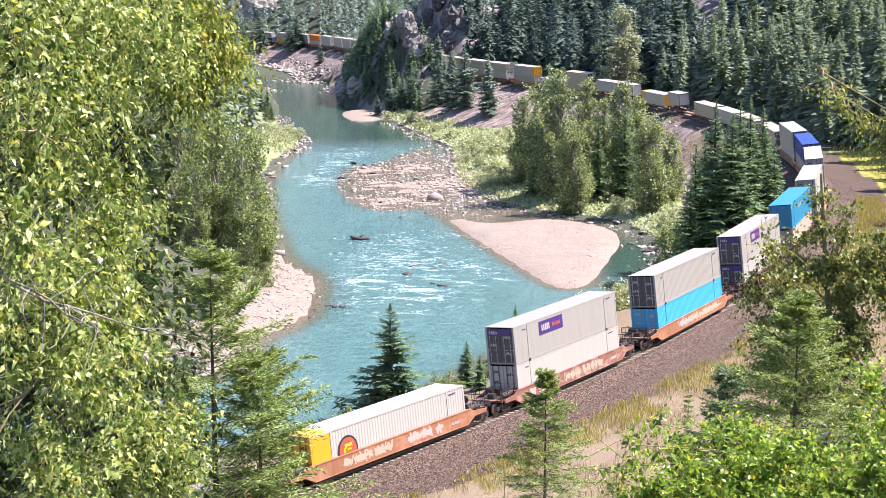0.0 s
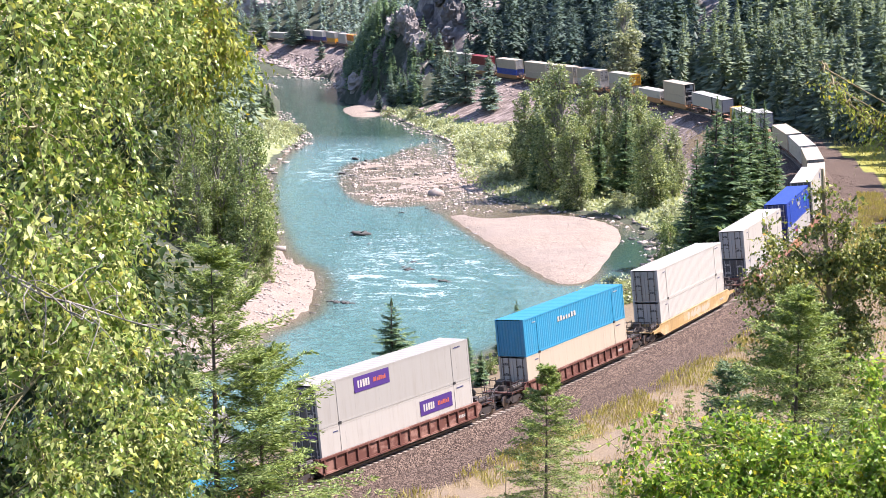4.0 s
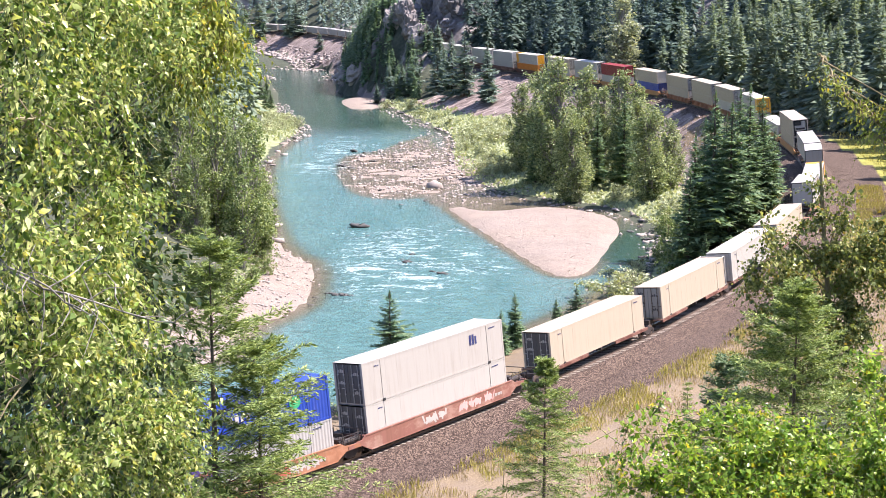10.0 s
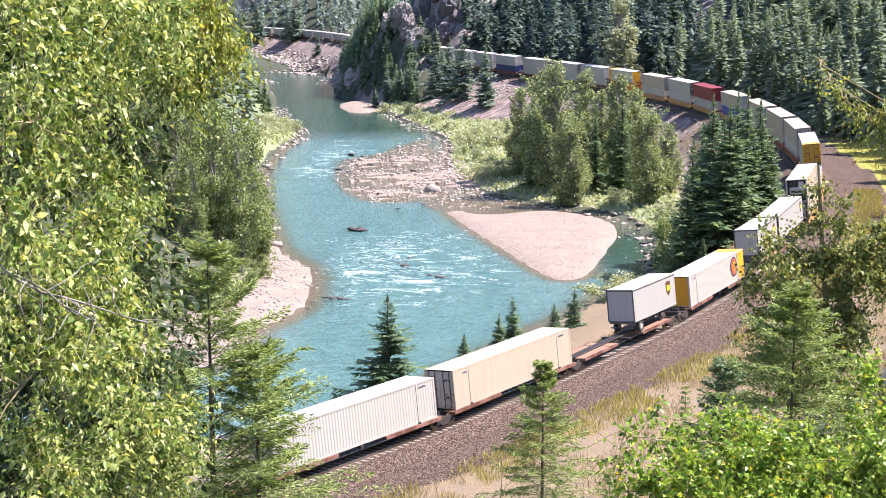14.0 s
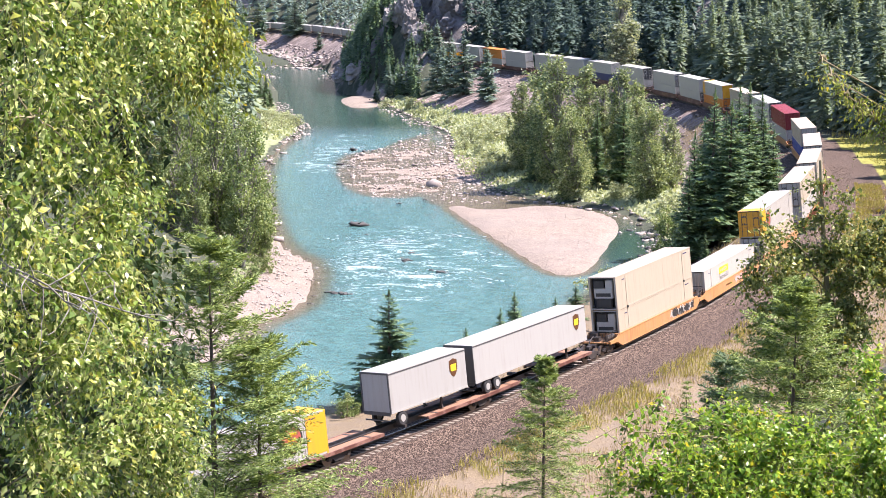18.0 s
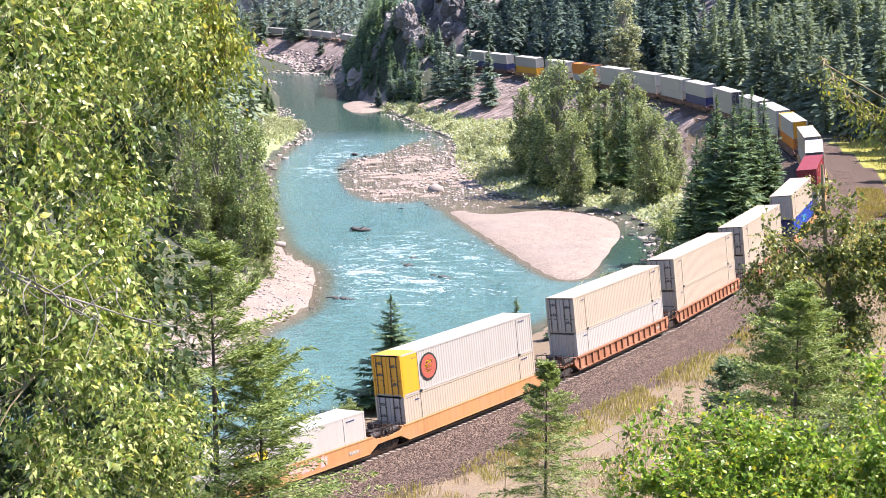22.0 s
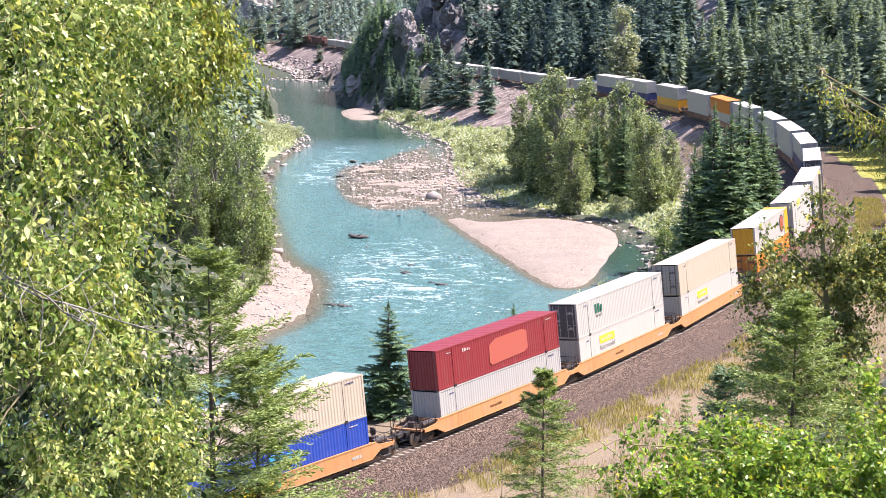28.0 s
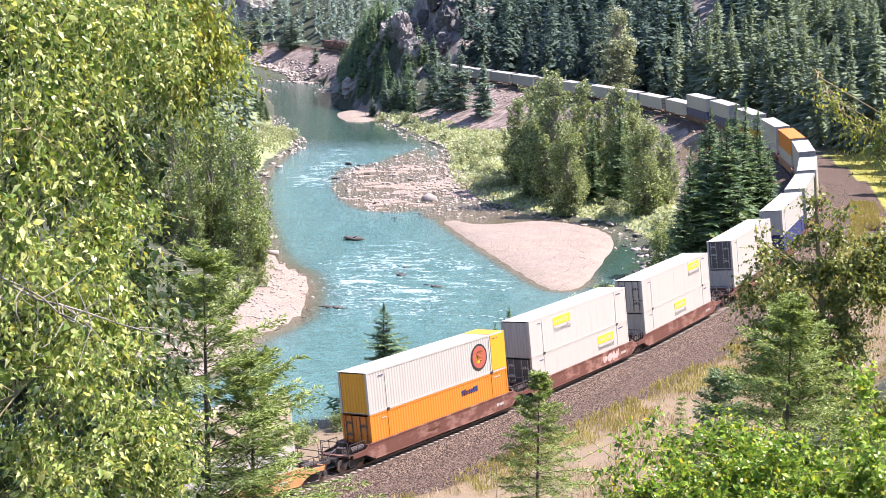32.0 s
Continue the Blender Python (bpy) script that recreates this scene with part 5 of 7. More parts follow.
for x, y in inside(ROCKY, 130, 41):
    set_rock(float(x), float(y), float(0.4 + 1.1 * RNG.random() ** 2.5))
for x, y in inside(poly((0, 296), (7, 318), (9, 330), (12, 305), (16, 294), (6, 284), (-2, 283)), 60, 40):
    set_rock(float(x), float(y), float(RNG.uniform(0.4, 1.1)))
for x, y in inside(poly((-24, 160), (-20, 190), (-19, 219), (-25, 231), (-31, 215), (-30, 180)), 60, 42, -1):
    set_rock(float(x), float(y), float(0.3 + 0.5 * RNG.random() ** 2))


def strewn(name, pts, lo, hi, label, mat, seed):
    """Stones past counting, in one mesh."""
    g = np.random.default_rng(seed)
    pts = np.asarray(pts)
    z = np.maximum(land(pts[:, 0], pts[:, 1])[0], -0.1)
    bits = []
    for (x, y), h in zip(pts, z):
        v, f = STONES[g.integers(5)]
        k, a = lo + (hi - lo) * g.random() ** 2.2, g.uniform(0, 6.28)
        c, s = math.cos(a) * k, math.sin(a) * k
        bits.append((np.stack([v[:, 0] * c - v[:, 1] * s + x, v[:, 0] * s + v[:, 1] * c + y, v[:, 2] * k + h + k * 0.1], -1), f))
    return tagged(new(name, mesh_np(name, *joined(bits), [mat])), label, "stones", kind="stuff")


def along_edge(y0, y1, n, seed, spread, test):
    g = np.random.default_rng(seed)
    a, b = RIVER, np.roll(RIVER, -1, 0)
    keep = [(p, q) for p, q in zip(a, b) if y0 <= (p[1] + q[1]) / 2 <= y1 and test((p + q) / 2)]
    ln = np.array([np.hypot(*(q - p)) for p, q in keep])
    out = []
    for i in g.choice(len(keep), n, p=ln / ln.sum()):
        p, q = keep[i]
        out.append(p + (q - p) * g.random() + g.normal(0, spread, 2))
    return np.array(out)


strewn("shingle_of_the_rocky_bar", np.concatenate([inside(ROCKY, 2300, 43, 1.5), inside(poly((-2, 296), (6, 330), (9, 345), (13, 308), (20, 290), (8, 280), (-3, 282)), 420, 39)]), 0.15, 0.75, "pale shingle and cobbles of the rocky bar", ROCK, 44)
strewn("cobbles_of_the_far_beach", inside(poly((-24, 160), (-20, 190), (-19, 219), (-25, 231), (-33, 215), (-33, 180)), 1500, 45), 0.12, 0.55, "pinkish cobbles on the far beach", ROCK, 46)
strewn("cobbles_of_the_gravel_bar", inside(BAR, 900, 47, 0.8), 0.08, 0.28, "small cobbles on the gravel bar", ROCK, 48)
strewn("shoreline_stones", along_edge(195, 520, 1300, 49, 2.0, lambda m: m[0] > -8 or m[1] > 400), 0.2, 1.3, "weathered stones along the right shore", ROCK, 50)
strewn("riprap_under_the_far_line", np.concatenate([along_edge(640, 800, 900, 51, 4.0, lambda m: m[0] > -200), along_edge(225, 470, 60, 52, 1.2, lambda m: m[0] < -15)]), 0.4, 2.2, "tumbled pale boulders below the distant line", ROCK, 53)
_g = np.random.default_rng(54)
_s = _g.uniform(215, 470, 900)
_d = _g.uniform(4.5, 17, 900)
_px, _py, _ph = np.interp(_s, LS, LX), np.interp(_s, LS, LY), np.interp(_s, LS, LH)
strewn("scree_stones", np.stack([_px - np.sin(_ph) * _d, _py + np.cos(_ph) * _d], -1), 0.2, 1.1, "loose stones on the embankment slope", ROCK, 55)


_s = _g.uniform(650, 800, 1100)
_d = 11 + 17 * _g.random(1100) ** 0.6
_px, _py, _ph = np.interp(_s, LS, LX), np.interp(_s, LS, LY), np.interp(_s, LS, LH)
strewn("boulders_below_the_far_line", np.stack([_px - np.sin(_ph) * _d, _py + np.cos(_ph) * _d], -1), 0.5, 2.6, "pale boulders tumbled down the distant embankment", ROCK, 56)
_n = 26000
_s, _d = -14 + 184 * _g.random(_n) ** 1.5, _g.uniform(-5.2, 6.6, _n)
_s, _d = _s[np.abs(_d) > 1.4], _d[np.abs(_d) > 1.4]
_px, _py, _ph = np.interp(_s, LS, LX), np.interp(_s, LS, LY), np.interp(_s, LS, LH)
_px, _py = _px + np.sin(_ph) * _d, _py - np.cos(_ph) * _d
_at = np.stack([_px, _py, np.maximum(land(_px, _py)[0], np.where(np.abs(_d) < 2.9, np.interp(_s, LS, LZ) - 0.2 - 0.65 * np.maximum(np.abs(_d) - 1.75, 0), -9)) + 0.02], -1)
_tet = np.array([(1, 0.2, -0.5), (-0.7, 0.8, -0.4), (-0.5, -0.9, -0.4), (0.1, 0.1, 0.9)], float)
_turn = _g.uniform(0, 6.283, len(_at))
_rx = np.stack([np.cos(_turn), -np.sin(_turn)], -1)[:, None]
_ry = np.stack([np.sin(_turn), np.cos(_turn)], -1)[:, None]
_b = _tet[None] + _g.normal(0, 0.25, (len(_at), 4, 3))
_b = np.stack([(_b[..., :2] * _rx).sum(-1), (_b[..., :2] * _ry).sum(-1), _b[..., 2]], -1)
_v = _at[:, None] + _b * _g.uniform(0.025, 0.065, len(_at))[:, None, None]
_f = (np.arange(len(_at)) * 4)[:, None, None] + np.array([(0, 1, 3), (1, 2, 3), (2, 0, 3), (0, 2, 1)])[None]
tagged(new("loose_ballast", mesh_np("loose_ballast", _v.reshape(-1, 3), _f.reshape(-1, 3), [BALLAST_STONE])), "crushed reddish-brown ballast stones beside the rails", "ballast", kind="stuff")


def outcrop(x, y, sink, size, seed, label, mat=CLIFF):
    """A face of bedrock sunk into the slope, broken along its beds and joints."""
    bm = bmesh.new()
    bmesh.ops.create_icosphere(bm, subdivisions=4, radius=0.5)
    off = Vector((seed * 7.3, seed * 2.1, 0))
    for v in bm.verts:
        n = v.co.normalized()
        bed = v.co + Vector((0.25 * v.co.z, 0, 0.3 * v.co.x))
        k = 0.16 * noise.cell(Vector((bed.x * 4, bed.y * 4, bed.z * 9)) + off) + 0.3 * noise.noise(v.co * 2.6 + off) + 0.12 * noise.noise(v.co * 7 + off) + 0.06 * noise.noise(v.co * 19 + off)
        v.co += n * k * 0.55
    me = bpy.data.meshes.new("rock_outcrop")
    bm.to_mesh(me)
    bm.free()
    me.materials.append(mat)
    o = tagged(new("rock_outcrop", me), label, "cliff", "bedrock outcrops")
    z = float(land(np.array([x]), np.array([y]))[0][0]) - sink
    o.matrix_basis = Matrix.Translation((x, y, z)) @ Matrix.Rotation(seed * 0.8, 4, "Z") @ Matrix.Diagonal((*size, 1))


for x, y, sink, size, k in ((-15, 553, -1.0, (8, 6, 10), 1), (-11, 541, -1.0, (7, 6, 11), 2), (-12.8, 548, -2.0, (7, 6, 11), 3), (-8, 533, -0.5, (7, 6, 9), 4), (-18, 556, 0.5, (7, 6, 8), 7), (-31, 560, 2, (8, 8, 9), 5), (-36, 592, 2, (7, 10, 9), 6)):
    outcrop(x, y, sink, size, k, "weathered pale bedrock face on the spur")
for k, (x, y) in enumerate(((-3, 610), (-1, 600), (3.5, 590), (4, 600), (9, 592), (10, 604), (15, 596), (17, 610), (-8, 636), (-5, 622), (0, 614), (21, 600))):
    outcrop(x, y, 2.0, (9 + k % 3, 8, 9 + k % 2 * 3), 11 + k, "dark layered rock face above the railway", DARKCLIFF)
for x, y, sink, size, k in ((-108, 930, 8, (34, 20, 30), 8), (-84, 950, 8, (30, 20, 24), 9)):
    outcrop(x, y, sink, size, k, "high grey cliff at the head of the valley")


def sleepers():
    bed = bpy.data.objects["ballast_bed"]
    me = Soup().box(-0.12, -1.32, -0.42, 0.12, 1.32, -0.172, 0.0).mesh("tie", TIE)
    for k in range(300):
        o = new("tie", me)
        o.parent = bed
        o.matrix_basis = line_frame(-14 + k * 0.62)
    v = np.array([v.co[:] for v in me.vertices])
    f = np.array([list(p.vertices) for p in me.polygons if len(p.vertices) == 4])
    bits = []
    for s_ in np.concatenate([np.arange(-80, -14, 0.62), np.arange(172.5, 900, 0.62)]):
        m = np.array(line_frame(float(s_)))
        bits.append((v @ m[:3, :3].T + m[:3, 3], f))
    o = tagged(new("ties", mesh_np("ties", *joined(bits), [TIE])), kind="stuff")
    o.parent = bed


def grass(name, s_range, d_range, n, tall, mat, label, seed, patch=0.0):
    g = np.random.default_rng(seed)
    s_ = g.uniform(*s_range, n)
    d = d_range[0] + (d_range[1] - d_range[0]) * g.random(n)
    x0, y0, h0 = np.interp(s_, LS, LX), np.interp(s_, LS, LY), np.interp(s_, LS, LH)
    x, y = x0 + np.sin(h0) * d, y0 - np.cos(h0) * d
    if patch:
        ok = lumps(x, y, 3.0, seed) + 0.5 * lumps(x, y, 0.9, seed + 1) > patch
        x, y = x[ok], y[ok]
    z = land(x, y)[0]
    way = unit(np.stack([g.normal(0, 0.28, len(x)), g.normal(0, 0.28, len(x)), np.ones(len(x))], -1))
    v, f = leaf_blades(np.stack([x, y, z - 0.02], -1), way, tall * g.uniform(0.5, 1.3, len(x)), 0.07, 0.1, g)
    tagged(new(name, mesh_np(name, v, f, [mat])), label, "grass", kind="stuff")


grass("yellow_weeds", (-12, 150), (5.6, 9.4), 24000, 0.55, YELLOWWEED, "yellow flowering weeds beside the ballast", 61, -0.15)
grass("dry_grass", (-30, 150), (6.6, 24), 72000, 0.5, DRYGRASS, "bleached dry grass on the verge", 62, -0.1)
grass("meadow_grass", (95, 222), (11, 22), 9000, 0.6, YELLOWWEED, "sunlit yellow-green grass beyond the track", 63, -0.4)
grass("inner_grass", (-40, 260), (-13, -4.6), 17000, 0.6, DRYGRASS, "tufts of dry grass along the embankment", 64, 0.0)
_n = 24000
_gx, _gy = RNG.uniform(0, 48, _n), RNG.uniform(255, 420, _n)
_gx[13000:16000], _gy[13000:16000] = RNG.uniform(-62, -36, 3000), RNG.uniform(390, 470, 3000)
_gx[16000:], _gy[16000:] = RNG.uniform(-32, 28, 8000), RNG.uniform(400, 520, 8000)
_h, _r, _d = land(_gx, _gy)
_ok = (_r > 1.2) & (_d < -12) & ((_gy < 415) | (_h < 3.2))
_v, _f = leaf_blades(np.stack([_gx[_ok], _gy[_ok], _h[_ok] + 0.5 * np.clip(lumps(_gx, _gy, 2.2, 4)[_ok], 0, 1)], -1), unit(np.stack([RNG.normal(0, 0.9, _ok.sum()), RNG.normal(0, 0.9, _ok.sum()), np.ones(_ok.sum())], -1)), RNG.uniform(0.4, 1.1, _ok.sum()), 0.75, 0.3, RNG, 0.8)
tagged(new("flood_plain_scrub", mesh_np("flood_plain_scrub", _v, _f, [WILLOW])), "low pale willow scrub on the river flat", "scrub", kind="stuff")


FOAM = Nodes("river_foam")
FOAM = FOAM.done(FOAM.mix(FOAM.noise(6, 4), (0.3, 0.42, 0.44), (0.48, 0.58, 0.6)), 0.6, bump=FOAM.noise(9, 3), depth=0.03)
FOAM_DRIFT = []


def foam_streak(x, y, seed):
    """A loose raft of froth: small flat clots riding the riffle."""
    g = np.random.default_rng(seed)
    bits = []
    for _ in range(22):
        v, f = STONES[g.integers(5)]
        k = g.uniform(0.1, 0.42)
        px, py = g.normal(0, 2.2), g.normal(0, 2.6)
        bits.append((np.stack([v[:, 0] * k * 2.2 + px, v[:, 1] * k + py, v[:, 2] * 0.07], -1), f))
    o = tagged(new("foam_streak", mesh_np("foam_streak", *joined(bits), [FOAM], True)), "white froth drifting down the riffle", "foam", "froth on the riffle", "stuff")
    FOAM_DRIFT.append((o, x, y, g.uniform(0.7, 1.2), g.uniform(-0.12, 0.12), g.uniform(0, 6.28)))


for k in range(16):
    foam_streak(float(-15 + 1.25 * k + RNG.uniform(-3, 3)), float(RNG.uniform(226, 262)), 70 + k)
for k in range(6):
    foam_streak(float(-30 + 2.0 * k + RNG.uniform(-1, 1)), float(RNG.uniform(365, 400)), 90 + k)

sleepers()


# ---- the train: paints ----
PAINT = {k: paint("paint_" + k, c, r, grime=g) for k, c, r, g in (
    ("white", (0.38, 0.366, 0.333), 0.45, 0.3), ("cream", (0.375, 0.322, 0.246), 0.5, 0.35), ("pearl", (0.345, 0.33, 0.297), 0.5, 0.45), ("grey", (0.275, 0.268, 0.243), 0.55, 0.45), ("silver", (0.335, 0.33, 0.313), 0.45, 0.4),
    ("blue", (0.012, 0.045, 0.27), 0.45, 0.3), ("navy", (0.02, 0.03, 0.12), 0.5, 0.3), ("cyan", (0.016, 0.2, 0.34), 0.45, 0.3), ("sky", (0.03, 0.32, 0.55), 0.45, 0.3), ("red", (0.19, 0.017, 0.022), 0.5, 0.35),
    ("salmon", (0.33, 0.075, 0.05), 0.55, 0.2), ("yellow", (0.62, 0.3, 0.015), 0.45, 0.35), ("lemon", (0.85, 0.62, 0.02), 0.5, 0.1), ("orange", (0.54, 0.17, 0.015), 0.5, 0.35), ("black", (0.02, 0.02, 0.022), 0.5, 0.2),
    ("purple", (0.05, 0.02, 0.14), 0.5, 0.1), ("green", (0.02, 0.3, 0.12), 0.5, 0.2), ("brownlogo", (0.09, 0.035, 0.01), 0.5, 0.1), ("darkgreen", (0.01, 0.1, 0.06), 0.5, 0.1), ("doors", (0.055, 0.056, 0.06), 0.5, 0.6), ("rod", (0.1, 0.08, 0.06), 0.6, 0.4), ("pink", (0.6, 0.33, 0.3), 0.6, 0.3))}
COACH = {k: paint("coach_" + k, c, 0.6, dirt=(0.12, 0.06, 0.03), grime=g, worn={"rust": (0.38, 0.2, 0.12), "salmon": (0.38, 0.26, 0.2), "brown": (0.27, 0.15, 0.115), "yellow": (0.36, 0.2, 0.1), "ochre": (0.42, 0.33, 0.2)}.get(k)) for k, c, g in (
    ("yellow", (0.41, 0.2, 0.075), 0.7), ("rust", (0.29, 0.125, 0.065), 0.85), ("salmon", (0.22, 0.095, 0.07), 0.75), ("brown", (0.1, 0.036, 0.026), 0.5), ("ochre", (0.33, 0.22, 0.09), 0.7))}
DECK = paint("deck_planks", (0.27, 0.145, 0.09), 0.85, grime=0.6)

SPEED = 17.4
LENGTH, WIDTH, HIGH = 16.15, 2.59, 2.9
TIMES = [float(t) for t in range(33)]
MOVERS = []
KEPT = {}


def kept(key, make):
    """Meshes that alike parts share."""
    if key not in KEPT:
        KEPT[key] = make()
    return KEPT[key]


def rides(ob, s_mid, span, z=0.0, dx=0.0):
    """ob travels with the car whose middle is at s_mid when the clip starts."""
    MOVERS.append((ob, s_mid, span, z, dx))


def car_pose(s_mid, span, t):
    a, b = on_line(s_mid - SPEED * t - span / 2), on_line(s_mid - SPEED * t + span / 2)
    return seat((a + b) / 2, b - a)


# ---- containers ----
def box_walls(ribbed, length, high):
    """Both long sides, rails and the two ends' frames; the long sides pressed into ribs or plated with seams."""
    s, h = Soup(), length / 2
    for sg in (-1, 1):
        y = sg * (WIDTH / 2 - 0.035)
        if ribbed:
            xs, ys = [], []
            x, n = -h + 0.16, int((length - 0.32) / 0.28)
            step = (length - 0.32) / n
            for i in range(n):
                flat = length > 14 and abs(abs(x + step / 2) - 6.1) < 0.16
                d = 0.02 if not flat else 0.0
                for f, o in ((0, 0), (0.22, 1), (0.5, 1), (0.72, 0)):
                    xs.append(x + f * step)
                    ys.append(y + sg * (0.015 - d * (1 - o)))
                x += step
            xs.append(x)
            ys.append(y + sg * 0.015)
            m = len(xs)
            vs = [(a, b, 0.14) for a, b in zip(xs, ys)] + [(a, b, high - 0.1) for a, b in zip(xs, ys)]
            s.add(vs, [(i, i + 1, m + i + 1, m + i) if sg < 0 else (i + 1, i, m + i, m + i + 1) for i in range(m - 1)])
        else:
            s.box(-h + 0.1, min(y, y + sg * 0.02), 0.14, h - 0.1, max(y, y + sg * 0.02), high - 0.1)
            k = -h + 1.22
            while k < h - 0.5:
                s.box(k - 0.012, min(y + sg * 0.018, y + sg * 0.023), 0.14, k + 0.012, max(y + sg * 0.018, y + sg * 0.023), high - 0.1)
                k += 1.22
        s.box(-h + 0.1, min(y, y + sg * 0.035), 0, h - 0.1, max(y, y + sg * 0.035), 0.15)
        s.box(-h + 0.1, min(y, y + sg * 0.035), high - 0.11, h - 0.1, max(y, y + sg * 0.035), high - 0.012)
    s.box(-h + 0.08, -WIDTH / 2 + 0.06, 0.02, h - 0.08, WIDTH / 2 - 0.06, 0.14)
    s.box(h - 0.09, -WIDTH / 2 + 0.12, 0.1, h - 0.05, WIDTH / 2 - 0.12, high - 0.1)
    return s


def box_roof(length, high):
    """Thin roof skin pressed into shallow cross swages."""
    h, n = length / 2 - 0.02, int(length / 0.6)
    step, xs, zs = 2 * h / n, [], []
    for i in range(n):
        for f, o in ((0.0, 0.0), (0.3, 0.0), (0.38, 1.0), (0.62, 1.0), (0.7, 0.0)):
            xs.append(-h + (i + f) * step)
            zs.append(high - 0.008 + 0.014 * o)
    xs.append(h)
    zs.append(high - 0.008)
    w, m = WIDTH / 2 - 0.02, len(xs)
    vs = [(x, -w, z) for x, z in zip(xs, zs)] + [(x, w, z) for x, z in zip(xs, zs)] + [(x, -w, high - 0.05) for x in xs] + [(x, w, high - 0.05) for x in xs]
    fs = [(i, i + 1, m + i + 1, m + i) for i in range(m - 1)] + [(2 * m + i, 2 * m + i + 1, i + 1, i) for i in range(m - 1)] + [(m + i, m + i + 1, 3 * m + i + 1, 3 * m + i) for i in range(m - 1)]
    return Soup().add(vs, fs)


def corner_post(high):
    s = Soup().box(-0.09, -0.09, 0.0, 0.09, 0.09, high, 0.015)
    s.box(-0.1, -0.1, 0.0, 0.1, 0.1, 0.13, 0.02)
    return s.box(-0.1, -0.1, high - 0.13, 0.1, 0.1, high + 0.002, 0.02)


def door_leaf(high):
    w = WIDTH / 2 - 0.12
    s = Soup().box(-0.03, 0.0, 0.13, 0.03, w, high - 0.12, 0.01)
    for k in range(4):
        z = 0.35 + k * (high - 0.7) / 3
        s.box(-0.045, 0.06, z - 0.03, -0.03, w - 0.04, z + 0.03)
    return s


def lock_rod(high):
    s = Soup().tube((-0.075, 0, 0.1), (-0.075, 0, high - 0.1), 0.03, n=6)
    for k in (0.25, 0.5, 0.72):
        s.box(-0.1, -0.06, high * k - 0.04, -0.03, 0.06, high * k + 0.04)
    return s.box(-0.1, -0.02, high * 0.38, -0.07, 0.3, high * 0.38 + 0.05)


def front_wall(high):
    """A pressed end wall in one ribbed skin."""
    ys, xs, y = [], [], -WIDTH / 2 + 0.12
    step = (WIDTH - 0.24) / 9
    for _ in range(9):
        for f, o in ((0.0, 0.0), (0.2, 1.0), (0.55, 1.0), (0.75, 0.0)):
            ys.append(y + f * step)
            xs.append(-0.045 * o)
        y += step
    ys.append(y)
    xs.append(0.0)
    n = len(ys)
    vs = [(a, b, 0.1) for a, b in zip(xs, ys)] + [(a, b, high - 0.1) for a, b in zip(xs, ys)]
    return Soup().add(vs, [(i + 1, i, n + i, n + i + 1) for i in range(n - 1)])


def plate_mesh(w, h):
    return Soup().box(-w / 2, -0.006, -h / 2, w / 2, 0.006, h / 2)


def bars_mesh(w, h, n, seed):
    """A line of plain bars the size of lettering."""
    g = random.Random(seed)
    s, x = Soup(), -w / 2
    step = w / n
    for _ in range(n):
        k = step * g.uniform(0.55, 0.85)
        s.box(x, -0.008, -h / 2, x + k, 0.004, h / 2 * g.choice((1, 1, 0.55)))
        x += step
    return s


def disc_mesh(r, y, n=28, squash=1.0):
    s = Soup()
    a = [(r * math.cos(i * 2 * math.pi / n), r * squash * math.sin(i * 2 * math.pi / n)) for i in range(n)]
    return s.prism(a, -y, 0.004)


def mark(box, name, me, x, z, label="", side=-1, lift=0.0):
    """A flat mark on a long side of a box."""
    m = Matrix.Translation((x, side * (WIDTH / 2 + 0.008 + lift), z))
    if side > 0:
        m = m @ Matrix.Rotation(math.pi, 4, "Z")
    return part(name, me, box, label, m)


def word_mesh(text, size, mat):
    c = bpy.data.curves.new("lettering", "FONT")
    c.body, c.size, c.extrude, c.align_x, c.align_y = text, size, 0.004, "CENTER", "CENTER"
    ob = bpy.data.objects.new("lettering", c)
    me = bpy.data.meshes.new_from_object(ob)
    bpy.data.objects.remove(ob)
    me.transform(Matrix.Rotation(math.pi / 2, 4, "X"))
    me.materials.clear()
    me.materials.append(mat)
    return me


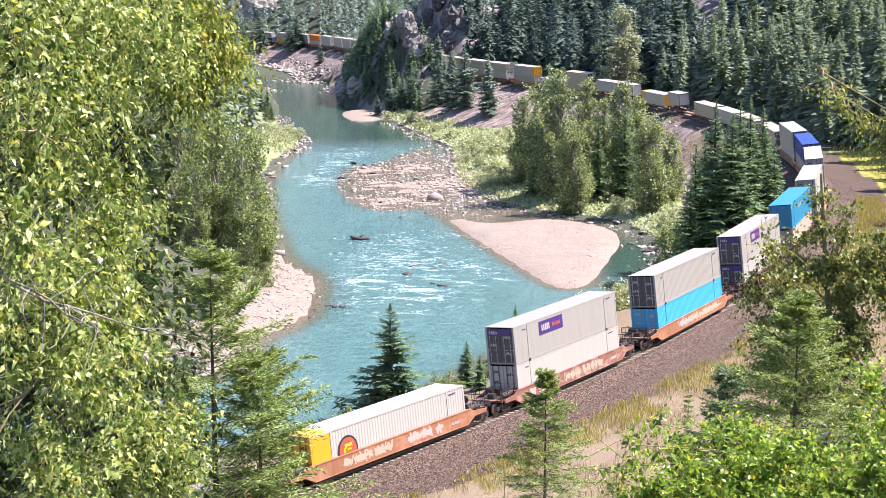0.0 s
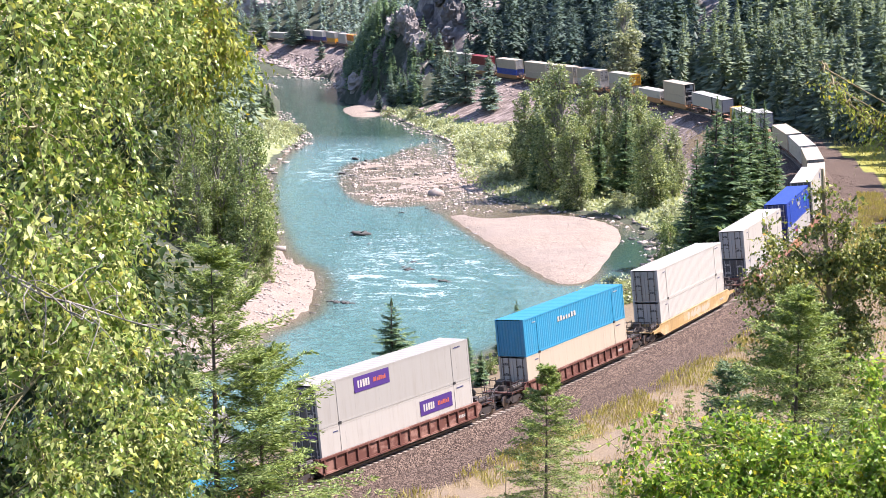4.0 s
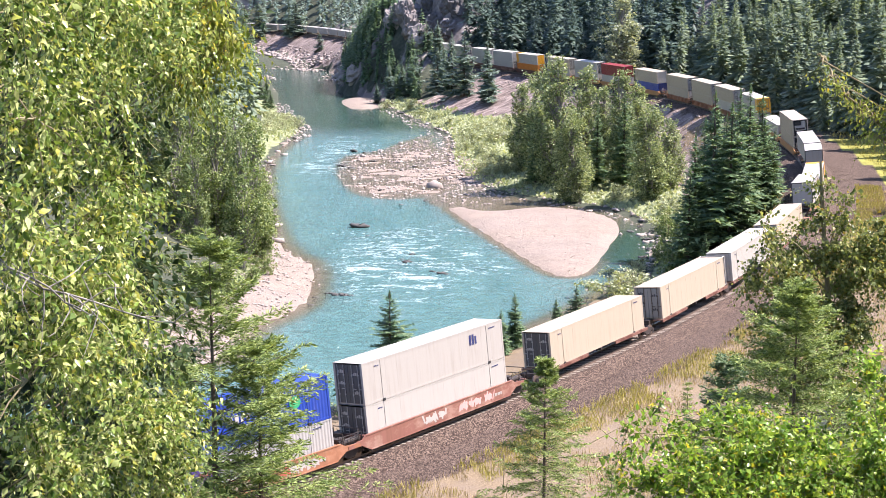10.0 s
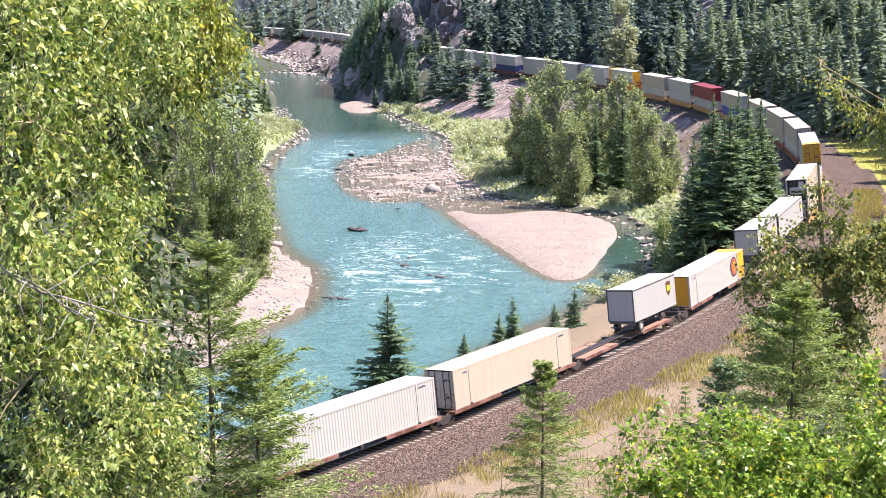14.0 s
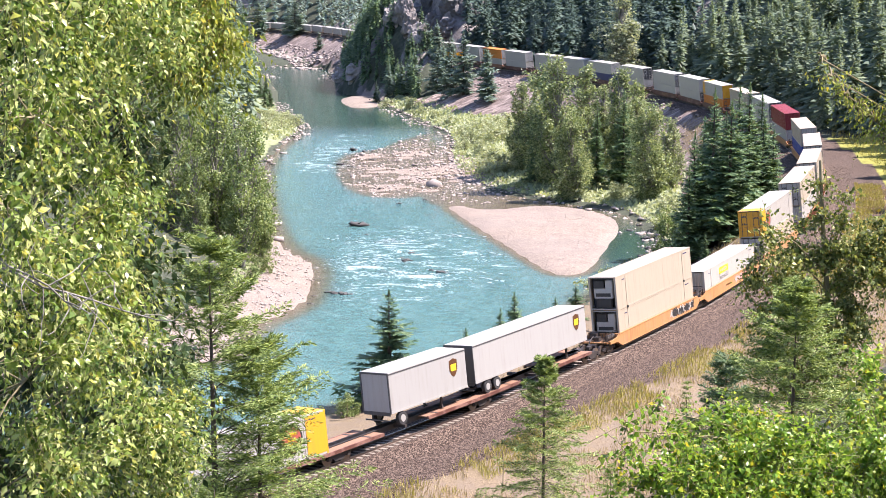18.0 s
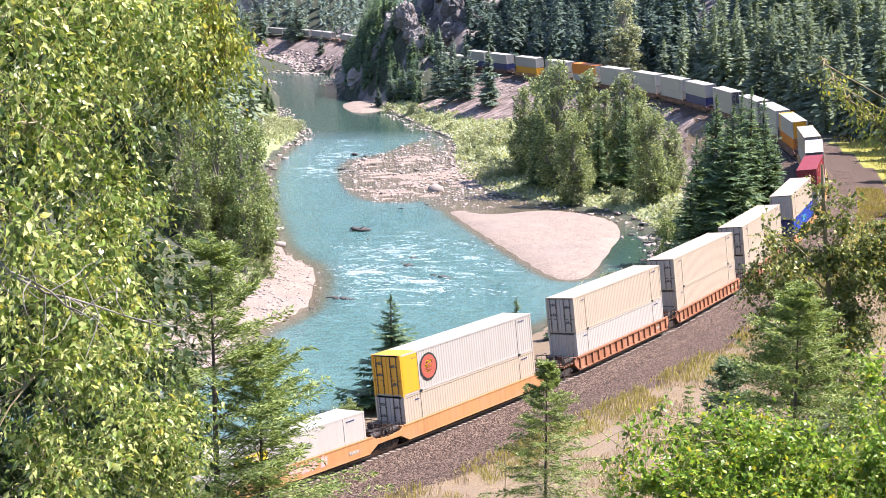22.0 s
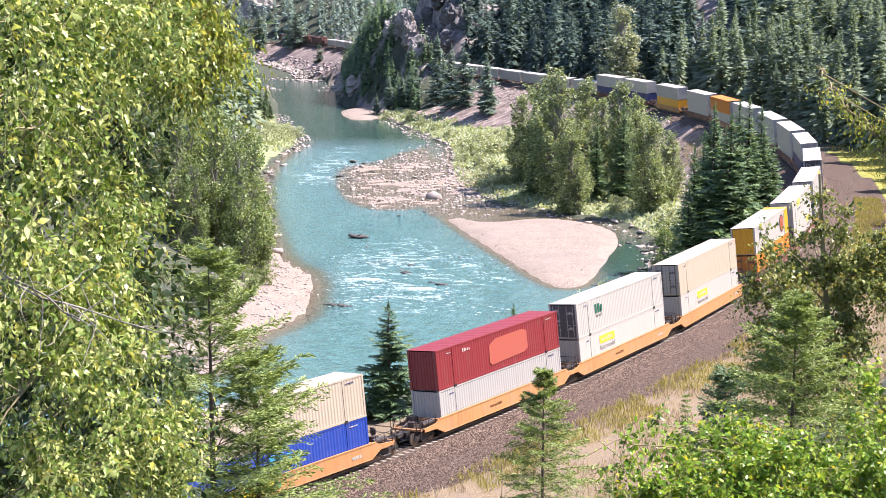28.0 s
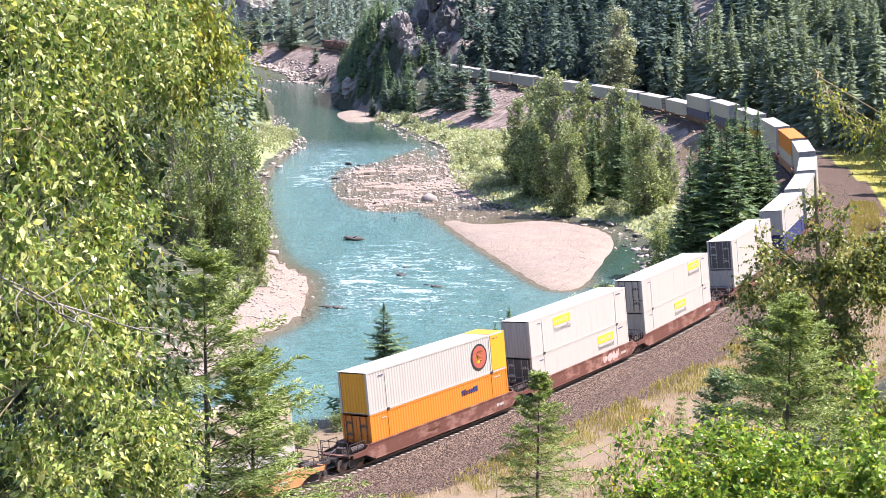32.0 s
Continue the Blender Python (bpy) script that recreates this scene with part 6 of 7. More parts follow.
def freight_box(colour, ribbed, label, ends="doors", end_colour=None, logo=None, length=LENGTH, high=HIGH, tips=(), frame_end=False):
    """A freight container as a thing: walls, roof, corner posts, doors with rods or a front wall, and its marks."""
    e = tagged(new("freight_container"), label if len(label.split()) > 4 else label + " on the train", "container", "containers on the train")
    body, end = PAINT[colour], PAINT[end_colour or colour]
    part("shell", kept(("walls", colour, ribbed, length, high), lambda: box_walls(ribbed, length, high).mesh("shell", body)), e)
    part("roof", kept(("roof", colour, length, high), lambda: box_roof(length, high).mesh("roof", body)), e)
    h = length / 2
    for sx in (-1, 1):
        for sy in (-1, 1):
            c = tips[0 if sx < 0 else 1] if tips and tips[0 if sx < 0 else 1] else colour
            part("corner_post", kept(("post", c, high), lambda c=c: corner_post(high).mesh("corner_post", PAINT[c])), e, "", Matrix.Translation((sx * (h - 0.09), sy * (WIDTH / 2 - 0.09), 0)))
    if ends == "doors":
        leaf = kept(("leaf", end_colour or colour, high), lambda: door_leaf(high).mesh("door", end))
        bright = (end_colour or colour) in ("doors", "navy", "red", "blue", "cyan", "sky", "black")
        rod = kept(("rod", high, bright), lambda: lock_rod(high).mesh("lock_rod", PAINT["silver" if bright else "rod"]))
        placard = kept(("placard", bright), lambda: bars_mesh(0.5, 0.22, 3, 11).mesh("placard", PAINT["white" if bright else "doors"]))
        for sg in (-1, 1):
            d = part("door", leaf, e, "", Matrix.Translation((-h + 0.07, 0.01 * sg, 0)) @ Matrix.Diagonal((1, sg, 1, 1)))
            for y in (0.35, 0.9):
                part("lock_rod", rod, d, "", Matrix.Translation((0, y, 0)))
            for z in ((0.52, 0.8) if sg > 0 else (0.3, 0.74)):
                part("placard", placard, d, "", Matrix.Translation((-0.036, 0.62, high * z)) @ Matrix.Rotation(-math.pi / 2, 4, "Z"))
    elif ends == "front":
        part("front_wall", kept(("front", end_colour or colour, high), lambda: front_wall(high).mesh("front_wall", end)), e, "", Matrix.Translation((-h + 0.07, 0, 0)))
    elif ends == "cooler":
        # Dark paint on the recessed wall puts the void's shade into its colour.
        part("front_wall", kept(("cooler_front", high), lambda: front_wall(high).mesh("front_wall", PAINT["doors"])), e, "", Matrix.Translation((-h + 0.6, 0, 0)))
        box_ = Soup().box(-0.2, -0.9, 1.05, 0.3, 0.9, high - 1.0, 0.08).box(-0.16, -0.9, high - 1.0, 0.3, -0.2, high - 0.3, 0.05)
        u = part("refrigeration_unit", box_.mesh("refrigeration_unit", PAINT["white"]), e, "white refrigeration unit with black grilles", Matrix.Translation((-h + 0.3, 0, 0)))
        part("grille", Soup().box(-0.17, -0.1, high - 0.95, 0.2, 0.85, high - 0.32, 0.04).mesh("grille", PAINT["black"]), u)
        part("grille", Soup().prism([(-0.21, 1.2), (-0.19, 1.2), (-0.19, 1.5), (-0.21, 1.5)], -0.7, 0.7).mesh("grille", PAINT["black"]), u)
        part("fuel_bin", Soup().box(-0.15, -0.75, 0.25, 0.3, 0.75, 0.98, 0.1).mesh("fuel_bin", PAINT["black"]), u, "black bin under the unit")
        fr = Soup()
        for sy in (-1, 1):
            fr.tube((-h + 0.05, sy * 1.2, 0.1), (-h + 0.05, sy * 1.2, high - 0.05), 0.06).tube((-h + 0.05, sy * 1.2, high * 0.5), (-h + 0.6, sy * 1.22, high - 0.15), 0.035).tube((-h + 0.05, sy * 1.2, high * 0.5), (-h + 0.6, sy * 1.22, 0.2), 0.035)
        fr.tube((-h + 0.05, -1.2, high - 0.05), (-h + 0.05, 1.2, high - 0.05), 0.05).tube((-h + 0.05, -1.2, 0.12), (-h + 0.05, 1.2, 0.12), 0.05)
        part("guard_frame", fr.mesh("guard_frame", PAINT["white"]), e, "white tube frame guarding the unit")
    if frame_end:
        s = Soup()
        for sy in (-1, 1):
            s.tube((h, sy * 1.2, 0.1), (h + 0.5, sy * 1.2, 0.1), 0.05).tube((h + 0.5, sy * 1.2, 0.1), (h + 0.5, sy * 1.2, high), 0.06).tube((h, sy * 1.2, high), (h + 0.5, sy * 1.2, high), 0.05)
            s.tube((h, sy * 1.2, 0.2), (h + 0.5, sy * 1.2, high * 0.5), 0.035).tube((h + 0.5, sy * 1.2, high * 0.5), (h, sy * 1.2, high - 0.1), 0.035)
        s.tube((h + 0.5, -1.2, high), (h + 0.5, 1.2, high), 0.05).tube((h + 0.5, -1.2, 0.1), (h + 0.5, 1.2, 0.1), 0.05)
        part("end_frame", s.mesh("end_frame", PAINT["white"]), e)
    for i, c in enumerate(tips):
        if c:
            sx = -1 if i == 0 else 1
            cap = Soup()
            for sy in (-1, 1):
                y = sy * (WIDTH / 2 + 0.004)
                cap.box(sx * (h - 0.15) if sx < 0 else h - 1.85, min(y, y + sy * 0.01), 0.15, -h + 1.85 if sx < 0 else h - 0.15, max(y, y + sy * 0.01), high - 0.11)
            cap.box(-h + 0.1 if sx < 0 else h - 1.85, -WIDTH / 2 + 0.1, high + 0.005, -h + 1.85 if sx < 0 else h - 0.1, WIDTH / 2 - 0.1, high + 0.012)
            part("end_panel", cap.mesh("end_panel", PAINT[c]), e, c + " painted end panel")
    if length > 14 and high > 2:
        for sx in (-1, 1):
            for sy in (-1, 1):
                part("stacking_post", kept(("spost", colour, high), lambda: Soup().box(-0.07, -0.012, 0.14, 0.07, 0.012, high - 0.1).mesh("stacking_post", body)), e, "", Matrix.Translation((sx * 6.1, sy * (WIDTH / 2 + 0.002), 0)))
            part("twist_lock", kept("twist_lock", lambda: Soup().box(-0.14, -0.03, -0.06, 0.14, 0.02, 0.12, 0.0).mesh("twist_lock", PAINT["black"])), e, "dark twist-lock casting", Matrix.Translation((sx * 6.1, -WIDTH / 2 - 0.012, 0)))
    if high > 2 and colour not in ("black",):
        tint = "navy" if colour in ("white", "cream", "pearl", "grey", "silver", "yellow") else "white"
        part("stencil", kept(("stencil", tint), lambda: bars_mesh(0.8, 0.09, 6, 5).mesh("stencil", PAINT[tint])), e, "", Matrix.Translation((h - 1.35, -WIDTH / 2 - 0.008, high - 0.35)))
        part("stencil", kept(("stencil2", tint), lambda: bars_mesh(0.5, 0.07, 5, 6).mesh("stencil", PAINT[tint])), e, "", Matrix.Translation((-h + 1.5, -WIDTH / 2 - 0.008, high - 0.42)))
    for item in logo or ():
        kind, x, z = item[0], item[1], item[2]
        if kind == "purple":
            p = mark(e, "logo_panel", plate_mesh(3.6, 1.05).mesh("logo_panel", PAINT["purple"]), x, z, "purple panel with a white and orange mark")
            part("logo", bars_mesh(1.3, 0.5, 5, 1).mesh("logo", PAINT["white"]), p, "", Matrix.Translation((-0.8, -0.008, 0)))
            part("logo", bars_mesh(1.3, 0.3, 7, 2).mesh("logo", PAINT["salmon"]), p, "", Matrix.Translation((0.8, -0.008, 0)))
            m = Matrix.Translation((-h - 0.05, 0, high - 0.42)) @ Matrix.Rotation(-math.pi / 2, 4, "Z")
            p = part("end_logo_panel", plate_mesh(2.1, 0.5).mesh("end_logo_panel", PAINT["purple"]), e, "small purple panel over the doors", m)
            part("logo", bars_mesh(0.8, 0.24, 4, 4).mesh("logo", PAINT["white"]), p, "", Matrix.Translation((-0.5, -0.008, 0)))
        elif kind == "round":
            p = mark(e, "round_emblem", disc_mesh(0.98, 0.01).mesh("round_emblem", PAINT["black"]), x, z, "round red and yellow emblem in a black ring")
            part("emblem_field", disc_mesh(0.84, 0.008).mesh("emblem_field", PAINT["salmon"]), p, "", Matrix.Translation((0, -0.012, 0)))
            s = Soup().box(-0.42, -0.02, -0.42, 0.3, -0.008, -0.2).box(-0.28, -0.02, -0.1, 0.36, -0.008, 0.1).box(-0.3, -0.02, 0.22, 0.48, -0.008, 0.45).box(-0.42, -0.02, -0.2, -0.12, -0.008, 0.22)
            part("emblem_stroke", s.mesh("emblem_stroke", PAINT["lemon"]), p)
        elif kind == "lemon":
            p = mark(e, "logo_panel", plate_mesh(2.7, 0.62).mesh("logo_panel", PAINT["lemon"]), x, z, "yellow panel")
            part("logo", bars_mesh(2.1, 0.3, 7, 3).mesh("logo", PAINT["cream"]), p, "", Matrix.Translation((0, -0.008, 0)))
            mark(e, "lettering", kept("word_intermodal", lambda: word_mesh("Intermodal", 0.62, PAINT["grey"])), x, z - 0.66, "grey lettering that reads Intermodal")
        elif kind == "bars":
            mark(e, "logo", bars_mesh(item[4], item[5], item[6], 7).mesh("logo", PAINT[item[3]]), x, z)
        elif kind == "patch":
            a = [(-2.6, -0.75), (-2.3, -1.0), (2.0, -0.85), (2.6, -0.6), (2.55, 0.75), (1.9, 0.95), (-1.6, 0.9), (-2.5, 0.55)]
            mark(e, "paint_patch", Soup().prism(a, -0.004, 0.004).mesh("paint_patch", PAINT["salmon"]), x, z, "lighter red patch painted over")
        elif kind == "leaf":
            mark(e, "leaf_emblem", disc_mesh(0.5, 0.006, 16, 0.8).mesh("leaf_emblem", PAINT["green"]), x, z)
        elif kind == "fifty":
            m = Matrix.Translation((-h - 0.06, 0, high * 0.5)) @ Matrix.Rotation(-math.pi / 2, 4, "Z")
            part("lettering", word_mesh("53", 0.7, PAINT["white"]), e, "white number 53", m)
    return e


# ---- wagons ----
def wheel_mesh():
    s = Soup()
    for y0, y1, r in ((-0.07, 0.05, 0.42), (-0.09, -0.07, 0.46)):
        n = 20
        s.add([(r * math.cos(k * 2 * math.pi / n), y, r * math.sin(k * 2 * math.pi / n)) for y in (y0, y1) for k in range(n)],
              [(i, (i + 1) % n, n + (i + 1) % n, n + i) for i in range(n)] + [tuple(range(n - 1, -1, -1)), tuple(range(n, 2 * n))])
    return s


def truck_mesh():
    """Cast side frames, bolster and spring nests."""
    s = Soup()
    for y in (-1.02, 1.02):
        out = [(-1.15, 0.42), (-1.0, 0.62), (-0.5, 0.72), (0.5, 0.72), (1.0, 0.62), (1.15, 0.42), (0.95, 0.32), (0.6, 0.42), (0.35, 0.18), (-0.35, 0.18), (-0.6, 0.42), (-0.95, 0.32)]
        s.prism(out, y - 0.08, y + 0.08)
        for k in (-0.2, 0, 0.2):
            s.tube((k, y - 0.12 * np.sign(y), 0.2), (k, y - 0.12 * np.sign(y), 0.5), 0.07)
        for x in (-0.89, 0.89):
            s.box(x - 0.16, y - 0.13, 0.32, x + 0.16, y + 0.13, 0.56, 0.04)
    s.box(-0.22, -1.05, 0.5, 0.22, 1.05, 0.76)
    for x in (-0.89, 0.89):
        s.tube((x, -0.8, 0.42), (x, 0.8, 0.42), 0.08)
    return s


def add_truck(car, x):
    t = part("truck", kept("truck", lambda: truck_mesh().mesh("truck", DARKSTEEL)), car, "grimy cast steel truck", Matrix.Translation((x, 0, 0)))
    w = kept("wheel", lambda: wheel_mesh().mesh("wheel", STEEL))
    for a in (-0.89, 0.89):
        for b in (-0.76, 0.76):
            part("wheel", w, t, "", Matrix.Translation((a, b, 0.42)) @ (Matrix.Rotation(math.pi, 4, "Z") if b > 0 else Matrix.Identity(4)))


def sill_mesh(sg, ribbed):
    s = Soup()
    y0, y1 = sorted((sg * 1.36, sg * 1.47))
    if ribbed:
        s.prism([(-8.9, 0.85), (-8.3, 0.34), (8.3, 0.34), (8.9, 0.85), (8.9, 1.12), (8.4, 1.4), (-8.4, 1.4), (-8.9, 1.12)], *sorted((sg * 1.36, sg * 1.4)))
        s.box(-8.45, *((sg * 1.36, 1.3) if sg > 0 else (-1.53, 1.3)), 8.45, *((1.53, 1.43) if sg > 0 else (-1.36, 1.43)))
        s.box(-8.3, *((1.36, 0.3) if sg > 0 else (-1.5, 0.3)), 8.3, *((1.5, 0.42) if sg > 0 else (-1.36, 0.42)))
    else:
        s.prism([(-10.3, 0.82), (-8.95, 0.78), (-8.1, 0.32), (8.1, 0.32), (8.95, 0.78), (10.3, 0.82), (10.3, 1.05), (8.9, 1.16), (8.5, 1.4), (-8.5, 1.4), (-8.9, 1.16), (-10.3, 1.05)], y0, y1)
        s.box(-8.5, min(y0, sg * 1.5), 1.34, 8.5, max(y1, sg * 1.5), 1.42)
        s.box(-8.1, min(y0, sg * 1.5), 0.3, 8.1, max(y1, sg * 1.5), 0.37)
    return s


def graffiti_strokes(seed, width, height):
    """Sprayed tangles: bulky slanting sweeps over loose blobs, one mesh for each tangle."""
    g = random.Random(seed)
    tangles, x = [], -width / 2
    while x < width / 2:
        w, so = g.uniform(0.45, 0.9), Soup()
        n, turn = 13, g.uniform(0, 6)
        blob = []
        for k in range(n):
            q, r = turn + k * 2 * math.pi / n, g.uniform(0.5, 1.1)
            blob.append((x + w * 0.55 * r * math.cos(q), max(-0.44, min(0.44, height * 0.42 * r * math.sin(q)))))
        so.prism(blob, -0.003, 0.004)
        for k in range(g.randint(2, 4)):
            x0, z0, lean = x + g.uniform(-0.6, 0.6) * w, g.uniform(-0.5, -0.1) * height, g.uniform(-0.5, 0.5)
            up, t = g.uniform(0.4, 0.85) * height, g.uniform(0.06, 0.13)
            top = min(0.46, z0 + up)
            so.prism([(x0 - t, max(-0.46, z0)), (x0 + t * g.uniform(0.4, 1), max(-0.46, z0)), (x0 + t + lean * up, top), (x0 - t * g.uniform(0.3, 1) + lean * up, top)], -0.004 - 0.0003 * k, 0.004)
        tangles.append(so)
        x += w * g.uniform(0.8, 1.3)
    return tangles


def end_pieces(sx):
    """The pieces of a wagon's end: bulkhead, deck, draft sill, coupler, buffer beam, treads."""
    def b(x0, y0, z0, x1, y1, z1):
        return Soup().box(min(sx * x0, sx * x1), y0, z0, max(sx * x0, sx * x1), y1, z1)
    return (("bulkhead", b(8.25, -1.36, 0.5, 8.45, 1.36, 1.35)), ("end_deck", b(8.45, -1.25, 0.92, 10.4, 1.25, 1.0)), ("draft_sill", b(8.45, -0.4, 0.68, 11.1, 0.4, 0.915)),
            ("coupler", b(11.1, -0.16, 0.66, 11.75, 0.16, 0.9)), ("buffer_beam", b(10.4, -1.3, 0.92, 10.6, 1.3, 1.06)))


def gear_mesh(sx):
    """Air reservoir, valve box, slack gear and hoses on a wagon's end."""
    s = Soup().tube((sx * 8.75, -0.95, 1.28), (sx * 10.0, -0.95, 1.28), 0.2, n=10)
    s.box(min(sx * 8.7, sx * 9.3), 0.3, 1.03, max(sx * 8.7, sx * 9.3), 0.95, 1.55, 0.05)
    s.box(min(sx * 9.6, sx * 10.1), -0.3, 1.03, max(sx * 9.6, sx * 10.1), 0.25, 1.36, 0.04)
    s.tube((sx * 9.3, 0.6, 1.3), (sx * 10.5, 0.35, 1.15), 0.05).tube((sx * 10.5, 0.35, 1.15), (sx * 11.3, 0.3, 0.55), 0.045)
    s.tube((sx * 10.5, -1.2, 1.06), (sx * 10.5, -1.2, 1.95), 0.035).tube((sx * 10.5, 1.2, 1.06), (sx * 10.5, 1.2, 1.95), 0.035)
    return s.tube((sx * 10.5, -1.2, 1.95), (sx * 10.5, 1.2, 1.95), 0.035).tube((sx * 10.5, -1.2, 1.5), (sx * 10.5, 1.2, 1.5), 0.03)


def tread_mesh():
    return Soup().box(-0.125, -1.3, 1.0, 0.125, 1.3, 1.03)


def rails_mesh(sx, sy):
    """A grab rail beside an end deck."""
    s = Soup()
    for x in (8.75, 9.6, 10.4):
        s.tube((sx * x, sy * 1.28, 1.0), (sx * x, sy * 1.28, 1.75), 0.025, n=4)
    return s.tube((sx * 8.75, sy * 1.28, 1.75), (sx * 10.4, sy * 1.28, 1.75), 0.025, n=4)


def ladder_mesh(sx, sy):
    s = Soup()
    for k in range(4):
        s.tube((sx * 10.62, sy * 0.95, 0.45 + 0.3 * k), (sx * 10.62, sy * 1.35, 0.45 + 0.3 * k), 0.02, n=4)
    return s.tube((sx * 10.62, sy * 1.35, 0.4), (sx * 10.62, sy * 1.35, 1.75), 0.022, n=4).tube((sx * 10.62, sy * 0.95, 0.4), (sx * 10.62, sy * 0.95, 1.75), 0.022, n=4)


def well_car(s0, colour, ribbed=False, joint=False, tag=(), words=False):
    """A well wagon: side sills, floor, end decks, rails, trucks."""
    name = {"yellow": "orange-yellow", "rust": "rusty orange", "salmon": "faded salmon-red", "brown": "dark red-brown", "ochre": "rusty ochre"}[colour]
    e = tagged(new("well_wagon"), name + (" ribbed" if ribbed else " smooth-sided") + " well wagon carrying containers" + (", sprayed with graffiti" if tag else ""), "rail wagon", "wagons of the train")
    paint_ = COACH[colour]
    for sg in (-1, 1):
        sill = part("side_sill", kept(("sill", colour, ribbed, sg), lambda sg=sg: sill_mesh(sg, ribbed).mesh("side_sill", paint_)), e)
        if ribbed:
            rib = kept(("rib", colour), lambda: Soup().box(-0.06, -0.07, 0.4, 0.06, 0.07, 1.32).mesh("rib", paint_))
            for k in range(16):
                part("rib", rib, sill, "", Matrix.Translation((-8.1 + k * 1.08, sg * 1.46, 0)))
    part("floor", kept("floor", lambda: Soup().box(-8.2, -1.36, 0.2, 8.2, 1.36, 0.33).box(-8.2, -0.2, 0.14, 8.2, 0.2, 0.2).mesh("floor", DARKSTEEL)), e)
    for sx in (-1, 1):
        for nm, me in kept(("ends", colour, sx), lambda sx=sx: [(nm, so.mesh(nm, DARKSTEEL if nm in ("coupler", "draft_sill") else paint_)) for nm, so in end_pieces(sx)]):
            part(nm, me, e)
        part("brake_gear", kept(("gear", sx), lambda sx=sx: gear_mesh(sx).mesh("brake_gear", DARKSTEEL)), e, "grimy brake reservoir and pipes")
        for k in range(4):
            part("tread", kept("tread", lambda: tread_mesh().mesh("tread", DARKSTEEL)), e, "", Matrix.Translation((sx * (8.8 + 0.47 * k), 0, 0)))
        for sy in (-1, 1):
            part("handrail", kept(("rails", sx, sy), lambda sx=sx, sy=sy: rails_mesh(sx, sy).mesh("handrail", DARKSTEEL)), e)
            part("ladder", kept(("ladder", sx, sy), lambda sx=sx, sy=sy: ladder_mesh(sx, sy).mesh("ladder", DARKSTEEL)), e)
    if joint:
        add_truck(e, 9.7)
        if joint == "first":
            add_truck(e, -9.9)
    else:
        add_truck(e, -9.9)
        add_truck(e, 9.9)
        part("brake_wheel", kept("brake_wheel", lambda: Soup().tube((10.3, 0.5, 1.0), (10.3, 0.5, 1.6), 0.04).tube((10.32, 0.5, 1.55), (10.42, 0.5, 1.55), 0.28, n=12).mesh("brake_wheel", DARKSTEEL)), e)
    face = 1.395 if ribbed else 1.472
    for i, (c, x, w) in enumerate(tag):
        for j, stroke in enumerate(graffiti_strokes(int(s0) + i, w, 0.8)):
            part("graffiti_stroke", stroke.mesh("graffiti_stroke", PAINT[c]), e, c + " sprayed graffiti", Matrix.Translation((x, -face - 0.006 - 0.004 * i - 0.0012 * j, 0.86)))
    if words:
        part("stencil", kept("car_bars", lambda: bars_mesh(1.5, 0.17, 8, 8).mesh("stencil", PAINT["brownlogo"])), e, "", Matrix.Translation((-1.5, -face - 0.01, 0.85)))
    part("stencil", kept("car_bars2", lambda: bars_mesh(0.9, 0.2, 5, 9).mesh("stencil", PAINT["white"])), e, "", Matrix.Translation((6.6, -face - 0.01, 0.8)))
    rides(e, s0 + LENGTH / 2, 19.6)
    return e


def stack(s0, *boxes):
    """Boxes set one on the other in the well."""
    z = 0.35
    for b in boxes:
        rides(b, s0 + LENGTH / 2, 19.6, z)
        z += HIGH + 0.02


def spine_car(s_mid, last=False):
    """Articulated spine wagon: centre sill, end decks with wheel plates, outriggers."""
    e = tagged(new("spine_wagon"), "skeletal brown spine wagon with plank end decks", "rail wagon", "wagons of the train")
    part("centre_sill", kept("spine", lambda: Soup().box(-9.0, -0.3, 0.6, 9.0, 0.3, 1.0, 0.0).box(-8.4, -0.42, 0.95, 8.4, 0.42, 1.0).mesh("centre_sill", DARKSTEEL)), e)
    edge = kept("deck_edge", lambda: Soup().box(-3.0, -1.42, 0.72, 3.0, -1.3, 0.95).box(-3.0, 1.3, 0.72, 3.0, 1.42, 0.95).mesh("deck_edge", COACH["brown"]))
    plank = kept("plank", lambda: Soup().box(-3.0, -0.11, 0.86, 3.0, 0.11, 0.93).mesh("plank", DECK))
    for x in (-5.4, 5.4):
        d = part("end_deck", edge, e, "rusty deck edge", Matrix.Translation((x, 0, 0)))
        for k in range(4):
            for sg in (-1, 1):
                part("plank", plank, d, "", Matrix.Translation((0, sg * (0.55 + 0.23 * k), 0)))
    for x in (-3.6, 0, 3.6):
        part("outrigger", kept("outrigger", lambda: Soup().box(-0.12, -1.35, 0.74, 0.12, 1.35, 0.94).mesh("outrigger", DARKSTEEL)), e, "", Matrix.Translation((x, 0, 0)))
    add_truck(e, 9.1)
    if last:
        add_truck(e, -9.1)
    rides(e, s_mid, 18.2)
    return e


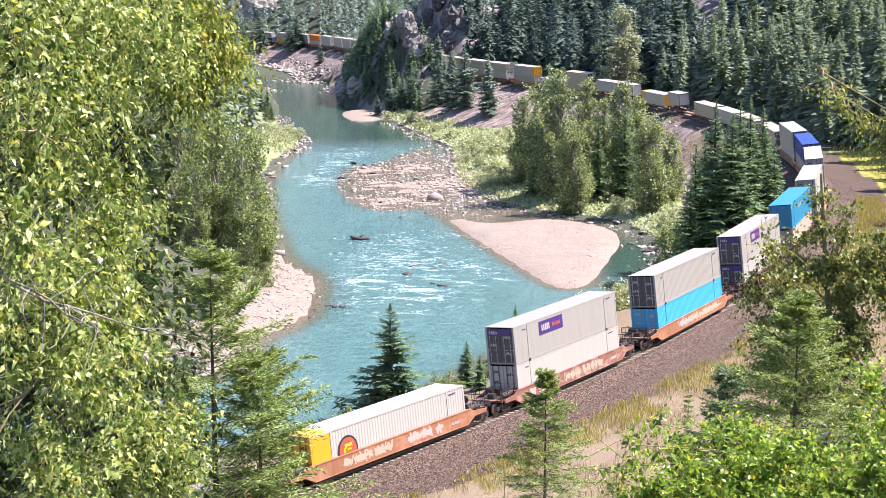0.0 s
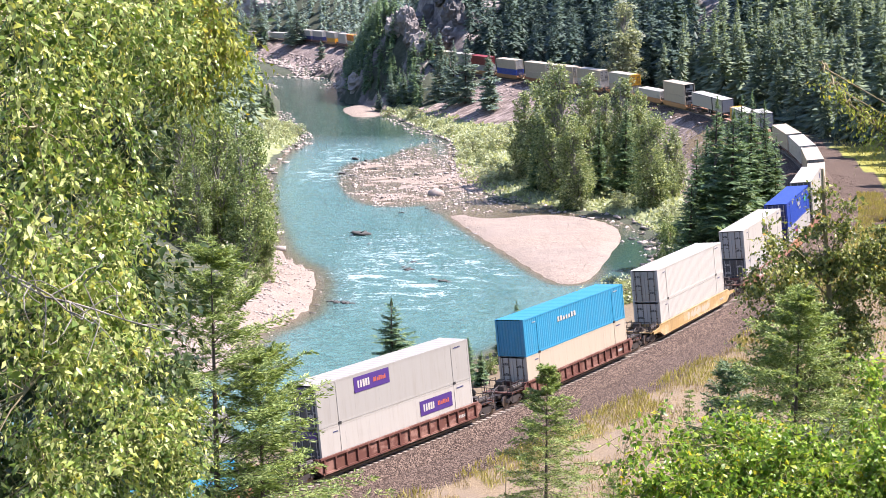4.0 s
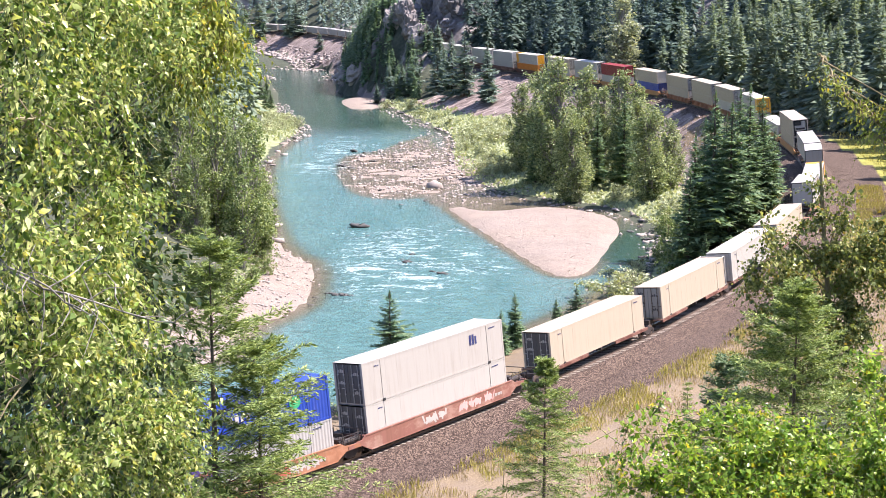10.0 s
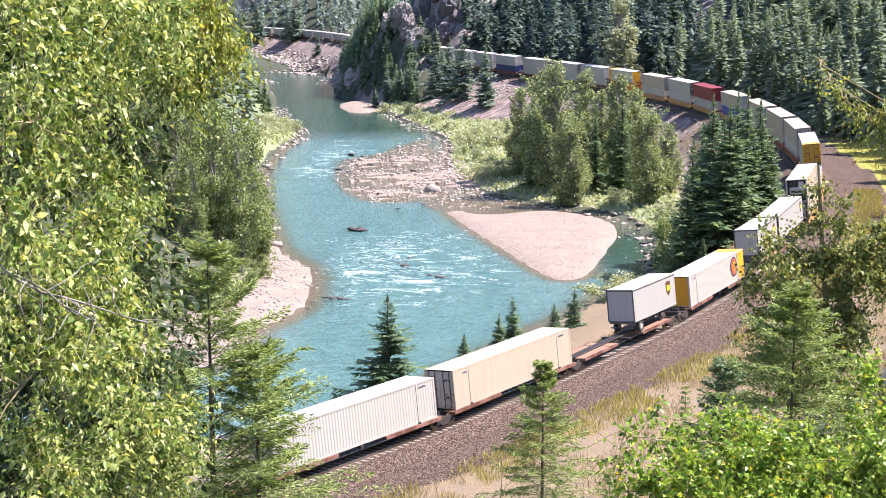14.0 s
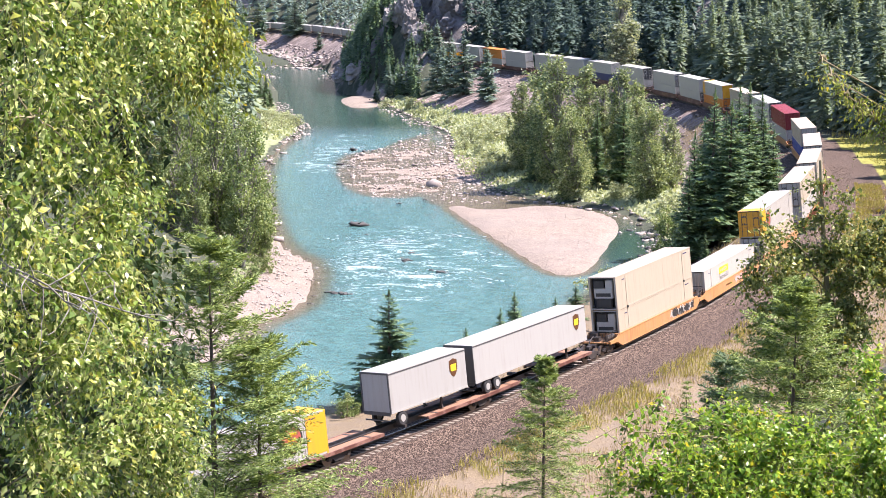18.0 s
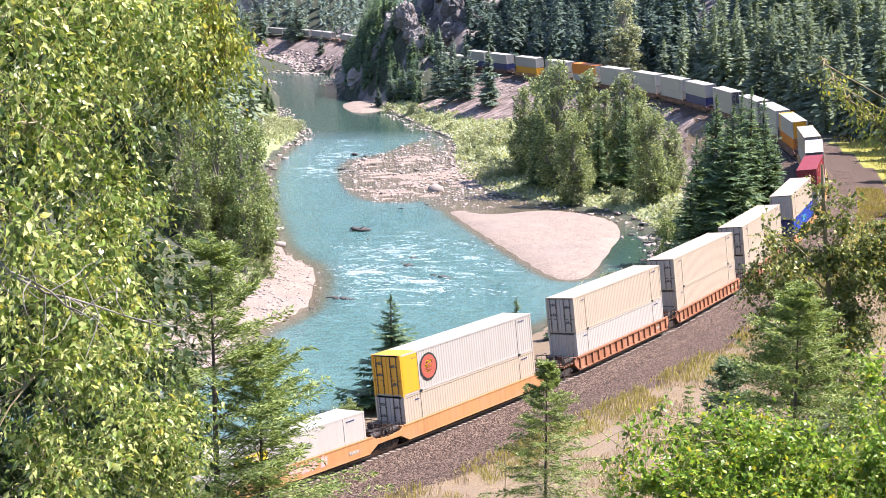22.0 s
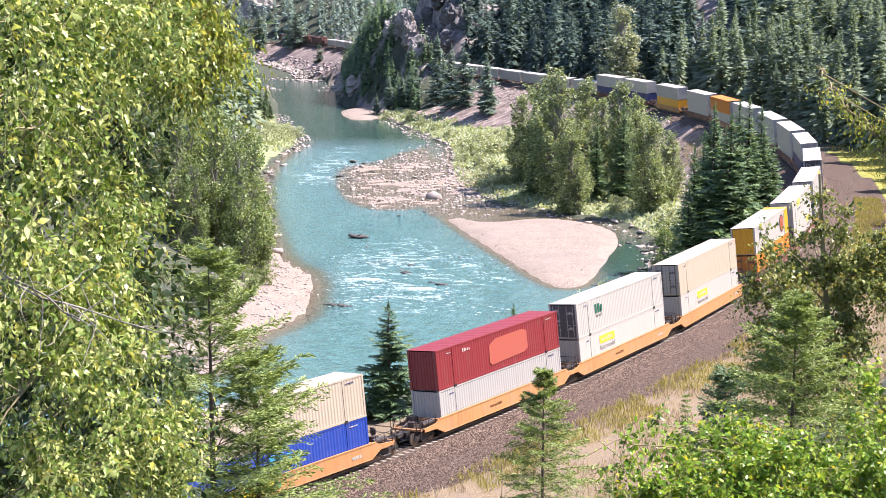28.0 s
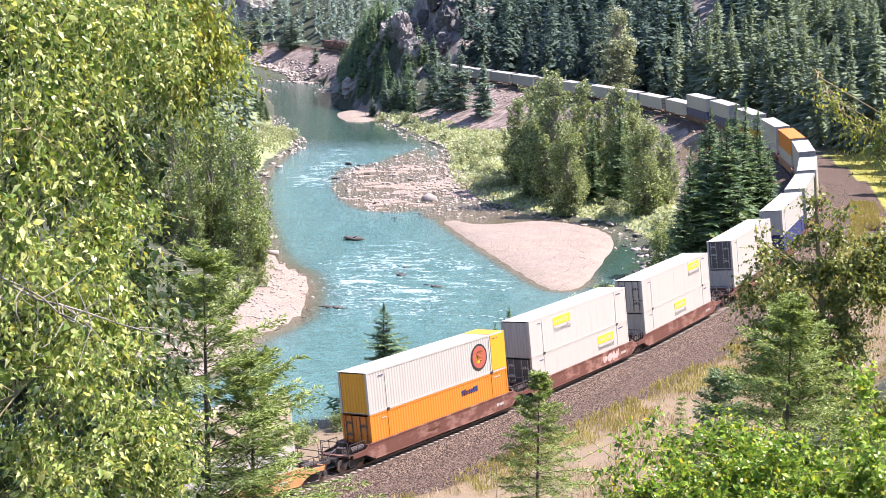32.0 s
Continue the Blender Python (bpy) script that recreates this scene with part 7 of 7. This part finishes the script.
def road_trailer(length, label, z_floor=1.95, high=2.85):
    """A road trailer: box, roof rail, rear frame, axles, landing legs."""
    e = tagged(new("road_trailer"), label, "trailer", "trailers on the train")
    h = length / 2
    b = Soup().box(-h, -1.29, z_floor - 0.95, h, 1.29, z_floor - 0.95 + high, 0.03).mesh("body", PAINT["silver"])
    part("body", b, e)
    top = z_floor - 0.95 + high
    part("roof", Soup().box(-h + 0.02, -1.27, top, h - 0.02, 1.27, top + 0.02).mesh("roof", PAINT["white"]), e)
    part("top_rail", Soup().box(-h, -1.31, top - 0.14, h, -1.29, top - 0.05).box(-h, 1.29, top - 0.14, h, 1.31, top - 0.05).mesh("top_rail", PAINT["doors"]), e)
    part("bottom_rail", Soup().box(-h, -1.31, z_floor - 0.95, h, -1.29, z_floor - 0.8).box(-h, 1.29, z_floor - 0.95, h, 1.31, z_floor - 0.8).mesh("bottom_rail", PAINT["silver"]), e)
    part("rear_door", Soup().box(-h - 0.03, -1.2, z_floor - 0.85, -h, 1.2, top - 0.1).mesh("rear_door", PAINT["silver" if length < 10 else "doors"]), e)
    fr = Soup()
    for y0, y1 in ((-1.3, -1.19), (1.19, 1.3)):
        fr.box(-h - 0.06, y0, z_floor - 0.95, -h - 0.0, y1, top + 0.01)
    fr.box(-h - 0.06, -1.19, top - 0.12, -h, 1.19, top + 0.01).box(-h - 0.06, -1.19, z_floor - 1.1, -h, 1.19, z_floor - 0.84).box(-h - 0.08, -1.1, z_floor - 1.5, -h - 0.02, 1.1, z_floor - 1.4)
    part("rear_frame", fr.mesh("rear_frame", PAINT["doors"]), e, "dark frame round the rear door")
    under = Soup().box(-h + 0.3, -0.5, z_floor - 1.2, h - 0.4, 0.5, z_floor - 0.95)
    part("underframe", under.mesh("underframe", DARKSTEEL), e)
    wheel = kept("road_wheel", lambda: wheel_shape())
    for x in ((-h + 1.6, -h + 2.85) if length > 10 else (-h + 1.2,)):
        for sg in (-1, 1):
            w = part("tyre", wheel, e, "black tyre", Matrix.Translation((x, sg * 1.1, 0.46)))
            part("rim", kept("rim", lambda: Soup().tube((0, -0.17, 0), (0, 0.17, 0), 0.26, n=14).mesh("rim", PAINT["silver"])), w)
    for sg in (-1, 1):
        part("landing_leg", kept("leg", lambda: Soup().box(-0.07, -0.07, -0.45, 0.07, 0.07, 0.4).box(-0.15, -0.15, -0.5, 0.15, 0.15, -0.44).mesh("landing_leg", DARKSTEEL)), e, "", Matrix.Translation((h - 2.6, sg * 0.8, 0.55)))
    a = [(-0.45, 0.55), (0, 0.68), (0.45, 0.55), (0.45, -0.15), (0.25, -0.5), (0, -0.68), (-0.25, -0.5), (-0.45, -0.15)]
    em = part("emblem", Soup().prism(a, -0.006, 0.006).mesh("emblem", PAINT["brownlogo"]), e, "brown and gold shield emblem", Matrix.Translation((h - 1.5, -1.302, z_floor - 0.95 + high * 0.62)))
    part("emblem_field", Soup().box(-0.3, -0.014, -0.22, 0.3, -0.006, 0.26, 0.0).mesh("emblem_field", PAINT["lemon"]), em)
    return e


def wheel_shape():
    s, n = Soup(), 18
    prof = [(0.3, -0.16), (0.46, -0.16), (0.5, -0.1), (0.5, 0.1), (0.46, 0.16), (0.3, 0.16)]
    vs = [(r * math.cos(k * 2 * math.pi / n), y, r * math.sin(k * 2 * math.pi / n)) for r, y in prof for k in range(n)]
    fs = [(j * n + i, j * n + (i + 1) % n, (j + 1) * n + (i + 1) % n, (j + 1) * n + i) for j in range(len(prof) - 1) for i in range(n)]
    return s.add(vs, fs).mesh("tyre", RUBBER)


# ---- the consist, from the head of what is seen to the pushing engine ----
B = freight_box
well_car(-23.4, "rust")
stack(-23.4, B("white", True, "white ribbed freight container"))
well_car(0.0, "rust", tag=(("cream", -2.5, 5.0), ("pink", 3.5, 4.0)))
stack(0.0, B("white", True, "white ribbed container with a yellow end and round emblem", "doors", "yellow", [("round", -4.6, 1.25)], tips=("yellow", "")))
well_car(23.0, "salmon", tag=(("cream", 2.0, 6.0), ("pink", -4.5, 3.5)))
stack(23.0, B("white", False, "white plate-sided container", "doors", "pearl"), B("grey", False, "grey container with a purple panel", "doors", "doors", [("purple", -2.6, 2.1)]))
well_car(47.0, "rust", tag=(("cream", 2.6, 6.5), ("grey", 4.6, 3.0), ("silver", -2.0, 3.0)))
stack(47.0, B("sky", True, "bright blue ribbed container", "doors", "sky"), B("grey", True, "grey ribbed container with dark doors", "doors", "doors"))
well_car(70.4, "brown", True)
stack(70.4, B("pearl", False, "pale grey container with a purple panel", "doors", "doors", [("purple", 3.9, 1.95)]), B("grey", False, "grey container with a purple panel and dark doors", "doors", "doors", [("purple", -2.6, 2.15)]))
well_car(93.8, "brown", True)
stack(93.8, B("cream", False, "cream plate-sided container", "doors", "pearl"), B("cyan", True, "teal-blue ribbed container with a white mark", "front", "cyan", [("bars", -1.5, 2.0, "white", 3.0, 0.4, 7)]))
well_car(116.9, "ochre", tag=(("cream", 0.5, 5.0),))
stack(116.9, B("white", True, "white ribbed container", "doors", "silver"), B("white", True, "white ribbed container with grey doors", "doors", "grey"))
well_car(140.4, "salmon", joint="first", tag=(("white", 0.0, 7.0), ("pink", 5.0, 3.0)))
stack(140.4, B("silver", True, "pale grey ribbed container", "doors", "doors"), B("pearl", False, "white container with a dark monogram", "doors", "silver", [("bars", 0.8, 1.9, "black", 2.0, 0.85, 3), ("bars", 0.8, 1.25, "yellow", 2.0, 0.2, 6)]))
well_car(160.0, "rust", joint=True, tag=(("cream", 1.5, 5.0), ("white", 4.8, 2.4), ("salmon", 3.3, 1.6)))
stack(160.0, B("silver", True, "light grey ribbed container with a purple panel", "doors", "doors", [("purple", -3.4, 1.9)]),
      B("blue", True, "deep blue ribbed container with white marks", "doors", "navy", [("bars", 0.4, 1.75, "white", 1.9, 0.5, 4), ("bars", 0.8, 1.2, "white", 1.4, 0.2, 6), ("leaf", 5.0, 1.7), ("bars", 3.6, 2.45, "white", 1.2, 0.3, 5)], tips=()))
well_car(179.4, "salmon", joint=True, tag=(("white", -1.0, 1.6), ("pink", 4.0, 4.0)))
stack(179.4, B("white", False, "white plate-sided container", "doors", "doors"), B("pearl", False, "white container with a small dark monogram", "doors", "doors", [("bars", 4.4, 2.1, "navy", 1.0, 0.75, 3)]))


def on_spine(s_lead, ob, length=LENGTH, s_mid=None, z=0.97):
    """A box or trailer on a spine wagon."""
    mid = s_lead + length / 2 if s_mid is None else s_mid
    rides(ob, mid, 18.2, z, s_lead + length / 2 - mid)


for i, m in enumerate((210.0, 230.0, 248.6, 266.9, 285.2, 306.8, 322.6, 338.9)):
    spine_car(m, last=i in (0, 5))
on_spine(201.9, B("cream", False, "cream container with dark barred doors", "doors", "doors"))
on_spine(221.9, B("cream", False, "cream container with a white end frame", "doors", "grey", frame_end=True))
on_spine(240.5, B("white", True, "white ribbed container with a pale end wall", "front", "white"))
on_spine(258.8, B("cream", False, "pale cream container on a spine wagon", "doors", "pearl"))
on_spine(286.6, road_trailer(8.6, "short light grey road trailer with a shield emblem"), 8.6, 285.2)
on_spine(298.7, B("white", True, "white ribbed container with yellow ends and round emblem", "front", "yellow", [("round", 4.9, 1.6)], tips=("", "yellow")))
on_spine(321.3, road_trailer(8.6, "short light grey road trailer with a shield emblem"), 8.6, 322.6)
on_spine(330.8, road_trailer(16.15, "long pale grey road trailer with a shield emblem"))

well_car(352.6, "yellow", tag=(("white", 5.0, 4.8), ("black", 5.1, 4.6)))
stack(352.6, B("cream", False, "cream refrigerated container", "cooler", "white"), B("cream", False, "cream refrigerated container with a cooling unit", "cooler", "white"))
well_car(371.8, "yellow", tag=(("pink", 2.5, 3.0),), words=True)
stack(371.8, B("white", False, "white container with a yellow panel", "front", "pearl", [("lemon", -2.2, 2.15)]))
well_car(392.0, "yellow")
stack(392.0, B("cream", True, "cream ribbed container", "doors", "silver"), B("pearl", True, "white ribbed container with a yellow end and round emblem", "doors", "yellow", [("round", -5.0, 1.55)], tips=("yellow", "")))
for i, s in enumerate((414.6, 433.9, 453.5)):
    well_car(s, "rust", True, joint="first" if i == 0 else True)
    stack(s, B("white" if i == 0 else "cream", True, ("white" if i == 0 else "cream") + " ribbed container", "front", "pearl"), B("cream", True, "cream ribbed container with stained doors", "doors", "pearl"))
well_car(476.8, "yellow", tag=(("green", -3.5, 5.6), ("lemon", -3.3, 4.4)))
stack(476.8, B("blue", True, "faded blue ribbed container numbered 53", "front", "navy", [("fifty", 0, 0), ("bars", 0.5, 2.0, "sky", 3.0, 0.7, 4)]), B("cream", True, "cream ribbed container with rust streaks", "front", "pearl"))
well_car(500.7, "yellow", joint="first", words=True)
stack(500.7, B("silver", True, "white-grey ribbed container", "front", "silver"), B("red", True, "dark red ribbed container with a lighter patch", "front", "red", [("patch", 1.0, 1.5), ("bars", -4.4, 2.35, "pink", 1.0, 0.25, 5)]))
well_car(519.9, "yellow", joint=True, words=True)
stack(519.9, B("white", False, "white container with a yellow panel", "front", "pearl", [("lemon", -3.2, 2.15)]), B("white", True, "white ribbed container with dark green letters", "doors", "doors", [("bars", -4.2, 1.95, "darkgreen", 1.5, 0.75, 3), ("bars", -4.2, 1.35, "grey", 1.1, 0.18, 6)]))
well_car(540.0, "yellow", joint=True)
stack(540.0, B("white", False, "white container with a yellow panel", "front", "pearl", [("lemon", -2.4, 2.15)]), B("cream", False, "cream container with rusty doors", "doors", "grey"))
well_car(563.3, "brown", joint="first", words=True)
stack(563.3, B("orange", True, "orange ribbed container", "doors", "orange", [("bars", 3.3, 2.2, "navy", 2.0, 0.4, 7)]), B("white", True, "white ribbed container with yellow ends and round emblem", "front", "yellow", [("round", 4.7, 1.5)], tips=("", "yellow")))
well_car(582.9, "brown", joint=True, tag=(("pink", 4.5, 2.2),))
stack(582.9, B("white", False, "white container with a yellow panel", "doors", "doors", [("lemon", 4.0, 2.2)]), B("white", False, "white container with a pale yellow panel", "front", "silver", [("lemon", -3.0, 2.2)]))
well_car(602.4, "brown", joint=True)
stack(602.4, B("white", False, "white container with a yellow panel", "front", "pearl", [("lemon", 0.3, 2.2)]), B("white", False, "white container with a yellow panel", "doors", "pearl", [("lemon", 4.2, 2.3)]))
well_car(626.0, "brown", words=True)
stack(626.0, B("white", False, "white container with a yellow panel", "front", "silver", [("lemon", 3.4, 2.1)]), B("white", False, "white container with black barred doors", "doors", "doors"))
for i, (s, low, high_, car) in enumerate(((648.6, "navy", "white", "brown"), (668.2, "white", "white", "brown"), (687.8, "white", "white", "brown"), (711.2, "white", "white", "brown"), (730.8, "white", "orange", "rust"),
                                          (750.4, "white", "white", "brown"), (773.8, "yellow", "pearl", "yellow"), (797.2, "navy", "white", "brown"), (816.8, "navy", "white", "brown"))):
    well_car(s, car)
    stack(s, B(low, False, low + " container in the lower tier", "front"), B(high_, i % 2 == 0, high_.replace("pearl", "off-white") + " container in the upper tier", "front", "silver"))
_far = random.Random(3)
s = 842.0
for i in range(20):
    spine_car(s, last=i % 5 == 0)
    if i != 13:
        c = _far.choice(("white", "white", "grey", "pearl", "silver"))
        on_spine(s - LENGTH / 2, B(c, _far.random() < 0.4, c.replace("pearl", "off-white") + " single container on a spine wagon", "doors", "grey"))
    s += 18.3 if i % 5 else 19.6


def engine(s_mid):
    """The engine that pushes: frame, hood, cab, tank, trucks, rails."""
    e = tagged(new("diesel_locomotive"), "weathered dark red-brown diesel locomotive pushing the train", "locomotive")
    part("frame", Soup().box(-11, -1.5, 1.1, 11, 1.5, 1.6, 0.1).mesh("frame", DARKSTEEL), e)
    part("hood", Soup().box(-5.5, -0.95, 1.6, 10.5, 0.95, 4.3, 0.15).mesh("hood", COACH["brown"]), e)
    part("radiator", Soup().box(6.5, -1.45, 3.5, 10.3, 1.45, 4.6, 0.1).mesh("radiator", PAINT["black"]), e)
    cab = part("cab", Soup().box(-8.6, -1.5, 1.6, -5.6, 1.5, 4.7, 0.15).mesh("cab", COACH["brown"]), e)
    part("nose", Soup().box(-10.4, -0.9, 1.6, -8.6, 0.9, 3.1, 0.25).mesh("nose", COACH["brown"]), e)
    for sg in (-1, 1):
        part("cab_window", Soup().box(-7.9, sg * 1.505 - 0.01, 3.4, -6.4, sg * 1.505 + 0.01, 4.2).mesh("cab_window", PAINT["black"]), cab)
    part("fuel_tank", Soup().box(-3.5, -1.3, 0.4, 3.5, 1.3, 1.1, 0.2).mesh("fuel_tank", DARKSTEEL), e)
    add_truck(e, -7.5)
    add_truck(e, 7.5)
    rl = Soup()
    for sg in (-1, 1):
        rl.tube((-10.5, sg * 1.45, 2.6), (10.8, sg * 1.45, 2.6), 0.025, n=4)
        for k in range(9):
            rl.tube((-10.5 + k * 2.65, sg * 1.45, 1.6), (-10.5 + k * 2.65, sg * 1.45, 2.6), 0.02, n=4)
    part("handrail", rl.mesh("handrail", DARKSTEEL), e)
    rides(e, s_mid, 15)


for s in (1221.0, 1243.5, 1266.0):
    engine(s)


def motions():
    poses = {}
    for ob, s_mid, span, z, dx in MOVERS:
        rows = []
        for t in TIMES:
            k = (s_mid, span, t)
            if k not in poses:
                poses[k] = car_pose(s_mid, span, t)
            rows.append((t, poses[k] @ Matrix.Translation((dx, 0, z))))
        walk(ob, rows)
    for ob, x, y, v, w, a in FOAM_DRIFT:
        rows = []
        for t in range(0, 33, 4):
            rows.append((float(t), pose(x + w * t + 0.35 * math.sin(0.5 * t + a), y - v * t, 0.05 + 0.015 * math.sin(t + a), 0, 0, 4 * math.sin(0.3 * t + a))))
        walk(ob, rows)


motions()
